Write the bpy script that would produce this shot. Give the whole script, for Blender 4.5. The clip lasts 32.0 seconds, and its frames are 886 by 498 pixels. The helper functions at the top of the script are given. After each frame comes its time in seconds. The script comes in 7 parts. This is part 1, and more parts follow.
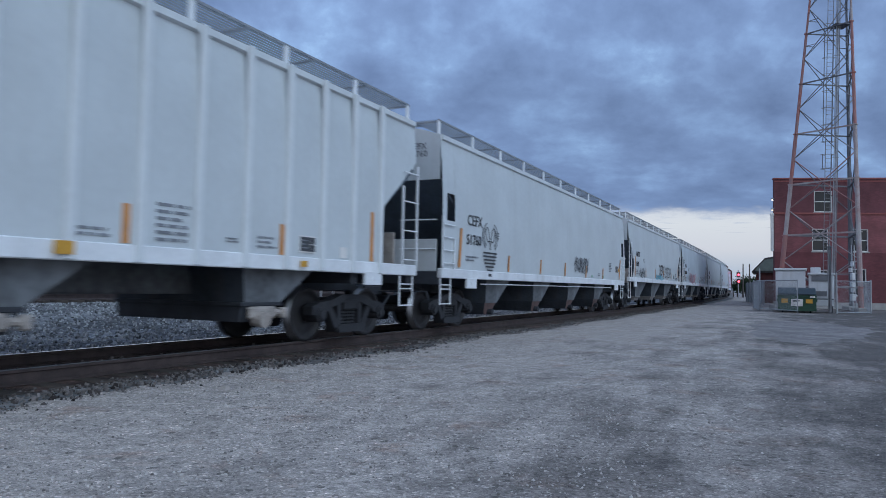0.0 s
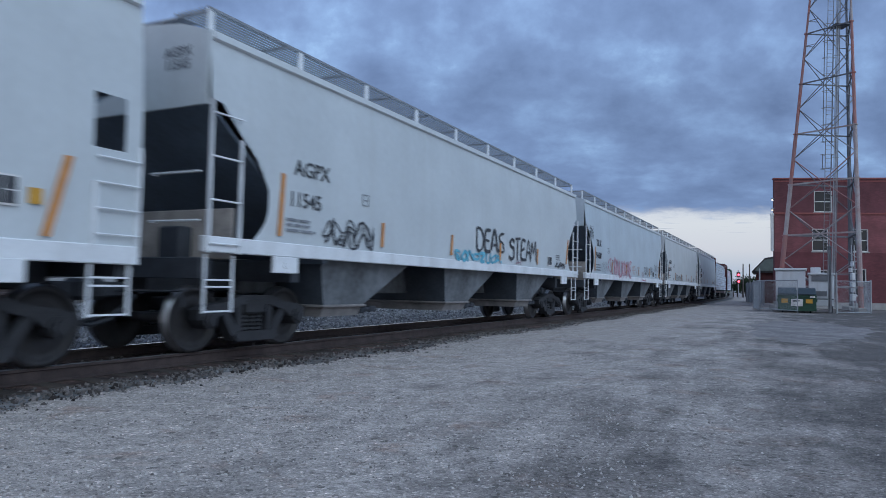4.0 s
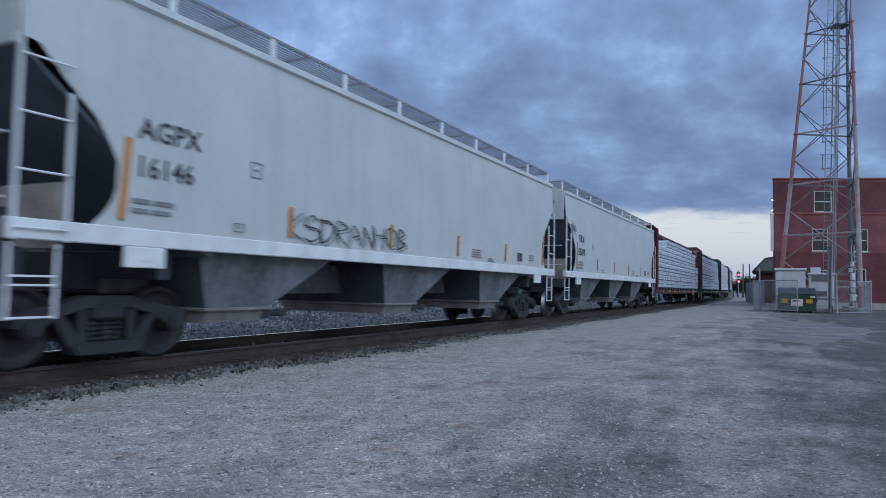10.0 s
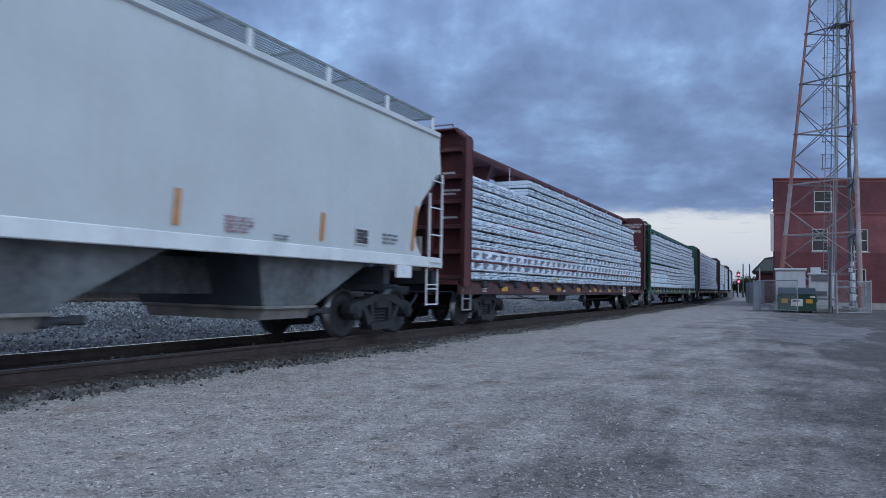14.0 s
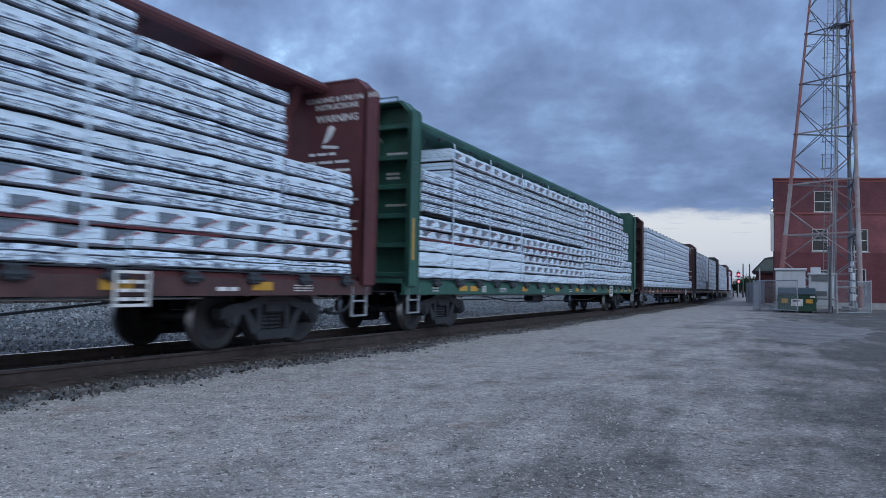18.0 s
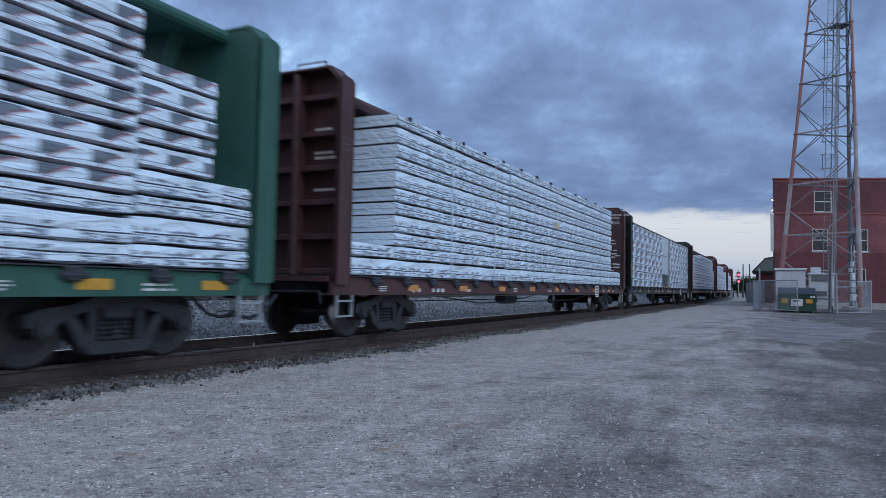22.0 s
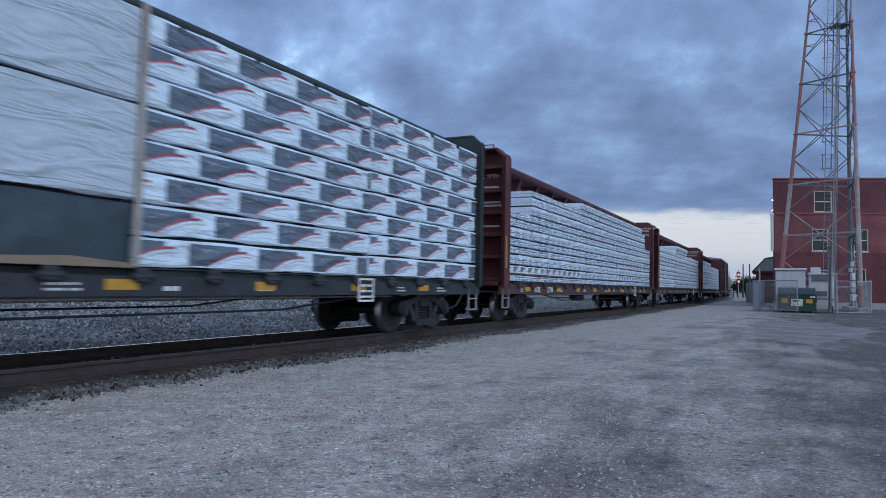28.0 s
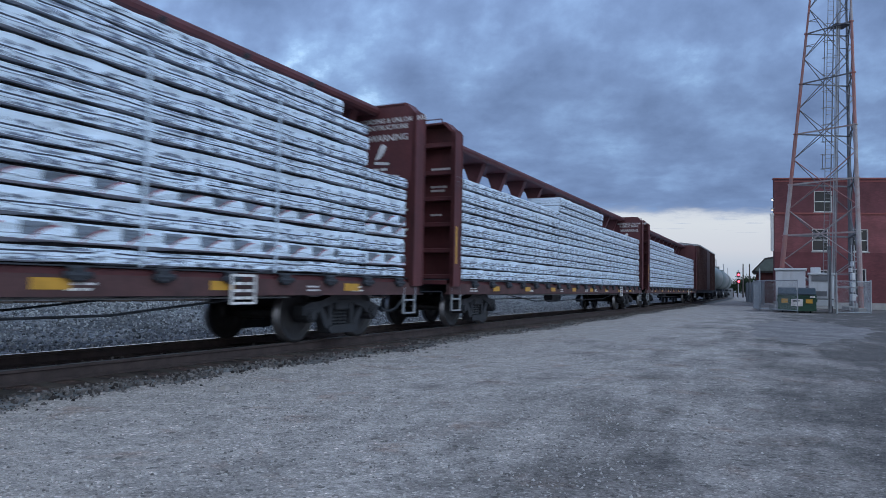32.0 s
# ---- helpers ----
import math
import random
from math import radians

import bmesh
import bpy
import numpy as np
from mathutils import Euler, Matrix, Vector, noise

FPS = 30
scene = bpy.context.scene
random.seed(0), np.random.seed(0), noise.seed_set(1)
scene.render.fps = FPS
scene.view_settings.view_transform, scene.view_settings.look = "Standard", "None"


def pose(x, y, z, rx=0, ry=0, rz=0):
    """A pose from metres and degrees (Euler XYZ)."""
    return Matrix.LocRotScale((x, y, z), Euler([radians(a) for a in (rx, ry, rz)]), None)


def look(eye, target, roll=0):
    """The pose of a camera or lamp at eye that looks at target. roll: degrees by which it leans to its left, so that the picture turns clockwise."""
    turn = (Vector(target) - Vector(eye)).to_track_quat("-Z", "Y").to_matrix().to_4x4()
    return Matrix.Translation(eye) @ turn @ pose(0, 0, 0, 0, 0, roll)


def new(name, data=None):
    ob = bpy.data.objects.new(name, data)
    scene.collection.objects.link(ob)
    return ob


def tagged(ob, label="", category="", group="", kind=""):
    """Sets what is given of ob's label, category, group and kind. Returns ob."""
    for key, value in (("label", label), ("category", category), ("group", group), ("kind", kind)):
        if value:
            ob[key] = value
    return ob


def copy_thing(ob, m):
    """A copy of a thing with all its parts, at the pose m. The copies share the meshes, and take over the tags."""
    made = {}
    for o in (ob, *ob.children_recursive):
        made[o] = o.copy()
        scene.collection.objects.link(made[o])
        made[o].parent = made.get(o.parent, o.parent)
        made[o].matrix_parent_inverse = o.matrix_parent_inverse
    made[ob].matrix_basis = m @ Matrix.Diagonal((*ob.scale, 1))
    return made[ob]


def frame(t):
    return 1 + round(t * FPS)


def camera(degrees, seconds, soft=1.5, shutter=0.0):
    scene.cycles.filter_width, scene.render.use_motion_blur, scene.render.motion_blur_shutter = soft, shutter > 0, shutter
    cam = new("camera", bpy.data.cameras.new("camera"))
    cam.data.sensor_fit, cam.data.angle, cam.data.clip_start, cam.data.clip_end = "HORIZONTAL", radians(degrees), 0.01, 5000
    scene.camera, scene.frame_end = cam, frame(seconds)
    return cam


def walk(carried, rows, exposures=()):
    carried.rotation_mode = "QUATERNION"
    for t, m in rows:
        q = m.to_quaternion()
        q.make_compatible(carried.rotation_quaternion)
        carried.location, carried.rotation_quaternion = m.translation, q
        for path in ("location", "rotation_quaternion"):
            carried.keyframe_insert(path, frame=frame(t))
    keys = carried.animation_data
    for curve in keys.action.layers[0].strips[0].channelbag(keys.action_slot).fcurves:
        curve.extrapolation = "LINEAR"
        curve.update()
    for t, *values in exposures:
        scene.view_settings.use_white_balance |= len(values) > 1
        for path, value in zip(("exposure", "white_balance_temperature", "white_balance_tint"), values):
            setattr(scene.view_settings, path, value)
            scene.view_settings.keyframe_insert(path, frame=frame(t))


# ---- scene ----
cam = camera(65.0, 32.0, soft=0.85, shutter=0.5)
EYE = (0.0, 0.0, 1.213)
VIEW = look(EYE, (0.0, 10.0, 1.213 + 10 * math.tan(0.05271)), 1.1045)
walk(cam, [(0, VIEW), (32, VIEW)])
scene.view_settings.exposure = 0.0

# ---- light: dusk under a broken cloud deck, clear bright sky behind the camera ----
world = bpy.data.worlds.new("dusk_sky")
scene.world = world
world.use_nodes = True
wn = world.node_tree.nodes
sky = wn.new("ShaderNodeTexSky")
sky.sky_type, sky.sun_disc = "NISHITA", False
sky.sun_elevation, sky.sun_rotation = radians(45), radians(135)
sky.air_density, sky.dust_density, sky.ozone_density = 1.0, 0.4, 3.0
wn["Background"].inputs[1].default_value = 0.15
haze = wn.new("ShaderNodeMix")
haze.data_type = "RGBA"
haze.inputs[0].default_value = 0.8
# bluer towards the horizon, palest under the cloud edge
bearing = wn.new("ShaderNodeTexCoord")
height = wn.new("ShaderNodeSeparateXYZ")
world.node_tree.links.new(bearing.outputs["Generated"], height.inputs[0])
glow = wn.new("ShaderNodeValToRGB")
ge = glow.color_ramp.elements
ge[0].position, ge[0].color = 0.0, (0.42, 0.56, 0.86, 1)
ge[1].position, ge[1].color = 0.2, (0.74, 0.756, 0.95, 1)
for at, col in ((0.028, (0.52, 0.62, 0.86)), (0.055, (0.80, 0.80, 0.93)), (0.09, (0.93, 0.935, 0.99)), (0.13, (0.85, 0.87, 0.98))):
    ge.new(at).color = (*col, 1)
world.node_tree.links.new(height.outputs["Z"], glow.inputs[0])
bright = wn.new("ShaderNodeVectorMath")
bright.operation = "SCALE"
bright.inputs["Scale"].default_value = 5.0
world.node_tree.links.new(glow.outputs[0], bright.inputs[0])
world.node_tree.links.new(bright.outputs[0], haze.inputs[7])
world.node_tree.links.new(sky.outputs[0], haze.inputs[6])
world.node_tree.links.new(haze.outputs[2], wn["Background"].inputs[0])

sun_data = bpy.data.lights.new("sun", "SUN")
sun_data.energy, sun_data.angle, sun_data.color = 2.0, radians(60), (0.58, 0.80, 1.0)
sun = new("sun", sun_data)
sun.matrix_world = look((0, 0, 0), (-0.7, 0.7, -1.0))

RAIL = 0.22          # rail top above the lot
TH0, K1, K2, OFF = 0.46203, -0.0001137, 0.000004112, 8.2633
BEND = 130.0         # beyond this the curve keeps its radius


def heading(u):
    v = min(u, BEND)
    th = TH0 - K1 * v - K2 * v * v
    if u > BEND:
        th -= (K1 + 2 * K2 * BEND) * (u - BEND)
    return th


STEP = 0.5
U_MIN, U_MAX = -60.0, 420.0
_line = {}


def _trace():
    x, y = -OFF * math.cos(TH0), OFF * math.sin(TH0)
    n0 = int(round(U_MIN / STEP))
    n1 = int(round(U_MAX / STEP))
    _line[0] = (x, y)
    px, py = x, y
    for k in range(0, n1):
        th = heading((k + 0.5) * STEP)
        px, py = px + math.sin(th) * STEP, py + math.cos(th) * STEP
        _line[k + 1] = (px, py)
    px, py = x, y
    for k in range(0, n0, -1):
        th = heading((k - 0.5) * STEP) if k > 0 else TH0
        px, py = px - math.sin(th) * STEP, py - math.cos(th) * STEP
        _line[k - 1] = (px, py)


_trace()


def track_point(u, w=0.0):
    """A point of the track at the way u, w metres towards the lot."""
    u = max(U_MIN, min(U_MAX - 0.01, u))
    k = math.floor(u / STEP)
    f = u / STEP - k
    a, b = _line[k], _line[k + 1]
    th = heading(max(u, 0.0))
    return Vector((a[0] + (b[0] - a[0]) * f + w * math.cos(th), a[1] + (b[1] - a[1]) * f - w * math.sin(th), 0))


def track_pose(u, z=RAIL, base=6.0):
    """Pose of a vehicle centred at u: x runs back along the train, y away from the lot."""
    a, b = track_point(u - base), track_point(u + base)
    d = (b - a).normalized()
    m = Matrix(((d.x, -d.y, 0), (d.y, d.x, 0), (0, 0, 1))).to_4x4()
    c = (a + b) / 2
    return Matrix.Translation((c.x, c.y, z)) @ m


def rolled(t):
    """How far the train has come at t seconds."""
    return 6.52519 * t + 0.0091946 * t * t / 2 + 0.00015536 * t ** 3 / 6


# ---- materials ----
def material(name, color, rough=0.7, metal=0.0, var=0.25, scale=3.0, bump=0.0, bscale=60.0, tint=None, streak=0.0, grime=None, spec=0.5, rnd=0.0):
    """A painted or weathered surface: two scales of noise in colour, optional vertical streaks of grime, and fine relief."""
    m = bpy.data.materials.new(name)
    m.use_nodes = True
    nt = m.node_tree
    N, L = nt.nodes, nt.links
    b = N["Principled BSDF"]
    b.inputs["Roughness"].default_value = rough
    b.inputs["Metallic"].default_value = metal
    b.inputs["Specular IOR Level"].default_value = spec
    co = N.new("ShaderNodeTexCoord")
    n1 = N.new("ShaderNodeTexNoise")
    n1.inputs["Scale"].default_value, n1.inputs["Detail"].default_value = scale, 6
    n2 = N.new("ShaderNodeTexNoise")
    n2.inputs["Scale"].default_value, n2.inputs["Detail"].default_value = scale * 11, 4
    L.new(co.outputs["Object"], n1.inputs["Vector"])
    L.new(co.outputs["Object"], n2.inputs["Vector"])
    add = N.new("ShaderNodeMath")
    add.operation = "MULTIPLY_ADD"
    L.new(n2.outputs[0], add.inputs[0])
    add.inputs[1].default_value = 0.5
    L.new(n1.outputs[0], add.inputs[2])
    ramp = N.new("ShaderNodeMapRange")
    ramp.inputs[1].default_value, ramp.inputs[2].default_value = 0.5, 1.0
    L.new(add.outputs[0], ramp.inputs[0])
    mix = N.new("ShaderNodeMix")
    mix.data_type = "RGBA"
    dark = tint or tuple(c * (1 - var) for c in color)
    lite = tuple(min(1, c * (1 + var * 0.5)) for c in color)
    mix.inputs[6].default_value, mix.inputs[7].default_value = (*dark, 1), (*lite, 1)
    L.new(ramp.outputs[0], mix.inputs[0])
    out = mix.outputs[2]
    if streak > 0:
        mp = N.new("ShaderNodeMapping")
        mp.inputs["Scale"].default_value = (2.2, 2.2, 0.12)
        L.new(co.outputs["Object"], mp.inputs[0])
        n3 = N.new("ShaderNodeTexNoise")
        n3.inputs["Scale"].default_value, n3.inputs["Detail"].default_value = 1.6, 8
        L.new(mp.outputs[0], n3.inputs["Vector"])
        r3 = N.new("ShaderNodeMapRange")
        r3.inputs[1].default_value, r3.inputs[2].default_value, r3.inputs[4].default_value = 0.5, 0.8, streak
        L.new(n3.outputs[0], r3.inputs[0])
        m3 = N.new("ShaderNodeMix")
        m3.data_type = "RGBA"
        m3.inputs[7].default_value = (*(grime or (0.2, 0.16, 0.12)), 1)
        L.new(r3.outputs[0], m3.inputs[0])
        L.new(out, m3.inputs[6])
        out = m3.outputs[2]
    if rnd > 0:
        oi = N.new("ShaderNodeObjectInfo")
        hs = N.new("ShaderNodeHueSaturation")
        mr = N.new("ShaderNodeMapRange")
        mr.inputs[3].default_value, mr.inputs[4].default_value = 1 - rnd, 1 + rnd
        L.new(oi.outputs["Random"], mr.inputs[0])
        L.new(mr.outputs[0], hs.inputs["Value"])
        L.new(out, hs.inputs["Color"])
        out = hs.outputs[0]
    L.new(out, b.inputs["Base Color"])
    if bump > 0:
        n4 = N.new("ShaderNodeTexNoise")
        n4.inputs["Scale"].default_value, n4.inputs["Detail"].default_value = bscale, 5
        L.new(co.outputs["Object"], n4.inputs["Vector"])
        bp = N.new("ShaderNodeBump")
        bp.inputs["Strength"].default_value, bp.inputs["Distance"].default_value = bump, 0.02
        L.new(n4.outputs[0], bp.inputs["Height"])
        L.new(bp.outputs[0], b.inputs["Normal"])
    return m


WHITE = material("hopper_white_paint", (0.53, 0.565, 0.58), 0.5, var=0.10, scale=0.8, bump=0.05, bscale=3, streak=0.14, grime=(0.36, 0.35, 0.33))
COOLWHITE = material("hopper_cool_white_paint", (0.485, 0.548, 0.592), 0.5, var=0.12, scale=0.8, bump=0.05, bscale=3, streak=0.2, grime=(0.33, 0.36, 0.38))
RIBPAINT = material("rib_white_paint", (0.62, 0.65, 0.665), 0.5, var=0.1, scale=1.5, streak=0.1)
CREAM = material("hopper_cream_paint", (0.53, 0.552, 0.558), 0.5, var=0.10, scale=0.8, bump=0.05, bscale=3, streak=0.22, grime=(0.36, 0.31, 0.25))
SILL = material("sill_white_paint", (0.72, 0.74, 0.76), 0.5, var=0.15, scale=2.0, streak=0.2)
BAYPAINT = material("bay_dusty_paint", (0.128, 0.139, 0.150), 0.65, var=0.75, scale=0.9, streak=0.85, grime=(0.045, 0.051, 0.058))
DUSTY = material("dusty_tan_steel", (0.36, 0.32, 0.29), 0.85, var=0.4, scale=3)
# slope sheets lean downwards: their shade is put into this dark tone
SHADEDSLOPE = material("slope_sheet_shaded", (0.054, 0.066, 0.082), 0.7, var=0.5, scale=1.5, streak=0.4, grime=(0.10, 0.09, 0.08))
GATE = material("gate_dusty_steel", (0.22, 0.205, 0.20), 0.7, var=0.4, scale=4)
RUSTGATE = material("outlet_rust_brown", (0.13, 0.078, 0.072), 0.75, var=0.45, scale=4)
UNDER = material("underframe_black", (0.033, 0.037, 0.046), 0.75, var=0.4, scale=4, bump=0.2, bscale=20)
TRUCKM = material("truck_dusty_steel", (0.030, 0.031, 0.036), 0.75, var=0.45, scale=4, bump=0.3, bscale=25)
WHEELM = material("wheel_brown_steel", (0.042, 0.040, 0.042), 0.6, 0.3, var=0.35, scale=5, bump=0.1)
TREAD = material("wheel_polished_tread", (0.30, 0.30, 0.31), 0.35, 0.95, var=0.2, scale=6)
GRATE = material("galvanised_grating", (0.33, 0.345, 0.36), 0.55, 0.6, var=0.2)
ORANGE = material("orange_reflector", (0.58, 0.25, 0.075), 0.45, var=0.25, scale=8)
YELLOW = material("yellow_reflector", (0.56, 0.29, 0.035), 0.4, var=0.2, scale=8)
BLACKP = material("black_stencil_paint", (0.05, 0.053, 0.06), 0.6, var=0.3)
GREYP = material("grey_stencil_paint", (0.20, 0.21, 0.23), 0.6, var=0.3)
WHITEP = material("white_stencil_paint", (0.72, 0.70, 0.68), 0.6, var=0.3)
PINKP = material("pink_spray_paint", (0.44, 0.12, 0.18), 0.6, var=0.3)
FADEDP = material("faded_red_stencil", (0.36, 0.22, 0.25), 0.6, var=0.3)
CYANP = material("cyan_spray_paint", (0.12, 0.42, 0.55), 0.6, var=0.3)
PALEP = material("pale_spray_paint", (0.56, 0.43, 0.48), 0.6, var=0.3)
REDCAR = material("oxide_red_paint", (0.108, 0.028, 0.030), 0.6, var=0.35, scale=2, bump=0.1, bscale=8, streak=0.35, grime=(0.06, 0.03, 0.03))
BROWNCAR = material("dark_brown_paint", (0.075, 0.030, 0.029), 0.6, var=0.35, scale=2, bump=0.1, bscale=8, streak=0.35, grime=(0.045, 0.03, 0.03))
GREENCAR = material("green_paint", (0.03, 0.105, 0.078), 0.55, var=0.3, scale=2, bump=0.1, bscale=8, streak=0.4, grime=(0.03, 0.05, 0.045))
DKGREEN = material("dark_green_paint", (0.022, 0.034, 0.033), 0.55, var=0.3, scale=2, bump=0.1, bscale=8, streak=0.3, grime=(0.02, 0.025, 0.025))
RAILM = material("rail_rusty_side", (0.058, 0.040, 0.037), 0.8, var=0.4, scale=6, bump=0.2)
RAILTOP = material("rail_polished_top", (0.62, 0.62, 0.63), 0.13, 0.95, var=0.15)
RAILDULL = material("rail_dull_top", (0.16, 0.15, 0.15), 0.5, 0.6, var=0.2)
TIEM = material("creosote_tie", (0.055, 0.042, 0.034), 0.9, var=0.45, scale=5, bump=0.4, bscale=15, rnd=0.3)
GALV = material("galvanised_steel", (0.38, 0.40, 0.42), 0.5, 0.5, var=0.2, scale=5)
SILLRED = material("worn_red_sill", (0.082, 0.036, 0.035), 0.65, var=0.45, scale=3, bump=0.1, bscale=8, streak=0.4, grime=(0.06, 0.045, 0.045))
# the shade inside the car ends is put into this slate tone
ENDSLOPE = material("shaded_end_slate", (0.118, 0.152, 0.192), 0.5, var=0.35, scale=1.2, streak=0.4, grime=(0.06, 0.07, 0.08))
# ---- mesh helpers ----
def box(bm, x0, x1, y0, y1, z0, z1, bev=0.0):
    v = [bm.verts.new(p) for p in ((x0, y0, z0), (x1, y0, z0), (x1, y1, z0), (x0, y1, z0), (x0, y0, z1), (x1, y0, z1), (x1, y1, z1), (x0, y1, z1))]
    fs = [bm.faces.new([v[i] for i in f]) for f in ((3, 2, 1, 0), (4, 5, 6, 7), (0, 1, 5, 4), (1, 2, 6, 5), (2, 3, 7, 6), (3, 0, 4, 7))]
    if bev > 0:
        es = list({e for f in fs for e in f.edges})
        bmesh.ops.bevel(bm, geom=es, offset=bev, segments=1, affect="EDGES", profile=0.5)


def rod(bm, a, b, r, n=6, r2=None):
    """A round bar from a to b."""
    a, b = Vector(a), Vector(b)
    r2 = r if r2 is None else r2
    q = (b - a).to_track_quat("Z", "Y")
    ra, rb = [], []
    for i in range(n):
        c = Vector((math.cos(2 * math.pi * i / n), math.sin(2 * math.pi * i / n), 0))
        ra.append(bm.verts.new(a + q @ (c * r)))
        rb.append(bm.verts.new(b + q @ (c * r2)))
    for i in range(n):
        j = (i + 1) % n
        bm.faces.new((ra[i], ra[j], rb[j], rb[i]))
    bm.faces.new(ra[::-1])
    bm.faces.new(rb)


def bar(bm, a, b, wx, wy):
    """A flat bar from a to b."""
    a, b = Vector(a), Vector(b)
    q = (b - a).to_track_quat("Z", "Y")
    ra = [bm.verts.new(a + q @ Vector((sx * wx / 2, sy * wy / 2, 0))) for sx, sy in ((-1, -1), (1, -1), (1, 1), (-1, 1))]
    rb = [bm.verts.new(b + q @ Vector((sx * wx / 2, sy * wy / 2, 0))) for sx, sy in ((-1, -1), (1, -1), (1, 1), (-1, 1))]
    for i in range(4):
        j = (i + 1) % 4
        bm.faces.new((ra[i], ra[j], rb[j], rb[i]))
    bm.faces.new(ra[::-1])
    bm.faces.new(rb)


def prism(bm, pts, y0, y1):
    """A plate with the outline pts in x and z, between y0 and y1."""
    a = [bm.verts.new((x, y0, z)) for x, z in pts]
    b = [bm.verts.new((x, y1, z)) for x, z in pts]
    n = len(pts)
    bm.faces.new(a)
    bm.faces.new(b[::-1])
    for i in range(n):
        j = (i + 1) % n
        bm.faces.new((a[j], a[i], b[i], b[j]))


def prism_x(bm, pts, x0, x1):
    """A plate with the outline pts in y and z, between x0 and x1."""
    a = [bm.verts.new((x0, y, z)) for y, z in pts]
    b = [bm.verts.new((x1, y, z)) for y, z in pts]
    n = len(pts)
    bm.faces.new(a[::-1])
    bm.faces.new(b)
    for i in range(n):
        j = (i + 1) % n
        bm.faces.new((a[i], a[j], b[j], b[i]))


def mesh_of(name, bm, mats, smooth=False):
    me = bpy.data.meshes.new(name)
    bmesh.ops.recalc_face_normals(bm, faces=bm.faces[:])
    bm.to_mesh(me)
    bm.free()
    for m in (mats if isinstance(mats, (list, tuple)) else [mats]):
        me.materials.append(m)
    if smooth:
        me.shade_smooth()
    return me


def put(name, me, parent=None, m=None, label=""):
    ob = new(name, me)
    if parent is not None:
        ob.parent = parent
    if m is not None:
        ob.matrix_local = m
    if label:
        ob["label"] = label
    return ob


def part(name, bm, mats, parent, label="", smooth=False):
    return put(name, mesh_of(name, bm, mats, smooth), parent, None, label)


def thing(name, label, category, group="", kind="", m=None):
    ob = new(name)
    ob.empty_display_size = 0.3
    if m is not None:
        ob.matrix_basis = m
    return tagged(ob, label, category, group, kind)


CACHE = {}


def cached(key, build, mats, smooth=False):
    """The mesh of alike parts, built once."""
    if key not in CACHE:
        bm = bmesh.new()
        build(bm)
        CACHE[key] = mesh_of(str(key if isinstance(key, str) else key[0]), bm, mats, smooth)
    return CACHE[key]


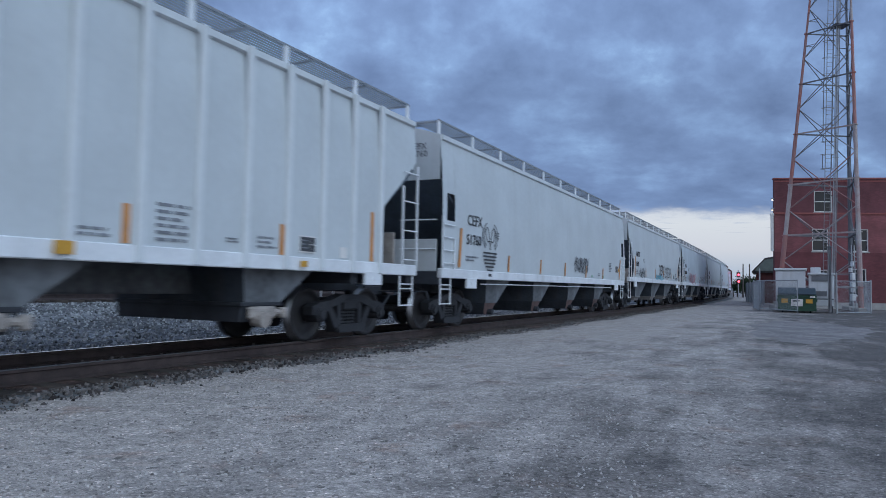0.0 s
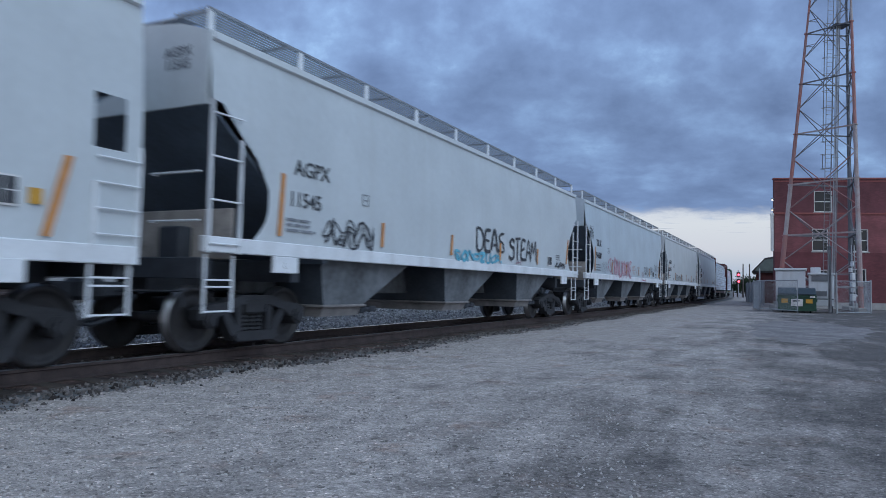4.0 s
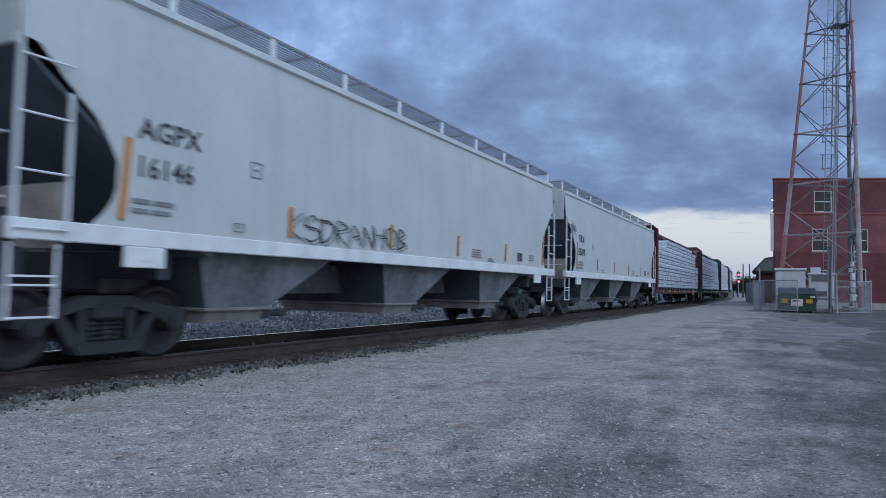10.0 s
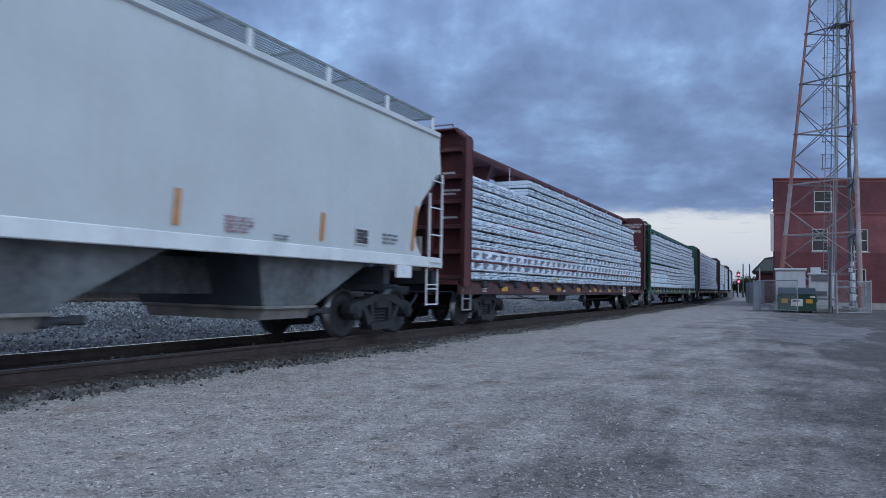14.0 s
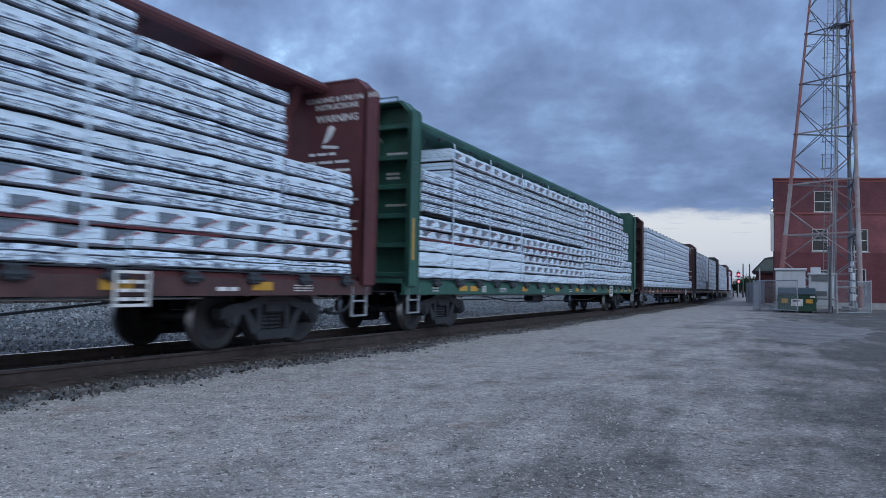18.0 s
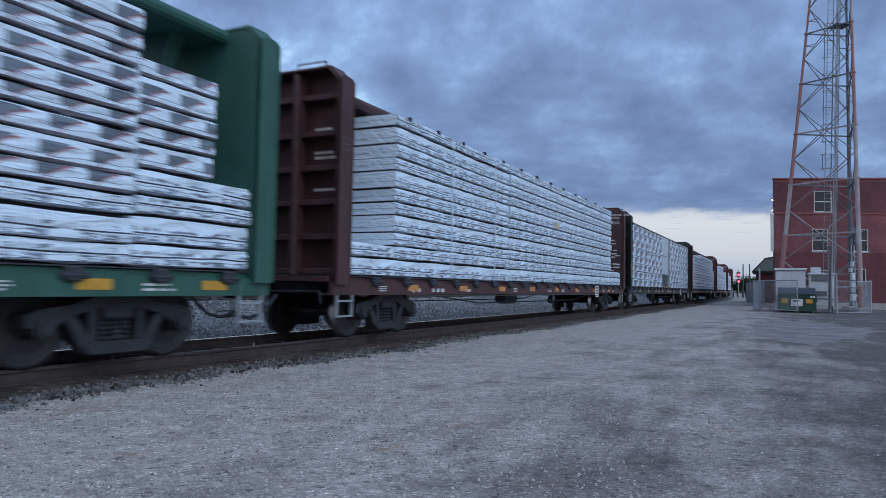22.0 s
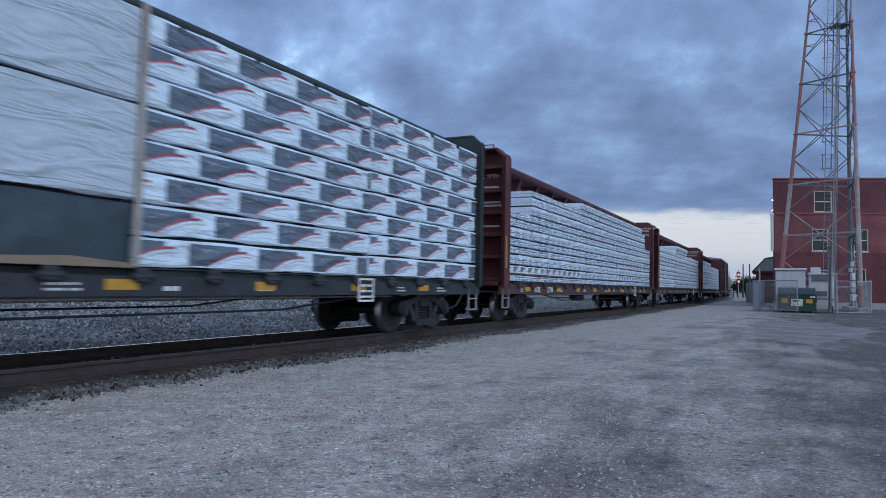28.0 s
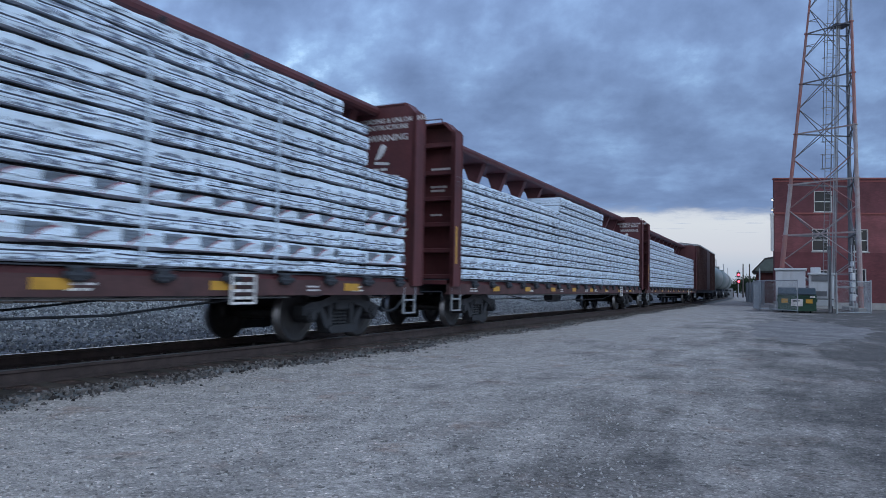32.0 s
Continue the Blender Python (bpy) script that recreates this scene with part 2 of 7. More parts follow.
# ---- sky: a drifting cloud deck ----
def cloud_material():
    m = bpy.data.materials.new("dusk_cloud")
    m.use_nodes = True
    nt = m.node_tree
    N, L = nt.nodes, nt.links
    N.clear()
    out = N.new("ShaderNodeOutputMaterial")
    co = N.new("ShaderNodeTexCoord")
    # billows keep their look with distance: bearing and the log of the distance
    sep = N.new("ShaderNodeSeparateXYZ")
    L.new(co.outputs["Object"], sep.inputs[0])

    def calc(op, a, b_=None):
        n = N.new("ShaderNodeMath")
        n.operation = op
        for i, v in enumerate((a, b_)):
            if isinstance(v, (int, float)):
                n.inputs[i].default_value = v
            elif v is not None:
                L.new(v, n.inputs[i])
        return n.outputs[0]
    far = calc("MAXIMUM", calc("ADD", sep.outputs["Y"], 150.0), 60.0)
    bearing = calc("MULTIPLY", calc("DIVIDE", sep.outputs["X"], far), 1.0)
    depth = calc("MULTIPLY", calc("LOGARITHM", far, math.e), 0.43)
    mp = N.new("ShaderNodeCombineXYZ")
    L.new(bearing, mp.inputs[0])
    L.new(depth, mp.inputs[1])
    n1 = N.new("ShaderNodeTexNoise")
    n1.inputs["Scale"].default_value, n1.inputs["Detail"].default_value, n1.inputs["Roughness"].default_value, n1.inputs["Distortion"].default_value = 8.5, 8, 0.56, 0.0
    L.new(mp.outputs[0], n1.inputs["Vector"])
    n2 = N.new("ShaderNodeTexNoise")
    n2.inputs["Scale"].default_value, n2.inputs["Detail"].default_value = 2.1, 4
    L.new(mp.outputs[0], n2.inputs["Vector"])
    # rounded billows: soft cells bent by the noise
    warp = N.new("ShaderNodeVectorMath")
    warp.operation = "MULTIPLY_ADD"
    L.new(n1.outputs["Color"], warp.inputs[0])
    warp.inputs[1].default_value = (0.05, 0.04, 0)
    L.new(mp.outputs[0], warp.inputs[2])
    cell = N.new("ShaderNodeTexVoronoi")
    cell.feature, cell.normalize = "SMOOTH_F1", True
    cell.inputs["Scale"].default_value, cell.inputs["Detail"].default_value, cell.inputs["Smoothness"].default_value = 12.0, 1.5, 0.8
    L.new(warp.outputs[0], cell.inputs["Vector"])
    both = calc("MULTIPLY_ADD", cell.outputs["Distance"], 0.36)
    L.new(n1.outputs[0], both.node.inputs[2])
    mx = N.new("ShaderNodeMath")
    mx.operation = "MULTIPLY_ADD"
    L.new(n2.outputs[0], mx.inputs[0])
    mx.inputs[1].default_value = 0.36
    L.new(calc("SUBTRACT", both, 0.035), mx.inputs[2])
    ramp = N.new("ShaderNodeValToRGB")
    el = ramp.color_ramp.elements
    el[0].position, el[0].color = 0.55, (0.112, 0.172, 0.315, 1)
    el[1].position, el[1].color = 1.0, (0.37, 0.56, 0.81, 1)
    for at, col in ((0.76, (0.155, 0.237, 0.42)), (0.88, (0.196, 0.306, 0.52)), (0.94, (0.242, 0.38, 0.61))):
        e = el.new(at)
        e.color = (*col, 1)
    L.new(mx.outputs[0], ramp.inputs[0])
    em = N.new("ShaderNodeEmission")
    L.new(ramp.outputs[0], em.inputs[0])
    # the cloud thins overhead and to the west
    thin = N.new("ShaderNodeMapRange")
    thin.inputs[1].default_value, thin.inputs[2].default_value, thin.inputs[3].default_value, thin.inputs[4].default_value = 700.0, 1500.0, 1.3, 1.0
    L.new(sep.outputs["Y"], thin.inputs[0])
    west = N.new("ShaderNodeMapRange")
    west.inputs[1].default_value, west.inputs[2].default_value, west.inputs[3].default_value, west.inputs[4].default_value = -500.0, 400.0, 1.33, 1.21
    L.new(sep.outputs["X"], west.inputs[0])
    tw = N.new("ShaderNodeMath")
    tw.operation = "MULTIPLY"
    L.new(thin.outputs[0], tw.inputs[0])
    L.new(west.outputs[0], tw.inputs[1])
    L.new(tw.outputs[0], em.inputs[1])
    # the far edge of the deck is ragged
    ed = N.new("ShaderNodeMath")
    ed.operation = "MULTIPLY_ADD"
    L.new(n1.outputs[0], ed.inputs[0])
    ed.inputs[1].default_value = -1900.0
    L.new(sep.outputs["Y"], ed.inputs[2])
    al = N.new("ShaderNodeMapRange")
    al.inputs[1].default_value, al.inputs[2].default_value = 2450.0, 3050.0
    al.interpolation_type = "SMOOTHSTEP"
    L.new(ed.outputs[0], al.inputs[0])
    # thin streaks of cloud hang in the clear sky past the edge
    flat = N.new("ShaderNodeCombineXYZ")
    L.new(calc("MULTIPLY", bearing, 14.0), flat.inputs[0])
    L.new(calc("MULTIPLY", depth, 62.0), flat.inputs[1])
    n3 = N.new("ShaderNodeTexNoise")
    n3.inputs["Scale"].default_value, n3.inputs["Detail"].default_value = 1.0, 5
    L.new(flat.outputs[0], n3.inputs["Vector"])
    wisp = N.new("ShaderNodeMapRange")
    wisp.inputs[1].default_value, wisp.inputs[2].default_value, wisp.inputs[3].default_value, wisp.inputs[4].default_value = 0.61, 0.80, 1.0, 0.35
    L.new(n3.outputs[0], wisp.inputs[0])
    clear = calc("MULTIPLY", al.outputs[0], wisp.outputs[0])
    tr = N.new("ShaderNodeBsdfTransparent")
    ms = N.new("ShaderNodeMixShader")
    L.new(clear, ms.inputs[0])
    L.new(em.outputs[0], ms.inputs[1])
    L.new(tr.outputs[0], ms.inputs[2])
    L.new(ms.outputs[0], out.inputs[0])
    return m


bm = bmesh.new()
v = [bm.verts.new(p) for p in ((-6200, -150, 0), (-6200, 6000, 0), (6200, 6000, 0), (6200, -150, 0))]
bm.faces.new(v)
cloud_deck = put("backdrop_clouds", mesh_of("backdrop_clouds", bm, cloud_material()))
tagged(cloud_deck, "broken blue-grey dusk clouds drifting over the yard", "clouds", kind="structure")
cloud_deck.location = (0, 0, 420)


# ---- ground ----
def gravel_material(name, base, dark, big=0.35, fine=45.0, bump=0.9, patch=None, speck=1.0):
    """Crushed rock: stones of differing tone in paler and darker patches; patch turns the wear along the lot."""
    m = bpy.data.materials.new(name)
    m.use_nodes = True
    nt = m.node_tree
    N, L = nt.nodes, nt.links
    b = N["Principled BSDF"]
    b.inputs["Roughness"].default_value = 0.92
    b.inputs["Specular IOR Level"].default_value = 0.25
    co = N.new("ShaderNodeTexCoord")

    def noise_of(vec, scale, detail, rough=0.55, bent=0.0):
        n = N.new("ShaderNodeTexNoise")
        n.inputs["Scale"].default_value, n.inputs["Detail"].default_value, n.inputs["Roughness"].default_value, n.inputs["Distortion"].default_value = scale, detail, rough, bent
        L.new(vec, n.inputs["Vector"])
        return n.outputs[0]

    def ranged(src, a, c, lo, hi):
        n = N.new("ShaderNodeMapRange")
        for k, v in enumerate((a, c, lo, hi), 1):
            n.inputs[k].default_value = v
        L.new(src, n.inputs[0])
        return n.outputs[0]

    def calc(op, a, c):
        n = N.new("ShaderNodeMath")
        n.operation = op
        for k, v in enumerate((a, c)):
            if isinstance(v, (int, float)):
                n.inputs[k].default_value = v
            else:
                L.new(v, n.inputs[k])
        return n.outputs[0]

    def cells(scale):
        n = N.new("ShaderNodeTexVoronoi")
        n.inputs["Scale"].default_value = scale
        L.new(co.outputs["Object"], n.inputs["Vector"])
        h = N.new("ShaderNodeSeparateColor")
        L.new(n.outputs["Color"], h.inputs[0])
        return n.outputs["Distance"], h.outputs[0]
    pos = co.outputs["Object"]
    d1, c1 = cells(fine)
    d2, c2 = cells(fine * 0.42)
    d3, c3 = cells(fine * 2.1)
    worn = noise_of(pos, big, 8, 0.6)
    if patch:
        # paler towards the track; tyre marks run along the lot
        mp = N.new("ShaderNodeMapping")
        mp.inputs["Rotation"].default_value = (0, 0, patch)
        L.new(pos, mp.inputs[0])
        sp = N.new("ShaderNodeSeparateXYZ")
        L.new(mp.outputs[0], sp.inputs[0])
        m2 = N.new("ShaderNodeMapping")
        m2.inputs["Rotation"].default_value = (0, 0, radians(-16))
        m2.inputs["Scale"].default_value = (1.0, 0.22, 1)
        L.new(mp.outputs[0], m2.inputs[0])
        tyre = noise_of(m2.outputs[0], 1.15, 9, 0.62, 0.7)
        m3 = N.new("ShaderNodeMapping")
        m3.inputs["Rotation"].default_value = (0, 0, radians(38))
        m3.inputs["Scale"].default_value = (1.0, 0.30, 1)
        L.new(mp.outputs[0], m3.inputs[0])
        cross = noise_of(m3.outputs[0], 1.7, 8, 0.62, 0.5)
        worn = calc("ADD", calc("MULTIPLY", worn, 0.40), calc("ADD", calc("MULTIPLY", tyre, 0.36), calc("MULTIPLY", cross, 0.24)))
        worn = calc("ADD", worn, ranged(sp.outputs[0], -4.2, 2.4, 0.12, -0.10))
    mix = N.new("ShaderNodeMix")
    mix.data_type = "RGBA"
    mix.inputs[6].default_value, mix.inputs[7].default_value = (*dark, 1), (*base, 1)
    L.new(ranged(worn, 0.42, 0.585, 0.0, 1.0), mix.inputs[0])
    # rusty brown dirt here and there
    soil = N.new("ShaderNodeMix")
    soil.data_type = "RGBA"
    soil.blend_type = "MULTIPLY"
    soil.inputs[7].default_value = (0.80, 0.66, 0.60, 1)
    L.new(ranged(noise_of(pos, 1.3, 7, 0.65, 0.4), 0.56, 0.68, 0.0, 0.8), soil.inputs[0])
    L.new(mix.outputs[2], soil.inputs[6])
    # dust, grit, stones and the odd white chip
    mott = ranged(noise_of(pos, 7.0, 7, 0.68), 0.3, 0.7, 0.74, 1.26)
    mott = calc("MULTIPLY", mott, ranged(noise_of(pos, 2.3, 6, 0.6, 0.6), 0.32, 0.68, 0.84, 1.16))
    grit = calc("ADD", calc("MULTIPLY", c1, 0.55), calc("ADD", calc("MULTIPLY", c2, 0.22), calc("MULTIPLY", c3, 0.33)))
    grit = ranged(grit, 0.15, 0.95, 1 - 0.42 * speck, 1 + 0.42 * speck)
    chip = ranged(c1, 0.94, 0.99, 1.0, 1 + 0.6 * speck)
    pit = ranged(c2, 0.0, 0.07, 1 - 0.45 * speck, 1.0)
    mul = N.new("ShaderNodeVectorMath")
    mul.operation = "SCALE"
    L.new(soil.outputs[2], mul.inputs[0])
    L.new(calc("MULTIPLY", calc("MULTIPLY", mott, grit), calc("MULTIPLY", chip, pit)), mul.inputs["Scale"])
    L.new(mul.outputs[0], b.inputs["Base Color"])
    bp = N.new("ShaderNodeBump")
    bp.inputs["Strength"].default_value, bp.inputs["Distance"].default_value = bump, 0.02
    bp.invert = True
    L.new(calc("ADD", d1, d2), bp.inputs["Height"])
    L.new(bp.outputs[0], b.inputs["Normal"])
    return m


LOT = gravel_material("lot_gravel", (0.382, 0.336, 0.302), (0.122, 0.108, 0.099), big=0.5, fine=60.0, bump=0.45, patch=0.462)
BALLAST = gravel_material("ballast_bed", (0.21, 0.212, 0.21), (0.09, 0.09, 0.09), big=0.6, fine=15.0, bump=1.0)
STAINED = gravel_material("rust_stained_ballast", (0.125, 0.078, 0.067), (0.045, 0.034, 0.031), big=1.2, fine=26.0, bump=0.6)

bm = bmesh.new()
R = 2400.0
v = [bm.verts.new(p) for p in ((-R, -R, 0), (R, -R, 0), (R, R, 0), (-R, R, 0))]
bm.faces.new(v)
ground = tagged(put("ground", mesh_of("ground", bm, LOT)), "grey crushed-stone lot worn by tyres", "ground", kind="structure")


def ragged(u):
    """How the edge of the ballast wanders along the lot."""
    return 0.14 * math.sin(u * .7) + 0.09 * math.sin(u * 2.3) + 0.06 * math.sin(u * 5.1 + 1) + 0.05 * math.sin(u * 9.7)


def along(us, profile, closed=False, edge=False):
    """A strip with the profile (w, z) swept along the track; edge lets its first line wander."""
    bm = bmesh.new()
    rows = []
    for u in us:
        rows.append([bm.verts.new(track_point(u, w + (ragged(u) if edge and k == 0 else 0)) + Vector((0, 0, z))) for k, (w, z) in enumerate(profile)])
    n = len(profile)
    for a, b in zip(rows, rows[1:]):
        for i in range(n if closed else n - 1):
            j = (i + 1) % n
            bm.faces.new((a[i], a[j], b[j], b[i]))
    return bm


# an old asphalt patch in the lot
PATCH_AT, PATCH_SIZE = (12.0, 23.0), (1.75, 6.5)
PATCH = gravel_material("old_asphalt", (0.255, 0.230, 0.218), (0.185, 0.168, 0.160), big=0.8, fine=40.0, bump=0.2, speck=0.5)
bm = bmesh.new()
ring = []
for i in range(64):
    a = 2 * math.pi * i / 64
    r = 1 + .10 * math.sin(3 * a + 1) + .07 * math.sin(7 * a) + .04 * math.sin(17 * a + 2)
    q = Matrix.Rotation(radians(-27), 3, "Z") @ Vector((PATCH_SIZE[0] * r * math.cos(a), PATCH_SIZE[1] * r * math.sin(a), 0))
    ring.append(bm.verts.new(q + Vector((*PATCH_AT, .004))))
bm.faces.new(ring)
tagged(put("asphalt_patch", mesh_of("asphalt_patch", bm, PATCH)), "worn dark asphalt patch in the gravel lot", "pavement", kind="structure")

US = [-40 + 2 * i for i in range(0, 216)]
# ballast bed of the two tracks
BED = [(1.75, 0.004), (1.45, 0.03), (-1.7, 0.035), (-3.0, 0.02), (-5.0, 0.10), (-9.2, 0.52), (-13.6, 0.54), (-15.5, 0.50), (-17.0, 0.58), (-20.5, 0.58), (-23, 0.05), (-26, 0.01)]
BED_US = [-40 + 2 * i for i in range(15)] + [-10 + .2 * i for i in range(350)] + [60 + 2 * i for i in range(166)]
bed = along(BED_US, BED, edge=True)
tagged(put("ballast_bed", mesh_of("ballast_bed", bed, BALLAST)), "grey crushed-rock ballast bed under the tracks", "ballast", kind="structure")

stain = along([-10 + .2 * i for i in range(400)], [(1.42, 0.034), (1.1, 0.038), (0.70, 0.040), (-0.9, 0.040)], edge=True)
tagged(put("stained_ballast", mesh_of("stained_ballast", stain, STAINED)), "rust-brown oily ballast beside the rail", "ballast", kind="structure")


def rail_profile(w, top):
    z = top
    return [(w - .07, z - .172), (w + .07, z - .172), (w + .07, z - .16), (w + .012, z - .135), (w + .012, z - .045), (w + .036, z - .036), (w + .036, z - .006), (w + .028, z), (w - .028, z), (w - .036, z - .006), (w - .036, z - .036), (w - .012, z - .045), (w - .012, z - .135), (w - .07, z - .16)]


def rail_track(centre, top, name, shiny=True):
    t = thing(name, "standard-gauge track with rusty rails on creosoted ties", "railway track", kind="structure")
    for w in (0.7535, -0.7535):
        bm = along(US, rail_profile(centre + w, top), True)
        bm.faces.ensure_lookup_table()
        for i, f in enumerate(bm.faces):
            f.material_index = 1 if shiny and i % 14 in (6, 7, 8) else 0
        part("rail", bm, [RAILM, RAILTOP if w < 0 else RAILDULL], t)
    return t


main_track = rail_track(0, RAIL, "main_track")
siding = rail_track(-11.4, 0.77, "siding_track", False)


def tie_build(bm):
    box(bm, -0.115, 0.115, -1.3, 1.3, -0.12, 0.0, 0.015)


def ties(track, centre, top, u0, u1):
    me = cached("tie", tie_build, TIEM)
    u, k = u0, 0
    while u < u1:
        m = track_pose(u, 0, 1.0)
        o = put("tie", me, track, m @ pose(random.uniform(-.02, .02), -centre + random.uniform(-.04, .04), top + random.uniform(-.006, .004), 0, 0, random.uniform(-1, 1)))
        u += 0.53
        k += 1


far_track = rail_track(-18.5, 0.80, "far_siding_track", False)


def platform_wall():
    """A long low loading platform beyond the sidings: pale kerb, dark face, ledges."""
    t = thing("loading_platform", "long low concrete loading platform beyond the sidings", "platform", kind="structure")
    us = [-45 + 3 * i for i in range(40)]
    for name, prof, mat in (("kerb", [(-29.7, .88), (-29.7, 1.38), (-30.4, 1.40), (-30.4, .88)], PLATFORM),
                            ("footing", [(-29.9, .0), (-29.9, .885), (-30.5, .885), (-30.5, .0)], PLATDARK),
                            ("back_wall", [(-30.6, .0), (-30.6, 1.95), (-30.9, 1.95), (-30.9, .0)], PLATDARK),
                            ("ledge", [(-30.5, 1.57), (-30.5, 1.64), (-30.61, 1.64), (-30.61, 1.57)], PLATFORM),
                            ("coping", [(-30.5, 1.86), (-30.5, 1.96), (-30.95, 1.97), (-30.95, 1.86)], PLATFORM)):
        part(name, along(us, prof, True), mat, t)


PLATFORM = material("platform_concrete", (0.30, 0.30, 0.30), 0.85, var=0.3, scale=1.2, bump=0.2)
PLATDARK = material("platform_dark_face", (0.085, 0.088, 0.092), 0.85, var=0.4, scale=1.5, bump=0.2)
platform_wall()
ties(main_track, 0, RAIL - 0.172, -3, 75)
ties(siding, -11.4, 0.60, -3, 40)
# ---- rail vehicles: common parts ----
WHEEL_R = 0.457


def wheelset_build(bm):
    for s in (-1, 1):
        prof = [(0.0, 0.07), (0.10, 0.07), (0.10, 0.11), (0.30, 0.045), (0.385, 0.045), (0.395, 0.09), (WHEEL_R, 0.085), (WHEEL_R + 0.002, -0.02), (WHEEL_R + 0.026, -0.03), (WHEEL_R + 0.024, -0.055), (0.38, -0.055), (0.37, -0.02), (0.12, -0.04), (0.10, -0.10)]
        n = 36
        rings = []
        for r, d in prof:
            if r == 0:
                rings.append([bm.verts.new((0, s * (0.745 + d), 0))])
            else:
                rings.append([bm.verts.new((r * math.cos(2 * math.pi * i / n), s * (0.745 + d), r * math.sin(2 * math.pi * i / n))) for i in range(n)])
        for a, b, k in zip(rings, rings[1:], range(len(rings))):
            for i in range(n):
                j = (i + 1) % n
                f = bm.faces.new((a[0], b[i], b[j])) if len(a) == 1 else bm.faces.new((a[i], b[i], b[j], a[j]))
                f.material_index = 1 if k in (6, 7) else 0
        # cap bolts turn with the axle
        for i in range(3):
            c = math.radians(120 * i + 30)
            rod(bm, (0.05 * math.cos(c), s * 1.06, 0.05 * math.sin(c)), (0.05 * math.cos(c), s * 1.105, 0.05 * math.sin(c)), 0.016, 6)
        rod(bm, (0, s * 0.70, 0), (0, s * 1.08, 0), 0.085, 14)
    rod(bm, (0, -0.72, 0), (0, 0.72, 0), 0.08, 12)


def side_frame_build(bm):
    """One cast side frame with the axle boxes at its ends, the window over the springs open."""
    y0, y1 = -0.11, 0.11
    top = [(-1.14, 0.46), (-1.14, 0.60), (-0.98, 0.66), (-0.62, 0.70), (-0.3, 0.80), (0.3, 0.80), (0.62, 0.70), (0.98, 0.66), (1.14, 0.60), (1.14, 0.46), (0.80, 0.46), (0.66, 0.56), (0.30, 0.66), (-0.30, 0.66), (-0.66, 0.56), (-0.80, 0.46)]
    prism(bm, top, y0, y1)
    for s in (-1, 1):
        prism(bm, [(s * 0.72, 0.60), (s * 0.58, 0.60), (s * 0.30, 0.24), (s * 0.36, 0.13), (s * 0.44, 0.15)], y0 + .02, y1 - .02)
        prism(bm, [(s * 0.40, 0.70), (s * 0.27, 0.70), (s * 0.27, 0.22), (s * 0.36, 0.22)], y0 + .03, y1 - .03)
        rod(bm, (s * 0.95, -0.15, 0.457), (s * 0.95, 0.15, 0.457), 0.125, 16)
        rod(bm, (s * 0.95, -0.19, 0.457), (s * 0.95, -0.15, 0.457), 0.085, 14)
        box(bm, s * 0.95 - 0.16, s * 0.95 + 0.16, -0.1, 0.1, 0.50, 0.62, 0.02)
    prism(bm, [(-0.40, 0.13), (0.40, 0.13), (0.46, 0.22), (0.36, 0.27), (-0.36, 0.27), (-0.46, 0.22)], y0 - .03, y1 + .03)


def spring_build(bm):
    """A coil spring: a fluted column of turns."""
    prev = None
    for i in range(11):
        z = 0.26 + i * 0.03
        r = 0.07 if i % 2 else 0.045
        ring = [bm.verts.new((r * math.cos(k * math.pi / 6), r * math.sin(k * math.pi / 6), z)) for k in range(12)]
        if prev:
            for k in range(12):
                bm.faces.new((prev[k], prev[(k + 1) % 12], ring[(k + 1) % 12], ring[k]))
        prev = ring


def bolster_build(bm):
    box(bm, -0.22, 0.22, -1.12, 1.12, 0.52, 0.74, 0.03)
    rod(bm, (0, 0, 0.70), (0, 0, 0.84), 0.2, 16)
    for s in (-1, 1):
        box(bm, s * 0.42 - 0.05, s * 0.42 + 0.05, -0.85, 0.85, 0.40, 0.52, 0.015)
        for y in (-0.745, 0.745):
            box(bm, s * 0.42 - 0.03, s * 0.42 + 0.04, y - .05, y + .05, 0.32, 0.60, 0.01)


WHEELSETS = []


def truck(parent, x):
    """A two-axle truck: bolster, side frames with springs, wheelsets."""
    t = put("truck", cached("truck", bolster_build, TRUCKM), parent, pose(x, 0, 0))
    for s in (-1, 1):
        put("side_frame", cached("side_frame", side_frame_build, TRUCKM), t, pose(0, s * 1.0, 0, 0, 0, 0 if s < 0 else 180))
        for k in range(-1, 2):
            put("spring", cached("spring", spring_build, TRUCKM), t, pose(k * .15, s * 1.0, 0))
        w = put("wheelset", cached("wheelset", wheelset_build, [WHEELM, TREAD], True), t, pose(s * 0.95, 0, WHEEL_R))
        WHEELSETS.append((w, s * 0.95))
    return t


def coupler_build(bm):
    box(bm, -0.55, 0.05, -0.09, 0.09, 0.76, 0.96, 0.02)
    box(bm, -0.72, -0.5, -0.17, 0.17, 0.72, 1.0, 0.05)
    # uncoupling lever
    rod(bm, (-0.08, -1.3, 0.86), (-0.08, -0.1, 0.84), 0.014, 5)
    rod(bm, (-0.08, -1.3, 0.86), (-0.08, -1.34, 0.66), 0.014, 5)


def hose_build(bm):
    pts = [(0.02, -0.32, 0.78), (-0.16, -0.32, 0.62), (-0.36, -0.30, 0.46), (-0.58, -0.24, 0.40), (-0.74, -0.18, 0.44)]
    for a, b in zip(pts, pts[1:]):
        rod(bm, a, b, 0.03, 6)
    rod(bm, (-0.70, -0.18, 0.42), (-0.82, -0.16, 0.48), 0.05, 6)


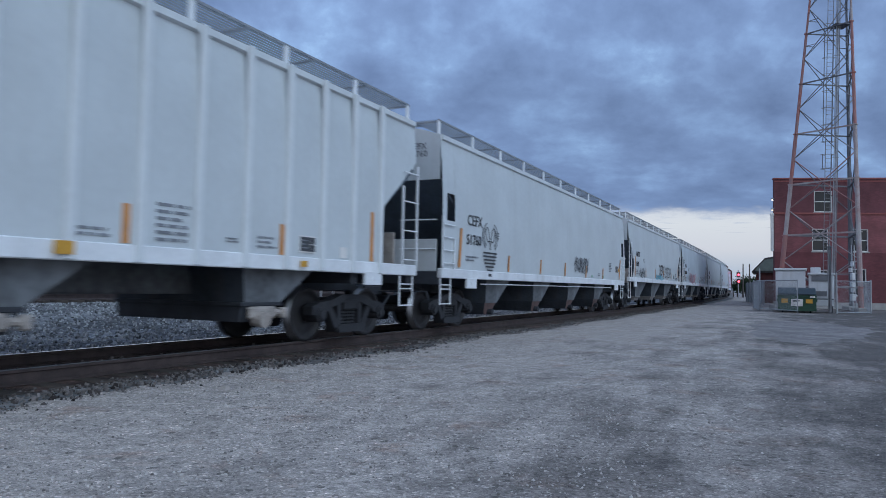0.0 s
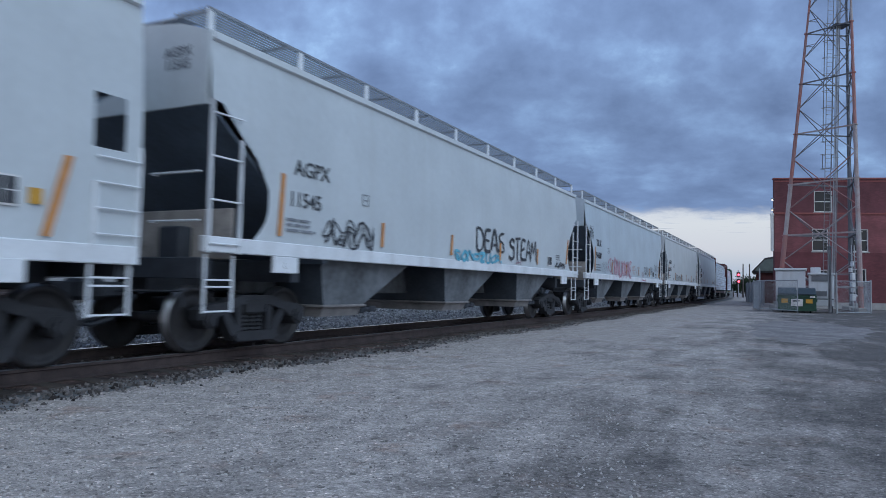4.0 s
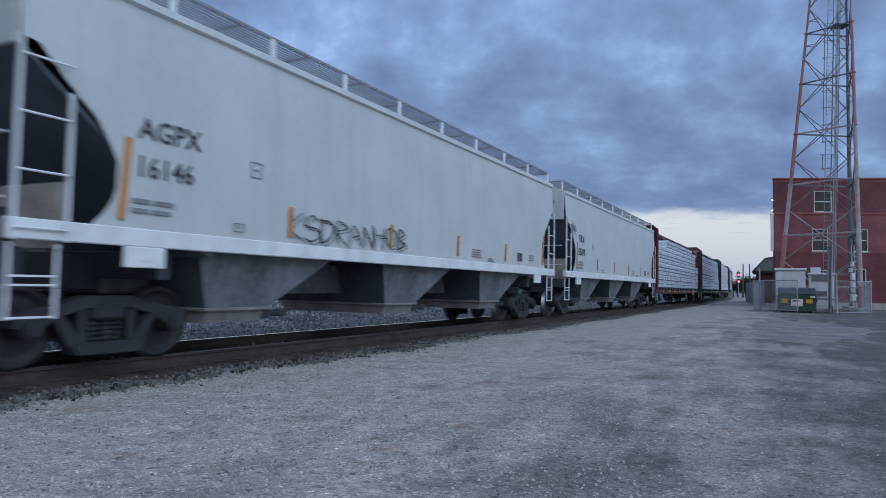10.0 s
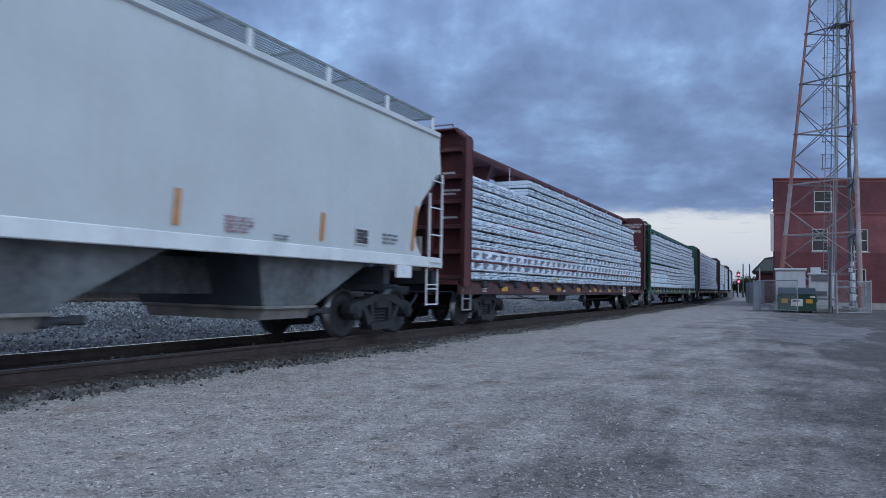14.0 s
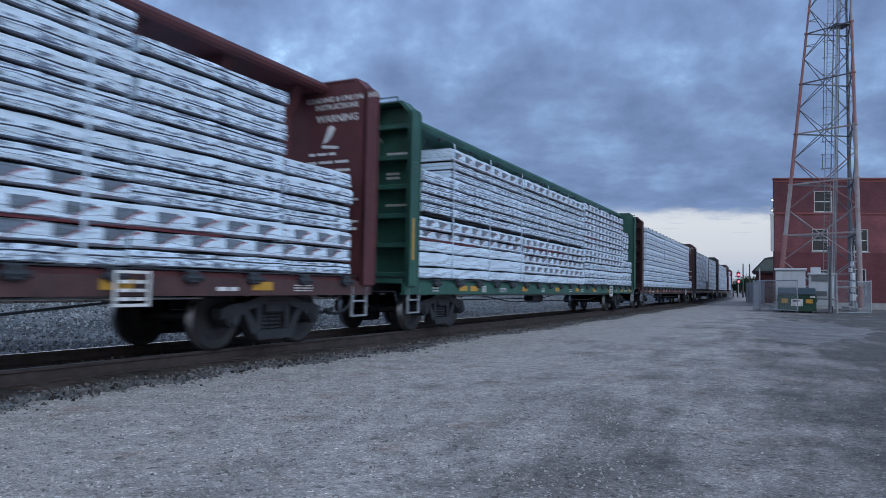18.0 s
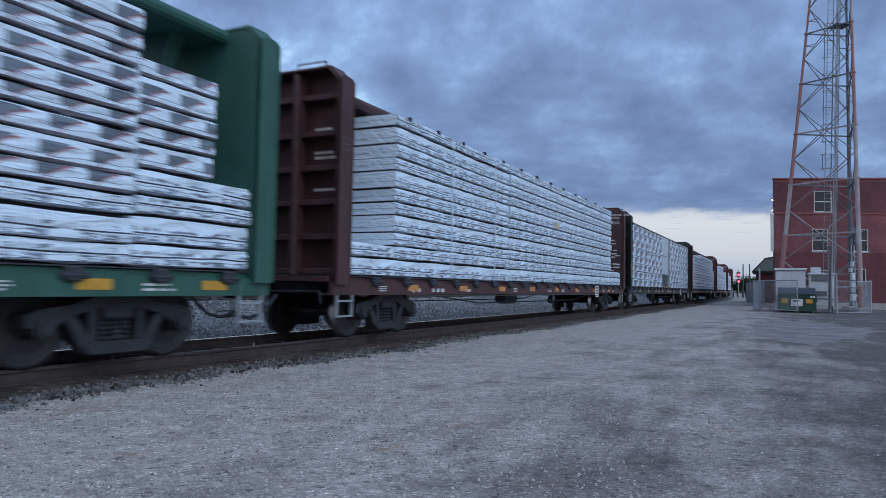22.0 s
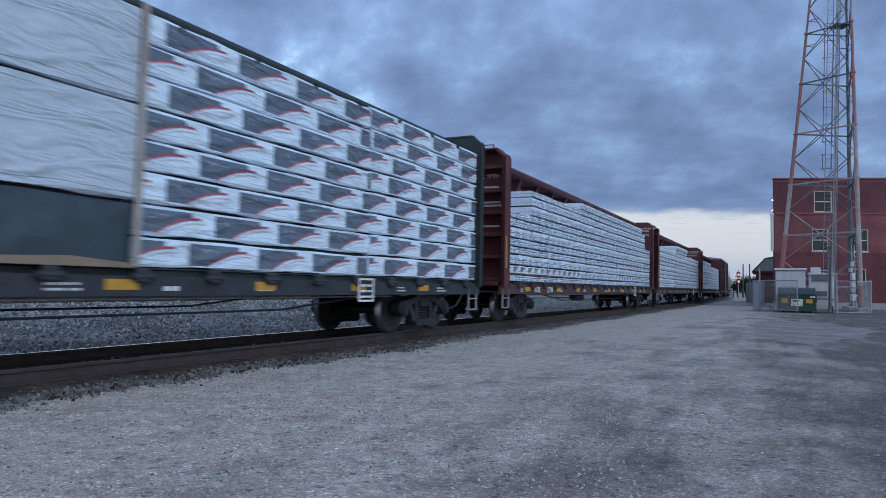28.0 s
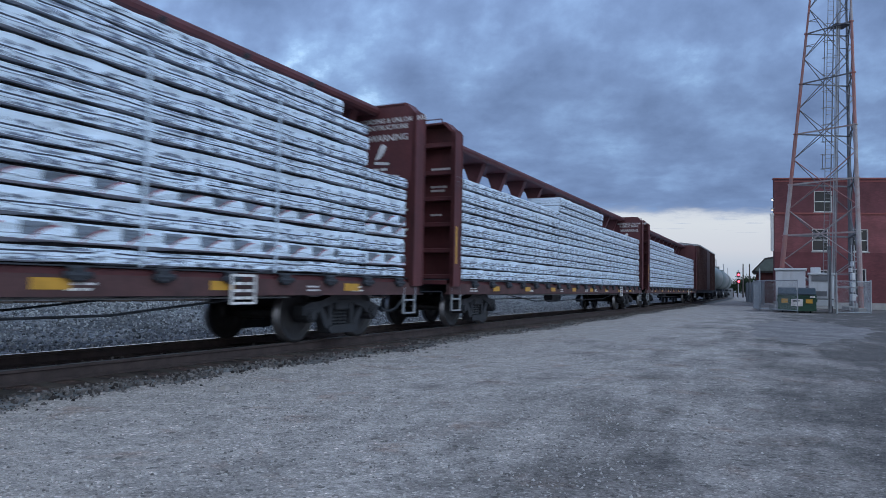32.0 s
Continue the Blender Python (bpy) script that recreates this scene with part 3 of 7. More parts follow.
def ends(car, half, ext=0.0):
    """Couplers and air hoses at both ends."""
    for s in (-1, 1):
        m = pose(s * (half + ext), 0, 0, 0, 0, 0 if s < 0 else 180)
        put("coupler", cached("coupler", coupler_build, UNDER), car, m)
        put("air_hose", cached("air_hose", hose_build, UNDER), car, m)


def side_y(z):
    """Half width of a hopper's side at the height z."""
    return 1.50 + 0.10 * (1 - ((z - 2.5) / 1.75) ** 2) if z > 2.5 else 1.60 - 0.012 * (2.5 - z)


def strip(bm, x0, x1, zs, side, notch=None, off=0.0, nx=14):
    """A bent side sheet between x0 and x1; notch gives how far it draws in at the height z."""
    rows = []
    for z in zs:
        d = notch(z) if notch else 0
        a, b = x0 + d, x1 - d
        rows.append([bm.verts.new((a + (b - a) * i / nx, side * (side_y(z) + off), z)) for i in range(nx + 1)])
    for r, q in zip(rows, rows[1:]):
        for i in range(nx):
            bm.faces.new((r[i], r[i + 1], q[i + 1], q[i]))


ARC = ((1.55, 0.86), (1.7, 1.02), (1.85, 1.13), (2.0, 1.18), (2.3, 1.18), (2.5, 1.06), (2.72, 0.91), (3.0, 0.58), (3.2, 0.38), (3.34, 0.25), (3.38, 0.05), (4.25, 0.05))
CUT = ((1.2, 1.32), (2.41, 1.32), (3.45, 0.04), (4.35, 0.04))


def lookup(tab):
    def f(z):
        for (z0, a), (z1, b) in zip(tab, tab[1:]):
            if z <= z1:
                return a + (b - a) * (z - z0) / (z1 - z0)
        return tab[-1][1]
    return f


def ladder(car, x, side, z0, z1, width, mat, n=5):
    """Side ladder: one tall and one short rail with round rungs."""
    y = side * 1.605
    for xx in (x, x + width):
        h = z1 if (xx == x) == (x < 0) else z1 - .45
        bm = bmesh.new()
        box(bm, xx - .02, xx + .02, y - .02, y + .02, z0, h)
        part("ladder_rail", bm, mat, car)
    for i in range(n):
        z = z0 + .12 + (z1 - z0 - .3) * i / max(1, n - 1)
        bm = bmesh.new()
        rod(bm, (x, y + side * .03, z), (x + width, y + side * .03, z), 0.014, 6)
        part("rung", bm, mat, car)


def stirrup(car, x, width, side, mat, z0=0.58):
    y = side * 1.56
    for xx in (x, x + width):
        bm = bmesh.new()
        box(bm, xx - .017, xx + .017, y - .012, y + .012, z0, 1.34)
        part("stirrup_leg", bm, mat, car)
    for z in (z0 + .01, z0 + .33, 1.0):
        bm = bmesh.new()
        box(bm, x, x + width, y - .014, y + .014, z, z + .022)
        part("stirrup_tread", bm, mat, car)


def board_build(L):
    def f(bm):
        for s in (-1, 1):
            for k in range(9):
                y = s * (0.80 + k * 0.075)
                box(bm, -L / 2 + .1, L / 2 - .1, y - .007, y + .007, 4.605, 4.63)
            n = int(L / 1.55)
            for i in range(n + 1):
                x = -L / 2 + .15 + (L - .3) * i / n
                box(bm, x - .03, x + .03, min(s * .78, s * 1.42), max(s * .78, s * 1.42), 4.575, 4.60)
            box(bm, -L / 2 + .1, L / 2 - .1, s * 1.40 - .02, s * 1.40 + .02, 4.60, 4.635)
        for x in (-L / 2 + .2, L / 2 - .5):
            box(bm, x, x + .3, -.8, .8, 4.60, 4.63)
    return f


def bracket_build(bm):
    box(bm, -.05, .05, -.02, .02, 4.20, 4.615, .006)


def roof_build(L):
    def f(bm):
        prof = [(-1.52, 4.16), (-1.56, 4.18), (-1.56, 4.27), (-1.50, 4.29), (-1.0, 4.42), (-0.4, 4.49), (0.4, 4.49), (1.0, 4.42), (1.50, 4.29), (1.56, 4.27), (1.56, 4.18), (1.52, 4.16)]
        prism_x(bm, prof, -L / 2 + .072, L / 2 - .072)
    return f


def bay_build(w, kind):
    """One discharge bay: upright side sheets, slope sheets drawing in to the gate."""
    def f(bm):
        if kind == "wide":
            top, low, zt, zl, yt, yl = (-1.64, 2.92), (-1.16, .06), 2.10, .63, 1.5, 1.30
        else:
            top, low, zt, zl, yt, yl = (-.94, 2.13), (-.62, .14), 2.10, .57 if kind == "narrow" else .68, 1.5, 1.32
        a = [bm.verts.new(p) for p in ((top[0], -yt, zt), (top[1], -yt, zt), (top[1], yt, zt), (top[0], yt, zt))]
        c = [bm.verts.new(p) for p in ((low[0], -yl, zl), (low[1], -yl, zl), (low[1], yl, zl), (low[0], yl, zl))]
        # faces across the car take the darker slot, shade set in their colour
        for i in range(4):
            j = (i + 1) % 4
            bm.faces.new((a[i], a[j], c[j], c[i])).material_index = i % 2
        bm.faces.new(a)
        bm.faces.new(c[::-1])
    return f


def gate_build(kind):
    def f(bm):
        if kind == "wide":
            box(bm, -.50, .80, -1.34, 1.24, .585, .635, .012)
            prism_x(bm, [(-1.28, .585), (1.20, .585), (1.14, .43), (-1.22, .43)], -.44, .70)
        elif kind == "ribbed":
            box(bm, -.46, .42, -1.34, 1.30, .64, .70, .012)
            prism_x(bm, [(-1.30, .64), (1.26, .64), (1.22, .42), (-1.26, .42)], -.42, .30)
        else:
            # tapered pneumatic outlet
            a = [bm.verts.new(p) for p in ((-.38, -1.30, .575), (.38, -1.30, .575), (.38, 1.30, .575), (-.38, 1.30, .575))]
            c = [bm.verts.new(p) for p in ((-.22, -1.20, .27), (.22, -1.20, .27), (.22, 1.20, .27), (-.22, 1.20, .27))]
            # outlet ends repeat the slope sheets' painted shade
            for i in range(4):
                j = (i + 1) % 4
                bm.faces.new((a[i], a[j], c[j], c[i])).material_index = i % 2
            bm.faces.new(c[::-1])
    return f


def gate_drive_build(kind):
    def f(bm):
        for s in (-1,):
            if kind == "wide":
                box(bm, .70, .86, s * 1.20 - .08, s * 1.20 + .08, .46, .60, .02)
                rod(bm, (.8, s * 1.20, .53), (1.28, s * 1.20, .53), .045, 8)
                box(bm, 1.06, 1.28, s * 1.20 - .06, s * 1.20 + .06, .48, .59, .02)
            elif kind == "ribbed":
                box(bm, -.34, .22, s * 1.36 - .05, s * 1.36 + .05, .46, .64, .03)
                rod(bm, (-.12, s * 1.30, .47), (-.12, s * 1.50, .45), .12, 12)
                rod(bm, (.24, s * 1.34, .55), (.42, s * 1.34, .55), .045, 8)
                box(bm, .36, .46, s * 1.34 - .08, s * 1.34 + .08, .46, .62, .02)
            else:
                rod(bm, (.02, s * 1.18, .34), (.02, s * 1.36, .34), .075, 10)
    return f


def letters(car, text, x, z, h, mat, y=-1.612, name="lettering", shear=0.0, space=1.0, end=False, bend=0.004):
    """Stencilled writing on the side that faces the lot: x is its start, z its foot."""
    cu = bpy.data.curves.new(name, "FONT")
    cu.body = text
    cu.size = h * 1.12 / 0.70
    cu.space_character = space
    cu.extrude = bend
    cu.offset = 0.002
    cu.shear = shear
    cu.resolution_u = 2
    ob = bpy.data.objects.new(name, cu)
    scene.collection.objects.link(ob)
    dg = bpy.context.evaluated_depsgraph_get()
    me = bpy.data.meshes.new_from_object(ob.evaluated_get(dg))
    bpy.data.objects.remove(ob)
    bpy.data.curves.remove(cu)
    me.materials.clear()
    me.materials.append(mat)
    m = pose(x, y, z, 90, 0, 0) if not end else pose(x, y, z, 90, 0, -90)
    return put(name, me, car, m)


def bars(car, x, z, w, h, n, mat, y=-1.612, rough=0.3, name="stencil_line", seed=1):
    """Unreadable small print as bars."""
    rng = random.Random(seed)
    for i in range(n):
        zz = z + h * (n - 1 - i) / n
        ww = w * rng.uniform(1 - rough, 1)
        bm = bmesh.new()
        a, e = x, x + ww
        while a < e - .03:
            b = min(e, a + ww * rng.uniform(.22, .5))
            box(bm, a, b, y - .003, y + .003, zz, zz + h / n * .46)
            a = b + min(.05, ww * .1)
        part(name, bm, mat, car)


def stroke(bm, pts, width, y):
    """A flat painted line through the points (x, z)."""
    n = len(pts)
    ls, rs = [], []
    for i, (x, z) in enumerate(pts):
        a, b = pts[max(0, i - 1)], pts[min(n - 1, i + 1)]
        dx, dz = b[0] - a[0], b[1] - a[1]
        l = math.hypot(dx, dz) or 1
        nx, nz = -dz / l * width / 2, dx / l * width / 2
        ls.append(bm.verts.new((x + nx, y, z + nz)))
        rs.append(bm.verts.new((x - nx, y, z - nz)))
    for i in range(n - 1):
        bm.faces.new((ls[i], rs[i], rs[i + 1], ls[i + 1]))


def spline(pts, k=6):
    """A smooth line through the points."""
    out = []
    n = len(pts)
    for i in range(n - 1):
        p0, p1, p2, p3 = pts[max(0, i - 1)], pts[i], pts[i + 1], pts[min(n - 1, i + 2)]
        for j in range(k):
            t = j / k
            out.append(tuple(0.5 * (2 * p1[c] + (p2[c] - p0[c]) * t + (2 * p0[c] - 5 * p1[c] + 4 * p2[c] - p3[c]) * t * t + (3 * p1[c] - p0[c] - 3 * p2[c] + p3[c]) * t ** 3) for c in (0, 1)))
    out.append(pts[-1])
    return out


GLYPH = {
    "S": [[(.85, .9), (.4, 1), (.1, .8), (.3, .55), (.75, .42), (.85, .15), (.4, 0), (.05, .15)]],
    "T": [[(0, .95), (1, 1)], [(.5, .97), (.45, 0)]],
    "E": [[(.9, .95), (.2, .95), (.15, .05), (.9, 0)], [(.18, .5), (.75, .52)]],
    "A": [[(0, 0), (.45, 1), (.95, 0)], [(.2, .38), (.8, .38)]],
    "M": [[(0, 0), (.15, 1), (.5, .35), (.85, 1), (1, 0)]],
    "D": [[(.1, 1), (.1, 0), (.7, .1), (.9, .55), (.6, .95), (.05, .98)]],
    "H": [[(.1, 1), (.1, 0)], [(.9, 1), (.85, 0)], [(.1, .5), (.9, .55)]],
    "R": [[(.1, 0), (.1, 1), (.8, .9), (.75, .55), (.15, .5), (.9, 0)]],
    "K": [[(.1, 1), (.1, 0)], [(.9, 1), (.15, .5), (.9, 0)]],
    "U": [[(.1, 1), (.1, .2), (.5, 0), (.9, .2), (.9, 1)]],
    "O": [[(.5, 1), (.1, .7), (.15, .2), (.5, 0), (.9, .3), (.85, .8), (.5, 1)]],
    "N": [[(.1, 0), (.1, 1), (.85, 0), (.9, 1)]],
    "Z": [[(.1, 1), (.9, .95), (.1, .05), (.9, 0)]],
    "I": [[(.5, 1), (.5, 0)]],
    "C": [[(.9, .85), (.5, 1), (.1, .6), (.3, .1), (.9, .1)]],
    "B": [[(.1, 0), (.1, 1), (.7, .85), (.3, .55), (.85, .3), (.1, 0)]],
}


def graffiti(car, word, x, z, w, h, mat, thick=0.05, y=-1.614, seed=3, wild=0.08, double=False, label="spray-painted graffiti lettering"):
    rng = random.Random(seed)
    n = len(word)
    for i, ch in enumerate(word):
        bm = bmesh.new()
        ox, cw = x + w * i / n, w / n * 1.02
        for st in GLYPH.get(ch, GLYPH["O"]):
            pts = [(ox + px * cw + rng.uniform(-wild, wild) * cw, z + pz * h + rng.uniform(-wild, wild) * h) for px, pz in st]
            stroke(bm, spline(pts), thick * rng.uniform(.6, 1.0), y - i * .0004)
            if double:
                stroke(bm, spline([(a + thick * 2.2, b - thick * 1.4) for a, b in pts]), thick * .45, y - .006 - i * .0004)
        part("graffiti_letter", bm, mat, car, label)


def scribble(car, x, z, w, h, mat, n=3, thick=0.02, y=-1.614, seed=5):
    rng = random.Random(seed)
    bm = bmesh.new()
    for k in range(n):
        pts = [(x + w * (i / 13) + rng.uniform(-.04, .04) * w, z + h * (rng.random() if i % 2 else rng.random() * .5 + (.5 if i % 4 else 0))) for i in range(14)]
        stroke(bm, spline(pts, 4), thick * rng.uniform(.7, 1.3), y - k * .0006)
    return part("graffiti", bm, mat, car, "spray-painted scribbled tag")


def reflector(car, x, z, h, mat, w=0.1, lean=0.0, y=-1.616):
    bm = bmesh.new()
    prism(bm, [(x, z), (x + w, z), (x + w + lean, z + h), (x + lean, z + h)], y - .004, y + .004)
    return part("reflector", bm, mat, car)


def hopper_car(u0, L, kind, paint, label):
    """A covered hopper whose leading end is at u0 at the start."""
    half = L / 2
    car = thing("covered_hopper_car", label, "hopper car", "cars of the freight train")
    CARS.append((car, u0 + half, half - 1.55))
    tab = ARC if kind == "wide" else CUT
    notch = lookup(tab)
    flush = kind == "narrow"
    zs = [1.55, 1.7, 1.85, 2.0, 2.15, 2.3, 2.5, 2.72, 3.0, 3.2, 3.34, 3.38, 3.7, 4.0, 4.2]
    if kind == "ribbed":
        zs = [1.2, 2.0, 2.41, 2.7, 3.0, 3.45, 3.8, 4.28]
    if flush:
        zs[0] = 1.36

    def sheet(side):
        def f(bm):
            if flush:
                strip(bm, -half + .64, half - .64, zs, side, nx=24)
                for e in (-1, 1):
                    a, b = (-half + .02, -half + .64) if e < 0 else (half - .64, half - .02)
                    strip(bm, a, b, [1.36, 2.0, 2.42], side, nx=2)
                    strip(bm, a, b, [3.02, 3.7, 4.2], side, nx=2)
                    c, d = (-half + .02, -half + .24) if e < 0 else (half - .24, half - .02)
                    strip(bm, c, d, [2.42, 2.7, 3.02], side, nx=1)
                bmesh.ops.remove_doubles(bm, verts=bm.verts[:], dist=0.004)
            else:
                strip(bm, -half, half, zs, side, notch, nx=24)
        return f
    for s in (-1, 1):
        sh = put("side_sheet", cached(("side_sheet", L, kind, paint.name, s), sheet(s), paint, True), car)
        if kind == "ribbed":
            for i in range(18):
                x = half - 1.42 - i * 0.87
                if x < -half + 1.3:
                    break

                def rib(bm):
                    box(bm, -.06, .06, -.05, .05, 1.18, 4.26, .02)
                put("rib", cached("rib", rib, RIBPAINT), car, pose(x, s * 1.60, 0))

    def end_wall(bm):
        # upper end sheet, then the slope sheet under it
        prism_x(bm, [(-1.5, 3.3), (1.5, 3.3), (1.52, 4.27), (1.0, 4.43), (.4, 4.50), (-.4, 4.50), (-1.0, 4.43), (-1.52, 4.27)], .02, .07)

    # recessed sheet, coloured with the shade of the end opening
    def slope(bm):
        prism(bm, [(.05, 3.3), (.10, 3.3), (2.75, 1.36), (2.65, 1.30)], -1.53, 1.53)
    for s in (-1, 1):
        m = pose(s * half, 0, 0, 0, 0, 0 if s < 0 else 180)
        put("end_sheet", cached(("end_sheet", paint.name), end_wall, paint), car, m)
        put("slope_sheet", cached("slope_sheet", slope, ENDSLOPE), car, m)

        def platform(bm):
            box(bm, 0, .22, -1.5, 1.5, 1.02, 1.30, .01)
            box(bm, .22, 2.6, -.32, .32, .86, 1.30, .01)
            box(bm, 1.9, 2.1, -1.45, 1.45, 1.0, 1.34)
            rod(bm, (.9, .55, 1.6), (1.5, .55, 1.6), .22, 14)
            box(bm, .35, .6, -.75, -.35, 1.3, 1.75, .02)
        put("end_platform", cached("end_platform", platform, UNDER), car, m)

        for z in (1.78, 2.42):
            def grab(bm):
                rod(bm, (.02, -1.45, z), (.02, -.55, z), .016, 6)
                rod(bm, (.02, -.55, z), (.12, -.55, z), .016, 6)
            put("end_grab_iron", cached("end_grab_iron_%.2f" % z, grab, SILL), car, m)

        def end_plate(bm):
            x = .03 if flush else .62
            box(bm, x, x + .04, -1.45, 1.45, 1.30, 2.0, .01)
        put("end_plate", cached(("end_plate", flush), end_plate, CREAM if flush else DUSTY), car, m)

    def sill(bm):
        for s in (-1, 1):
            box(bm, -half, half, min(s * 1.50, s * 1.61), max(s * 1.50, s * 1.61), sz, sz + .21, .012)
    sz = {"wide": 1.37, "narrow": 1.16, "ribbed": 1.18}[kind]
    put("side_sill", cached(("side_sill", L, kind), sill, SILL), car)

    def jack(bm):
        box(bm, -.28, .28, -.03, .03, 1.10, 1.34, .01)
        box(bm, -.06, .06, -.045, .03, 1.18, 1.26)
    for sx in (-1, 1):
        for sy in (-1, 1):
            put("jack_pad", cached("jack_pad", jack, SILL), car, pose(sx * (half - 1.6), sy * 1.585, {"wide": .03, "narrow": -.16, "ribbed": -.12}[kind]))
    ztop = 3.36 if kind != "narrow" else 2.5
    for sx in (-1, 1):
        for sy in (-1, 1):
            x = -half + .04 if sx < 0 else half - .6
            ladder(car, x, sy, 1.36, ztop, .56, SILL, 4)
            stirrup(car, x, .5, sy, SILL)
    put("roof", cached(("roof", L), roof_build(L), RIBPAINT), car)
    for i in range(4):
        put("roof_hatch", cached(("roof_hatch", L), lambda bm: box(bm, -L / 8.6, L / 8.6, -.3, .3, 4.48, 4.56, .03), SILL), car, pose(-half + L * (i + .5) / 4, 0, 0))
    put("running_board", cached(("running_board", L), board_build(L), GRATE), car, None, "galvanised grating roof walkway")
    nbr = int(L / 1.75)
    for i in range(nbr + 1):
        for sy in (-1, 1):
            put("walkway_bracket", cached("walkway_bracket", bracket_build, SILL), car, pose(-half + .15 + (L - .3) * i / nbr, sy * 1.40, 0))

    def centre(bm):
        box(bm, -half + 2, half - 2, -.34, .34, .80, 1.36, .02)
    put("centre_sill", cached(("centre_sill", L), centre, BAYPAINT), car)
    nb, w, period, shift = {"narrow": (4, 3.04, 3.67, 0), "wide": (3, 4.58, 4.58, 0), "ribbed": (3, 3.04, 3.98, .72)}[kind]
    k = kind
    gate_paint = {"wide": GATE, "narrow": RUSTGATE, "ribbed": UNDER}[k]
    for i in range(nb):
        x = shift + period * (i - (nb - 1) / 2)
        bay = put("discharge_bay", cached(("discharge_bay", k), bay_build(w, k), [BAYPAINT, SHADEDSLOPE]), car, pose(x, 0, 0))
        put("discharge_gate", cached(("discharge_gate", k), gate_build(k), [gate_paint, SHADEDSLOPE]), bay, pose(-.70 if k == "wide" else -.24, 0, 0))
        put("gate_drive", cached(("gate_drive", k), gate_drive_build(k), DUSTY if k == "ribbed" else UNDER), bay, pose(-.70 if k == "wide" else -.24, 0, 0))
    if kind == "narrow":
        for s in (-1, 1):
            def pipe(bm):
                rod(bm, (-half + 2.3, s * 1.53, 1.05), (half - 2.3, s * 1.53, 1.05), .014, 6)
            put("air_pipe", cached(("air_pipe", s), pipe, SILL), car)
    for s in (-1, 1):
        truck(car, s * (half - 1.55))
    ends(car, half)
    return car, -half


CARS = []
# ---- lumber loads ----
def wrap_material(name, kind, base=(0.71, 0.81, 0.91)):
    """White plastic lumber wrap with a repeated print; crease and foot shade in the colour."""
    m = bpy.data.materials.new(name)
    m.use_nodes = True
    nt = m.node_tree
    N, L = nt.nodes, nt.links
    b = N["Principled BSDF"]
    b.inputs["Roughness"].default_value = 0.28
    co = N.new("ShaderNodeTexCoord")
    oi = N.new("ShaderNodeObjectInfo")
    sep = N.new("ShaderNodeSeparateXYZ")
    L.new(co.outputs["Object"], sep.inputs[0])

    def math_node(op, a, b_=None, c=None):
        n = N.new("ShaderNodeMath")
        n.operation = op
        for i, s in enumerate((a, b_, c)):
            if s is None:
                continue
            if isinstance(s, (int, float)):
                n.inputs[i].default_value = s
            else:
                L.new(s, n.inputs[i])
        return n.outputs[0]

    def rng(src, lo, hi):
        return math_node("MULTIPLY", math_node("GREATER_THAN", src, lo), math_node("LESS_THAN", src, hi))

    x, z = sep.outputs["X"], sep.outputs["Z"]
    xs = math_node("ADD", x, math_node("MULTIPLY", oi.outputs["Random"], 3.0))
    n1 = N.new("ShaderNodeTexNoise")
    n1.inputs["Scale"].default_value, n1.inputs["Detail"].default_value = 1.4, 6
    L.new(co.outputs["Object"], n1.inputs["Vector"])
    mixb = N.new("ShaderNodeMix")
    mixb.data_type = "RGBA"
    mixb.inputs[6].default_value = (*[c * 0.88 for c in base], 1)
    mixb.inputs[7].default_value = (*[min(1, c * 1.08) for c in base], 1)
    L.new(n1.outputs[0], mixb.inputs[0])
    out = mixb.outputs[2]
    per = {"swoosh": 1.30, "marks": 0.62, "wedge": 0.60, "plain": 0.9}[kind]
    f = math_node("FRACT", math_node("DIVIDE", xs, per))

    def blend(out, mask, col):
        mx = N.new("ShaderNodeMix")
        mx.data_type = "RGBA"
        L.new(mask, mx.inputs[0])
        L.new(out, mx.inputs[6])
        mx.inputs[7].default_value = (*col, 1)
        return mx.outputs[2]
    if kind == "swoosh":
        # navy block with a red and grey arc sweeping out of it
        g = math_node("DIVIDE", math_node("SUBTRACT", f, 0.26), 0.58)
        inv = math_node("SUBTRACT", 1.0, g)
        arc = math_node("ADD", 0.03, math_node("MULTIPLY", 0.24, math_node("SUBTRACT", 1.0, math_node("MULTIPLY", inv, inv))))
        d = math_node("SUBTRACT", z, arc)
        navy = math_node("MULTIPLY", math_node("MULTIPLY", rng(f, 0.04, 0.74), rng(z, 0.03, 0.315)), math_node("GREATER_THAN", d, -0.01))
        out = blend(out, math_node("MULTIPLY", navy, 0.9), (0.048, 0.072, 0.108))
        red = math_node("MULTIPLY", math_node("MULTIPLY", rng(f, 0.24, 0.86), rng(d, -0.045, -0.01)), math_node("GREATER_THAN", z, 0.02))
        out = blend(out, red, (0.40, 0.085, 0.11))
        grey = math_node("MULTIPLY", math_node("MULTIPLY", rng(f, 0.30, 0.90), rng(d, -0.10, -0.075)), math_node("GREATER_THAN", z, 0.02))
        out = blend(out, grey, (0.48, 0.51, 0.57))
        cut = math_node("MULTIPLY", rng(f, 0.12, 0.42), rng(z, 0.20, 0.26))
        n5 = N.new("ShaderNodeTexNoise")
        n5.inputs["Scale"].default_value = 14.0
        L.new(co.outputs["Object"], n5.inputs["Vector"])
        out = blend(out, math_node("MULTIPLY", cut, math_node("GREATER_THAN", n5.outputs[0], 0.56)), (0.30, 0.33, 0.38))
    elif kind == "marks":
        n2 = N.new("ShaderNodeTexNoise")
        n2.inputs["Scale"].default_value, n2.inputs["Detail"].default_value = 11.0, 4
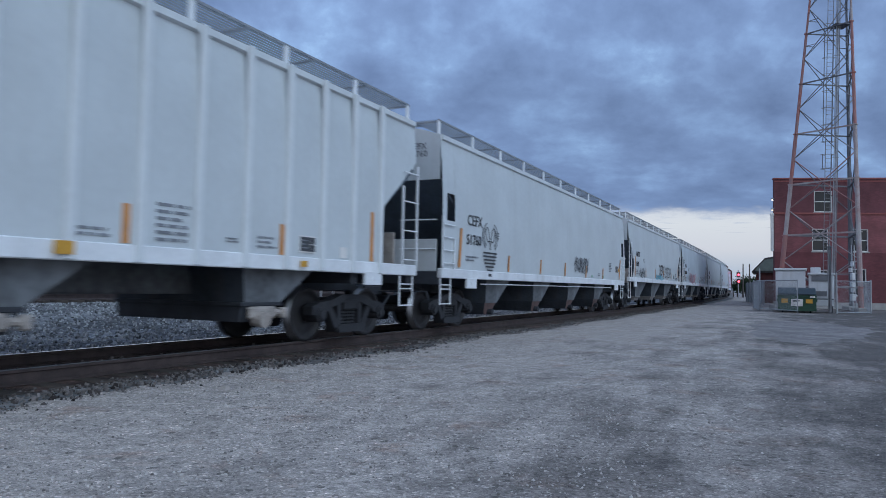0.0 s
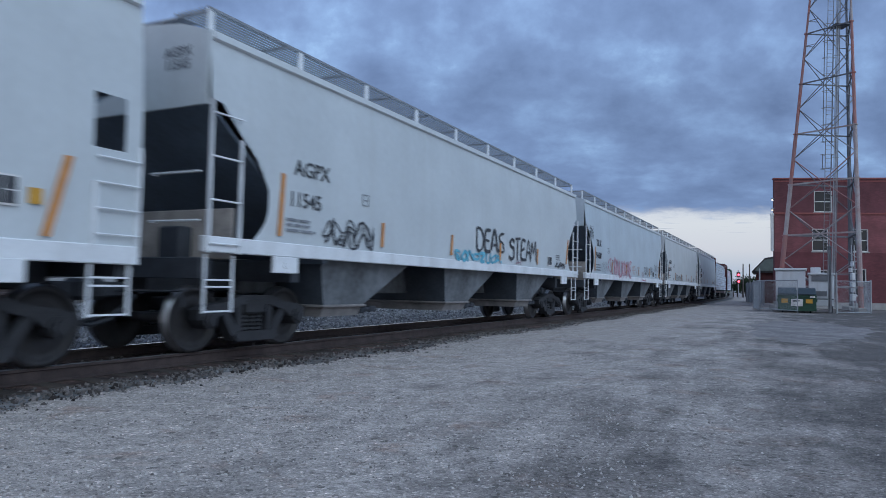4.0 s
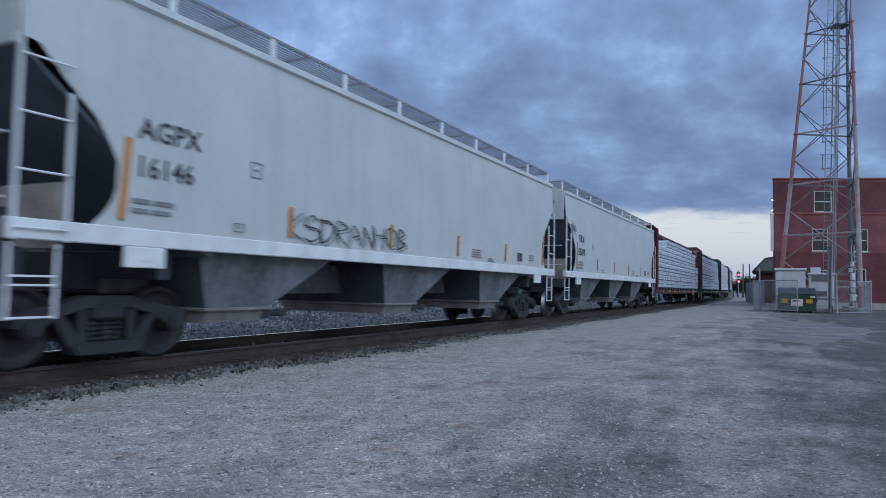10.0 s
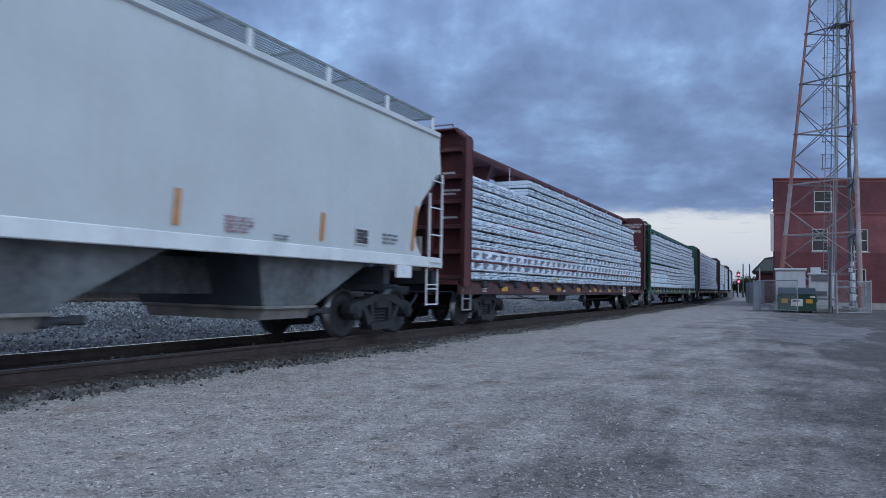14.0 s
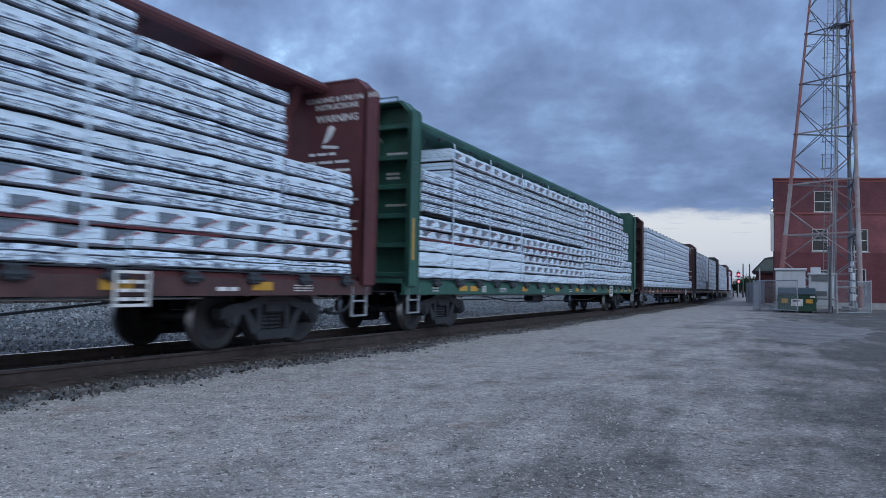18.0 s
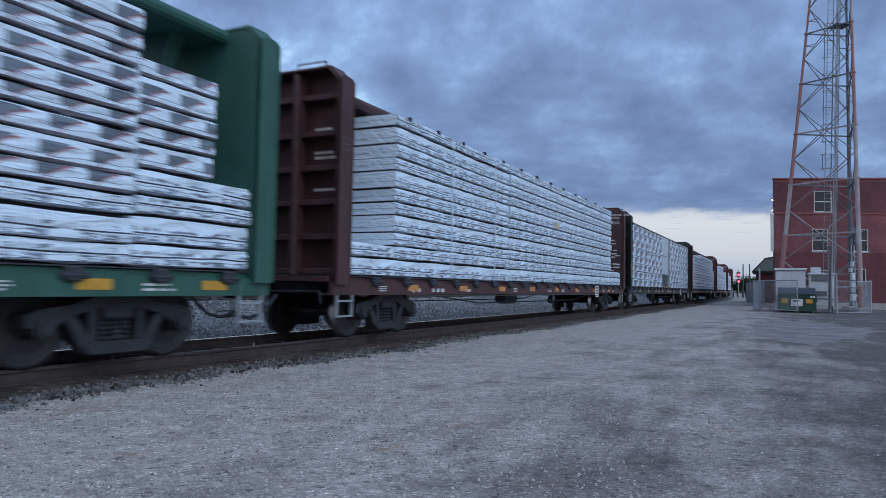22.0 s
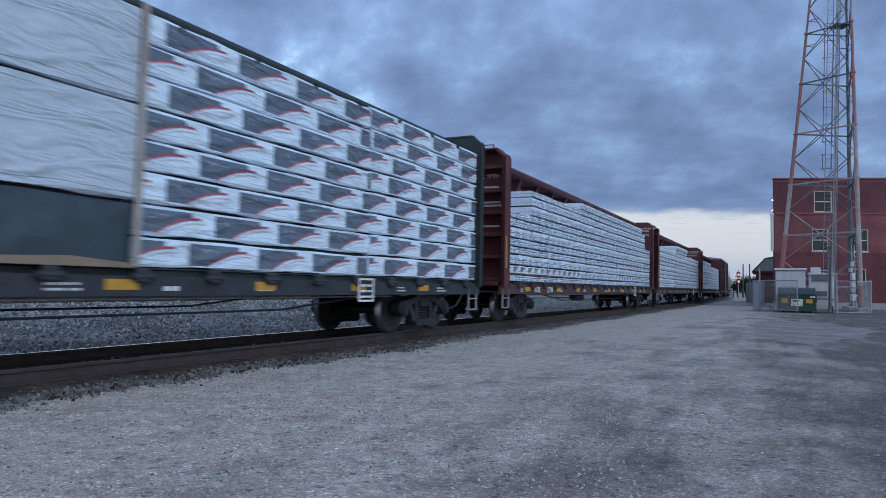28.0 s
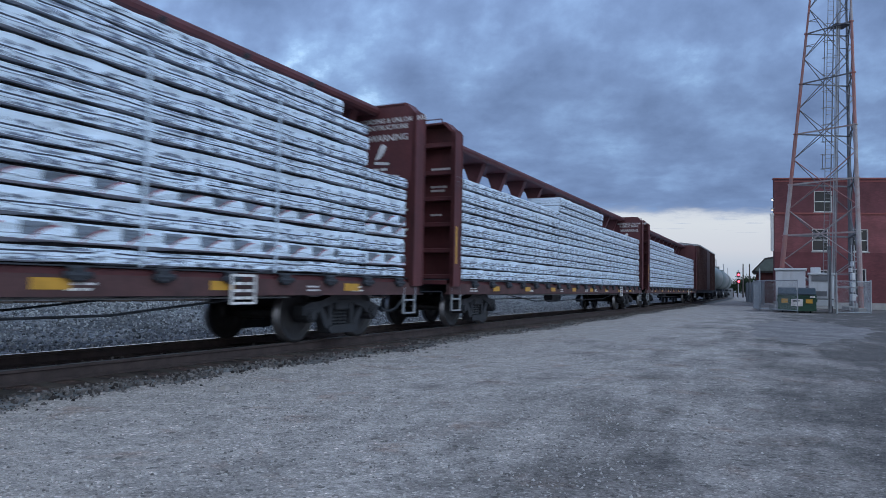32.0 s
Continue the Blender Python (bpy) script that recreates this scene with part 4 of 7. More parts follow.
        mt = N.new("ShaderNodeMapping")
        mt.inputs["Scale"].default_value = (0.55, 1.0, 2.2)
        L.new(co.outputs["Object"], mt.inputs[0])
        L.new(mt.outputs[0], n2.inputs["Vector"])
        n6 = N.new("ShaderNodeTexNoise")
        n6.inputs["Scale"].default_value = 1.1
        L.new(co.outputs["Object"], n6.inputs["Vector"])
        faint = math_node("MULTIPLY", math_node("GREATER_THAN", n6.outputs[0], 0.40), 0.9)
        bands = math_node("ADD", rng(z, 0.018, 0.082), rng(z, 0.135, 0.185))
        text = math_node("MULTIPLY", math_node("GREATER_THAN", n2.outputs[0], 0.50), math_node("MULTIPLY", rng(f, 0.08, 0.84), bands))
        out = blend(out, math_node("MULTIPLY", text, faint), (0.15, 0.18, 0.25))
        # one long fold, its shade drawn as a dark line
        line = math_node("MULTIPLY", rng(math_node("FRACT", math_node("DIVIDE", xs, 4.3)), 0.015, 0.965), rng(math_node("SUBTRACT", z, math_node("MULTIPLY", n6.outputs[0], 0.07)), 0.068, 0.088))
        out = blend(out, line, (0.035, 0.038, 0.06))
        # dark foot deepens the joint below the pack: gap shade put in the colour
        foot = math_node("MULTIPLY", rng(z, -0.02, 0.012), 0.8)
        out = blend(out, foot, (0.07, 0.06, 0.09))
    elif kind == "wedge":
        # navy quarter with a thin red arc sweeping up to it
        g = math_node("DIVIDE", math_node("SUBTRACT", f, 0.18), 0.66)
        inv = math_node("SUBTRACT", 1.0, g)
        arc = math_node("ADD", 0.035, math_node("MULTIPLY", 0.17, math_node("SUBTRACT", 1.0, math_node("MULTIPLY", inv, inv))))
        d = math_node("SUBTRACT", z, arc)
        navy = math_node("MULTIPLY", math_node("MULTIPLY", rng(f, 0.04, 0.62), rng(z, 0.06, 0.205)), math_node("GREATER_THAN", d, -0.012))
        out = blend(out, math_node("MULTIPLY", navy, 0.85), (0.06, 0.075, 0.10))
        red = math_node("MULTIPLY", rng(f, 0.14, 0.74), rng(d, -0.034, -0.012))
        out = blend(out, red, (0.36, 0.09, 0.11))
        # the joint's shade again, painted along the foot of this print
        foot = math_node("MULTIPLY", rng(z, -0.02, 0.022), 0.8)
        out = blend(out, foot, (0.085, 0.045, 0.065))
    # long folds of slack film
    mp = N.new("ShaderNodeMapping")
    mp.inputs["Rotation"].default_value = (0, radians(24), 0)
    mp.inputs["Scale"].default_value = (0.8, 1.0, 2.8)
    L.new(co.outputs["Object"], mp.inputs[0])
    n3 = N.new("ShaderNodeTexNoise")
    n3.inputs["Scale"].default_value, n3.inputs["Detail"].default_value, n3.inputs["Roughness"].default_value, n3.inputs["Distortion"].default_value = 1.7, 4, 0.5, 1.2
    L.new(mp.outputs[0], n3.inputs["Vector"])
    # loose creases that wander along the pack, their shade drawn as dark lines
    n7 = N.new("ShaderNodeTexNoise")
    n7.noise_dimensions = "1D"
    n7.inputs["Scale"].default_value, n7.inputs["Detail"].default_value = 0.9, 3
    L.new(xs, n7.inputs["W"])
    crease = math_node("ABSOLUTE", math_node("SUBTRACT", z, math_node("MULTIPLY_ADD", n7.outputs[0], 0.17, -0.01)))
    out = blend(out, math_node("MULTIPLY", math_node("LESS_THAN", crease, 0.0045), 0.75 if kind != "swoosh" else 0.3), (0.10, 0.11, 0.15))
    L.new(out, b.inputs["Base Color"])
    n4 = N.new("ShaderNodeTexNoise")
    n4.inputs["Scale"].default_value, n4.inputs["Detail"].default_value, n4.inputs["Distortion"].default_value = 5.0, 5, 0.6
    L.new(co.outputs["Object"], n4.inputs["Vector"])
    bp = N.new("ShaderNodeBump")
    bp.inputs["Strength"].default_value, bp.inputs["Distance"].default_value = 0.75, 0.06
    hs = math_node("MULTIPLY_ADD", n3.outputs[0], 1.8, math_node("MULTIPLY", n4.outputs[0], 0.6))
    L.new(hs, bp.inputs["Height"])
    L.new(bp.outputs[0], b.inputs["Normal"])
    return m


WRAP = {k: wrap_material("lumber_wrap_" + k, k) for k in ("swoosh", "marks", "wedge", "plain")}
WRAP["cover"] = wrap_material("grey_white_cover", "plain", (0.50, 0.56, 0.63))
REDWRAP = material("red_wrap_edge", (0.135, 0.018, 0.026), 0.5, var=0.3)
DARKWRAP = material("dark_wrap", (0.045, 0.066, 0.080), 0.45, var=0.35, bump=0.8, bscale=2.2)
# near-black, so the shade between the layers is in the spacer's colour
GAPFILL = material("dunnage_gap_shade", (0.022, 0.019, 0.022), 0.9, var=0.4)
STRAPM = material("steel_strap", (0.03, 0.03, 0.035), 0.5, 0.3)


def bundle_build(l, h, seed):
    """A wrapped unit of lumber: soft plastic over square edges, origin at the lower outer edge."""
    def f(bm):
        rng = random.Random(seed)
        nx = max(6, int(l / 0.28))
        ph = [rng.uniform(0, 6.28) for _ in range(6)]

        def wob(x, k):
            return 0.5 * math.sin(x * 3.1 + ph[k]) + 0.3 * math.sin(x * 7.7 + ph[k + 1]) + 0.2 * math.sin(x * 15.3 + ph[k + 2])
        rows = []
        prof = [(0.025, -0.004, 0), (0.0, 0.02, 1), (-0.004, h * 0.35, 2), (-0.004, h * 0.7, 1), (0.0, h - 0.018, 0), (0.02, h, 3), (1.15, h, 3), (1.15, 0.0, 0)]
        for i in range(nx + 1):
            x = l * i / nx
            rows.append([bm.verts.new((x, y + (0.020 * wob(x, k) if y < 1 else 0), z + (0.020 if k in (0, 1) else 0.012) * wob(x, (k + 1) % 4))) for y, z, k in prof])
        n = len(prof)
        for a, b in zip(rows, rows[1:]):
            for i in range(n):
                j = (i + 1) % n
                bm.faces.new((a[i], b[i], b[j], a[j]))
        for e in (rows[0], rows[-1][::-1]):
            bm.faces.new(e).material_index = 1
    return f


# one full-length strip in place of spacer boards, filling the gap with dark
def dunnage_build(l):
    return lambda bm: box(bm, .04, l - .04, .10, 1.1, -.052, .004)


def uneven(z, seed):
    """Packs differ in height: bends an even stack of layers."""
    return z + (0 if seed == 4 else .030 * (math.sin(z * 7.3 + seed * 1.7) - math.sin(seed * 1.7)))


def load(car, half, stacks, seed=0):
    """stacks: (start from the leading end, length, foot layer, layers, kinds by layer, layer height)."""
    rng = random.Random(seed)
    for side in (-1, 1):
        for x0, l, first, count, kinds, hl in stacks:
            for n in range(count):
                k = first + n
                z = 1.16 + uneven(k * hl, seed)
                hp = round(1.16 + uneven((k + 1) * hl, seed) - z, 2)
                kind = kinds(k) if callable(kinds) else kinds
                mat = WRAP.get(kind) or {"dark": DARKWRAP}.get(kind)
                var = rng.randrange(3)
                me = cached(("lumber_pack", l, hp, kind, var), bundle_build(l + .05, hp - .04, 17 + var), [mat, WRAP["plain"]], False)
                dx, dy = rng.uniform(-.03, .03), rng.uniform(-.02, .02)
                if side < 0:
                    m = pose(-half + x0 + dx, -1.34 + dy, z, 0, rng.uniform(-.18, .18) * min(1, 4 / l), 0)
                else:
                    m = pose(-half + x0 + l + dx, 1.34 + dy, z, 0, 0, 180)
                b = put("lumber_pack", me, car, m)
                put("dunnage", cached(("dunnage", l), dunnage_build(l), GAPFILL), b)


def straps(car, half, xs, top):
    for x in xs:
        def guard(bm):
            box(bm, -.03, .03, -.015, .08, top - .06, top + .015, .008)
        put("corner_guard", cached(("corner_guard", top), guard, STRAPM), car, pose(-half + x, -1.375, 0))


def bulkhead(car, paint, m, depth=.38):
    """End wall: plate facing the load, ribbed on the outside, flanged down both sides."""
    k, d = paint.name, depth
    inner = .12 if d > .3 else .03
    b = put("bulkhead", cached(("bulkhead", k, d), lambda bm: prism_x(bm, [(-1.40, 1.08), (1.40, 1.08), (1.40, 4.48), (1.18, 4.70), (-1.18, 4.70), (-1.40, 4.48)], d - .04, d), paint), car, m)

    def flange(bm):
        w = d + .02
        prism(bm, [(0, .98), (w, .98), (w, 4.5), (w - .06, 4.56), (.06, 4.56), (0, 4.5)], -.035, .035)
        for x in (.0, w - .03):
            box(bm, x, x + .03, -.05, .05, 1.0, 4.5)

    def corner(bm):
        prism_x(bm, [(1.395, 4.48), (1.465, 4.50), (1.22, 4.75), (1.17, 4.70)], 0, d + .02)
    for s in (-1, 1):
        put("flange", cached(("flange", k, d), flange, paint), b, pose(0, s * 1.436, 0))
        put("corner_plate", cached(("corner_plate", k, d), corner, paint), b, pose(0 if s > 0 else d + .02, 0, 0, 0, 0, 0 if s > 0 else 180))
        put("post", cached(("bulkpost", k, d), lambda bm: box(bm, .02, d - .045, -.055, .055, 1.08, 4.68, .01), paint), b, pose(0, s * .48, 0))
    put("top_cap", cached(("top_cap", k, d), lambda bm: box(bm, 0, d + .02, -1.2, 1.2, 4.705, 4.75, .01), paint), b)
    for z in (1.15, 1.75, 2.35, 2.95, 3.55, 4.2):
        for y0, y1 in ((-1.395, -.54), (-.42, .42), (.54, 1.395)):
            put("rib", cached(("bulkrib", k, y0, d), lambda bm: box(bm, inner, d - .045, y0, y1, 0, .10, .01), paint), b, pose(0, 0, z))

    def grab(bm):
        rod(bm, (.05, -1.1, 4.84), (.05, -.5, 4.84), .014, 6)
        for y in (-1.1, -.5):
            rod(bm, (.05, y, 4.74), (.05, y, 4.84), .014, 6)
    put("grab_iron", cached(("grab_iron", k), grab, paint), b)


def centerbeam_car(u0, L, paint, label, plates=()):
    """A centerbeam flat car; plates: where the reflectors sit behind its leading end."""
    half = L / 2
    car = thing("centerbeam_flat_car", label, "flat car", "cars of the freight train")
    CARS.append((car, u0 + half, half - 2.3))
    for s in (-1, 1):
        bulkhead(car, paint, pose(s * half, 0, 0, 0, 0, 0 if s < 0 else 180), .16 if s > 0 and paint is DKGREEN else .38)

    def beam(bm):
        box(bm, -half + .4, half - .4, -cw, cw, 4.56, 4.70, .03)
        for s in (-1, 1):
            rod(bm, (-half + .4, s * cw, 4.62), (half - .4, s * cw, 4.62), .10, 10)
    cw = .75 if paint is GREENCAR else .5
    put("top_chord", cached(("top_chord", L, paint.name), beam, paint), car)

    def web(bm):
        box(bm, -half + .4, half - .4, -.03, .03, 1.1, 2.4)
        n = 12
        for i in range(n + 1):
            x = -half + .9 + (L - 1.8) * i / n
            if i < n:
                x2 = x + (L - 1.8) / n
                bar(bm, (x, 0, 2.4), (x2, 0, 3.9) if i < n / 2 else (x2, 0, 2.4), .10, .10)
    put("beam_web", cached(("beam_web", L, paint.name), web, paint), car)

    def post(bm):
        prism_x(bm, [(-.10, 1.1), (.10, 1.1), (.10, 4.0), (.34, 4.58), (-.34, 4.58), (-.10, 4.0)], -.12, .12)
    n = 12
    for i in range(n + 1):
        put("beam_post", cached(("beam_post", paint.name), post, paint), car, pose(-half + .9 + (L - 1.8) * i / n, 0, 0))

    def deck(bm):
        box(bm, -half, half, -1.31, 1.31, 1.02, 1.12, .01)

    def side_sill(bm):
        prism_x(bm, [(-.04, .80), (.08, .80), (.08, .835), (.04, .835), (.04, 1.04), (-.04, 1.04)], -half, half)
    put("deck", cached(("deck", L, paint.name), deck, paint), car)
    for s in (-1, 1):
        put("side_sill", cached(("side_sill", L, paint.name), side_sill, {REDCAR: SILLRED, DKGREEN: UNDER}.get(paint, paint)), car, pose(0, s * 1.36, 0, 0, 0, 0 if s < 0 else 180))

    def winch(bm):
        box(bm, -.09, .09, -.05, .05, .96, 1.13, .02)
        rod(bm, (-.16, -.02, 1.03), (.16, -.02, 1.03), .04, 8)

    def lip(bm):
        box(bm, -half, half, -1.355, 1.355, 1.123, 1.140)
    put("deck_lip", cached(("deck_lip", L, paint.name), lip, UNDER), car)
    x = -half + 1.35
    while x < half - .6:
        for s in (-1, 1):
            put("strap_winch", cached(("strap_winch", paint.name), winch, UNDER), car, pose(x, s * 1.42, 0))
        x += 1.15
    for x in plates or [2.58 + 2.45 * i for i in range(8)]:
        for s in (-1, 1):
            reflector(car, -half + x, .875, .125, ORANGE if paint is BROWNCAR else YELLOW, .44, 0, s * 1.405)

    def under(bm):
        box(bm, -half + .5, half - .5, -.32, .32, .80, 1.02, .02)
        for s in (-1, 1):
            rod(bm, (-half + 4.2, s * .95, .80), (half - 4.2, s * .95, .80), .022, 6)
            rod(bm, (-half + 4.2, s * 1.0, .80), (-half + 7, s * 1.0, .56), .018, 6)
            rod(bm, (-half + 7, s * 1.0, .56), (half - 7, s * 1.0, .56), .018, 6)
            rod(bm, (half - 7, s * 1.0, .56), (half - 4.2, s * 1.0, .80), .018, 6)
        for i in range(9):
            x = -half + 4 + (L - 8) * i / 8
            prism_x(bm, [(-1.3, 1.02), (1.3, 1.02), (1.3, .92), (.4, .82), (-.4, .82), (-1.3, .92)], x - .05, x + .05)
    put("underframe", cached(("underframe", L), under, UNDER), car)

    def pipe(bm):
        rod(bm, (-half + 3.9, -1.18, .765), (half - 3.9, -1.18, .765), .016, 6)
    put("train_line", cached(("train_line", L), pipe, GALV), car)

    def tank(bm):
        rod(bm, (-.5, 0, .66), (.5, 0, .66), .16, 16)
        for x in (-.3, .3):
            box(bm, x - .03, x + .03, -.06, .06, .62, 1.0)
    put("air_tank", cached("air_tank", tank, UNDER), car, pose(-1.75, -.75, 0))

    def sill_step(bm):
        for x in (0, .45):
            box(bm, x - .02, x + .02, -.02, .02, .42, .95)
        for z in (.42, .68):
            box(bm, 0, .45, -.03, .03, z, z + .03)
    for sx in (-1, 1):
        for sy in (-1, 1):
            put("stirrup_step", cached("sill_step", sill_step, GALV), car, pose(-half + .15 if sx < 0 else half - .6, sy * 1.38, 0))
    for s in (-1, 1):
        truck(car, s * (half - 2.3))
    ends(car, half, 0.15)
    return car, -half


# ---- the train ----
def marks(car, u0, L):
    """Turns a way along the train into the car's own x."""
    return lambda u: u - u0 - L / 2


def square_plate(car, x, z, w, h, y=-1.612):
    """A black service plate with a pale border."""
    bm = bmesh.new()
    box(bm, x - .02, x + w + .02, y - .003, y + .003, z - .02, z + h + .02)
    p = part("service_plate", bm, WHITEP, car)
    bm = bmesh.new()
    box(bm, x, x + w * .64, y - .008, y - .004, z, z + h)
    box(bm, x + w * .67, x + w, y - .008, y - .004, z, z + h * .47)
    box(bm, x + w * .67, x + w, y - .008, y - .004, z + h * .52, z + h)
    part("plate_field", bm, BLACKP, p)
    bm = bmesh.new()
    for k, e in enumerate((.5, .34, .44)):
        box(bm, x + w * .06, x + w * e, y - .010, y - .0085, z + h * (.2 + .26 * k), z + h * (.29 + .26 * k))
    part("plate_print", bm, GREYP, p)


def box_outline(car, x, z, w, h, y=-1.612, t=.012):
    bm = bmesh.new()
    for a, b, c, d in ((x, x + w, z, z + t), (x, x + w, z + h - t, z + h), (x, x + t, z, z + h), (x + w - t, x + w, z, z + h), (x + w * .3, x + w * .7, z + h * .45, z + h * .55)):
        box(bm, a, b, y - .003, y + .003, c, d)
    part("stencil_box", bm, GREYP, car)


def common_marks(car, X, first, us, rear_plate):
    reflector(car, X(first), 1.67, .93, ORANGE, .09, .06)
    for u in us:
        reflector(car, X(u), 1.67, .45, ORANGE, .09, .03)
    square_plate(car, X(rear_plate), 1.70, .36, .24)


H0, e = hopper_car(12.2 - 17.3, 17.3, "ribbed", WHITE, "white ribbed covered hopper car rolling on the main track")
X = marks(H0, 12.2 - 17.3, 17.3)
for u in (2.5, 5.33, 8.02):
    reflector(H0, X(u), 1.40, .45, ORANGE, .1, 0, -1.600)
reflector(H0, X(10.47), 1.40, .88, ORANGE, .1, 0, -1.600)
bars(H0, X(5.80), 1.46, .52, .50, 6, GREYP, -1.597, .25, seed=2)
bars(H0, X(4.79), 1.46, .42, .13, 2, GREYP, -1.597, .2, seed=3)
bars(H0, X(7.55), 1.48, .42, .20, 3, GREYP, -1.597, .3, seed=4)
bars(H0, X(6.95), 1.52, .22, .08, 2, GREYP, -1.597, .3, seed=5)
square_plate(H0, X(8.50), 1.48, .36, .22, -1.597)
reflector(H0, X(4.5), 1.24, .14, YELLOW, .22, 0, -1.66)
reflector(H0, X(8.45), 1.24, .09, YELLOW, .16, 0, -1.66)
bm = bmesh.new()
box(bm, X(9.55), X(9.75), -1.602, -1.596, 1.42, 1.60)
part("stencil_patch", bm, WHITEP, H0)

H1, e = hopper_car(13.3, 18.45, "narrow", WHITE, "off-white smooth-sided covered hopper with lightbulb emblem")
X = marks(H1, 13.3, 18.45)
letters(H1, "CEFX", X(14.60), 2.41, .225, BLACKP)
letters(H1, "51760", X(14.56), 1.96, .215, BLACKP)
bars(H1, X(14.56), 1.58, .72, .16, 2, GREYP, seed=6)
bm = bmesh.new()
cu, cz = X(15.98), 2.24
# bulb: two bowed side strokes, looped filament, a tapering screw base
for sg in (-1, 1):
    for r, a1 in ((.48, 62), (.38, 40)):
        stroke(bm, [(cu + sg * r * math.cos(radians(-50 + (a1 + 50) * i / 14)), cz + .78 * r * math.sin(radians(-50 + (a1 + 50) * i / 14)) - .02) for i in range(15)], .03, -1.613)
    stroke(bm, spline([(cu + sg * .03, cz - .34), (cu + sg * .04, cz - .12), (cu + sg * .12, cz + .14), (cu + sg * .25, cz + .20), (cu + sg * .28, cz + .04), (cu + sg * .18, cz - .14), (cu + sg * .04, cz - .12)]), .026, -1.613)
for i, w in enumerate((.43, .42, .38, .33, .26, .18)):
    box(bm, cu - w, cu + w, -1.615, -1.609, 1.80 - i * .085, 1.84 - i * .085)
box(bm, cu - .09, cu + .09, -1.615, -1.609, 1.24, 1.31)
part("lightbulb_emblem", bm, BLACKP, H1, "black lightbulb emblem")
bars(H1, X(16.45), 2.2, .2, .2, 3, GREYP, seed=7)
reflector(H1, X(14.12), 1.41, .89, ORANGE, .11, .09)
for u in (17.2, 19.85, 22.4, 25.03, 27.6):
    reflector(H1, X(u), 1.39, .43, ORANGE, .09, .05)
reflector(H1, X(30.56), 1.41, .85, ORANGE, .1, .22)
scribble(H1, X(23.6), 1.52, 1.85, .58, BLACKP, 4, .035, seed=8)
graffiti(H1, "SOUKO", X(23.65), 1.60, 1.7, .45, GREYP, .05, -1.616, 9, .12)
bars(H1, X(28.73), 1.70, .46, .40, 6, GREYP, seed=10)
bars(H1, X(26.9), 1.50, .45, .12, 2, GREYP, seed=11)
square_plate(H1, X(29.92), 1.70, .38, .26)
reflector(H1, X(30.42), 1.72, .16, YELLOW, .14)
bm = bmesh.new()
box(bm, X(27.75), X(27.9), -1.615, -1.609, 1.43, 1.52)
box(bm, X(25.9), X(26.1), -1.615, -1.609, 1.42, 1.50)
part("stencil_patch", bm, material("pale_green_patch", (.35, .55, .42), .6), H1)

H2, e = hopper_car(32.75, 17.4, "wide", WHITE, "white curved-side covered hopper with black graffiti")
X = marks(H2, 32.75, 17.4)
letters(H2, "AGPX", X(34.47), 2.62, .215, BLACKP)
letters(H2, "11545", X(34.36), 2.14, .205, BLACKP)
bars(H2, X(34.32), 1.76, .75, .24, 3, GREYP, seed=12)
common_marks(H2, X, 34.12, (36.98, 39.9, 42.76, 45.72), 46.78)
reflector(H2, X(48.68), 1.80, .80, ORANGE, .09, .2)
box_outline(H2, X(36.35), 2.36, .2, .2)
scribble(H2, X(35.25), 1.60, 1.5, .48, BLACKP, 4, .03, seed=13)
graffiti(H2, "DEAS", X(41.3), 1.86, 1.85, .52, BLACKP, .10, -1.616, 14, .08)
graffiti(H2, "STEAM", X(43.45), 1.76, 2.2, .54, BLACKP, .085, -1.616, 15, .08)
graffiti(H2, "SONOZUCA", X(40.1), 1.60, 2.8, .19, CYANP, .085, -1.616, 16, .2, label="pale blue spray-painted graffiti")
scribble(H2, X(47.5), 1.63, 1.1, .2, BLACKP, 3, .03, seed=17)
bars(H2, X(44.0), 1.62, .5, .12, 3, FADEDP, seed=18)
bars(H2, X(47.6), 1.88, .5, .2, 3, GREYP, seed=19)

H3, e = hopper_car(51.25, 17.2, "wide", COOLWHITE, "white curved-side covered hopper with pink graffiti")
X = marks(H3, 51.25, 17.2)
letters(H3, "TILX", X(52.82), 2.65, .225, BLACKP)
letters(H3, "54688", X(52.72), 2.17, .22, BLACKP)
bars(H3, X(52.72), 1.70, .78, .30, 3, GREYP, seed=20)
common_marks(H3, X, 52.53, (55.4, 58.3, 61.24, 64.22), 65.2)
reflector(H3, X(67.08), 1.67, .9, ORANGE, .09, .2)
box_outline(H3, X(54.7), 2.44, .22, .22)
scribble(H3, X(51.72), 2.85, .6, .5, BLACKP, 3, .02, seed=21)
graffiti(H3, "KSZ", X(54.7), 1.66, .95, .55, PINKP, .05, -1.615, 22, .12, label="red spray-painted graffiti")
graffiti(H3, "RNUKKAE", X(55.75), 1.56, 3.7, .70, PINKP, .036, -1.616, 23, .1, True, label="large pink outlined graffiti")
graffiti(H3, "RNUKKAE", X(55.85), 1.60, 3.6, .60, PALEP, .20, -1.613, 24, .1, label="pale pink graffiti fill")
graffiti(H3, "MTIL", X(59.6), 1.70, 1.5, .38, material("orange_spray", (.5, .2, .1), .6), .035, -1.616, 25, .1)
scribble(H3, X(53.6), 1.62, .9, .45, GREYP, 3, .012, seed=26)
graffiti(H3, "SDEA", X(62.75), 1.76, 1.2, .38, BLACKP, .035, -1.616, 27, .15, True)
graffiti(H3, "AMH", X(64.22), 1.80, .95, .36, BLACKP, .04, -1.616, 28, .06)
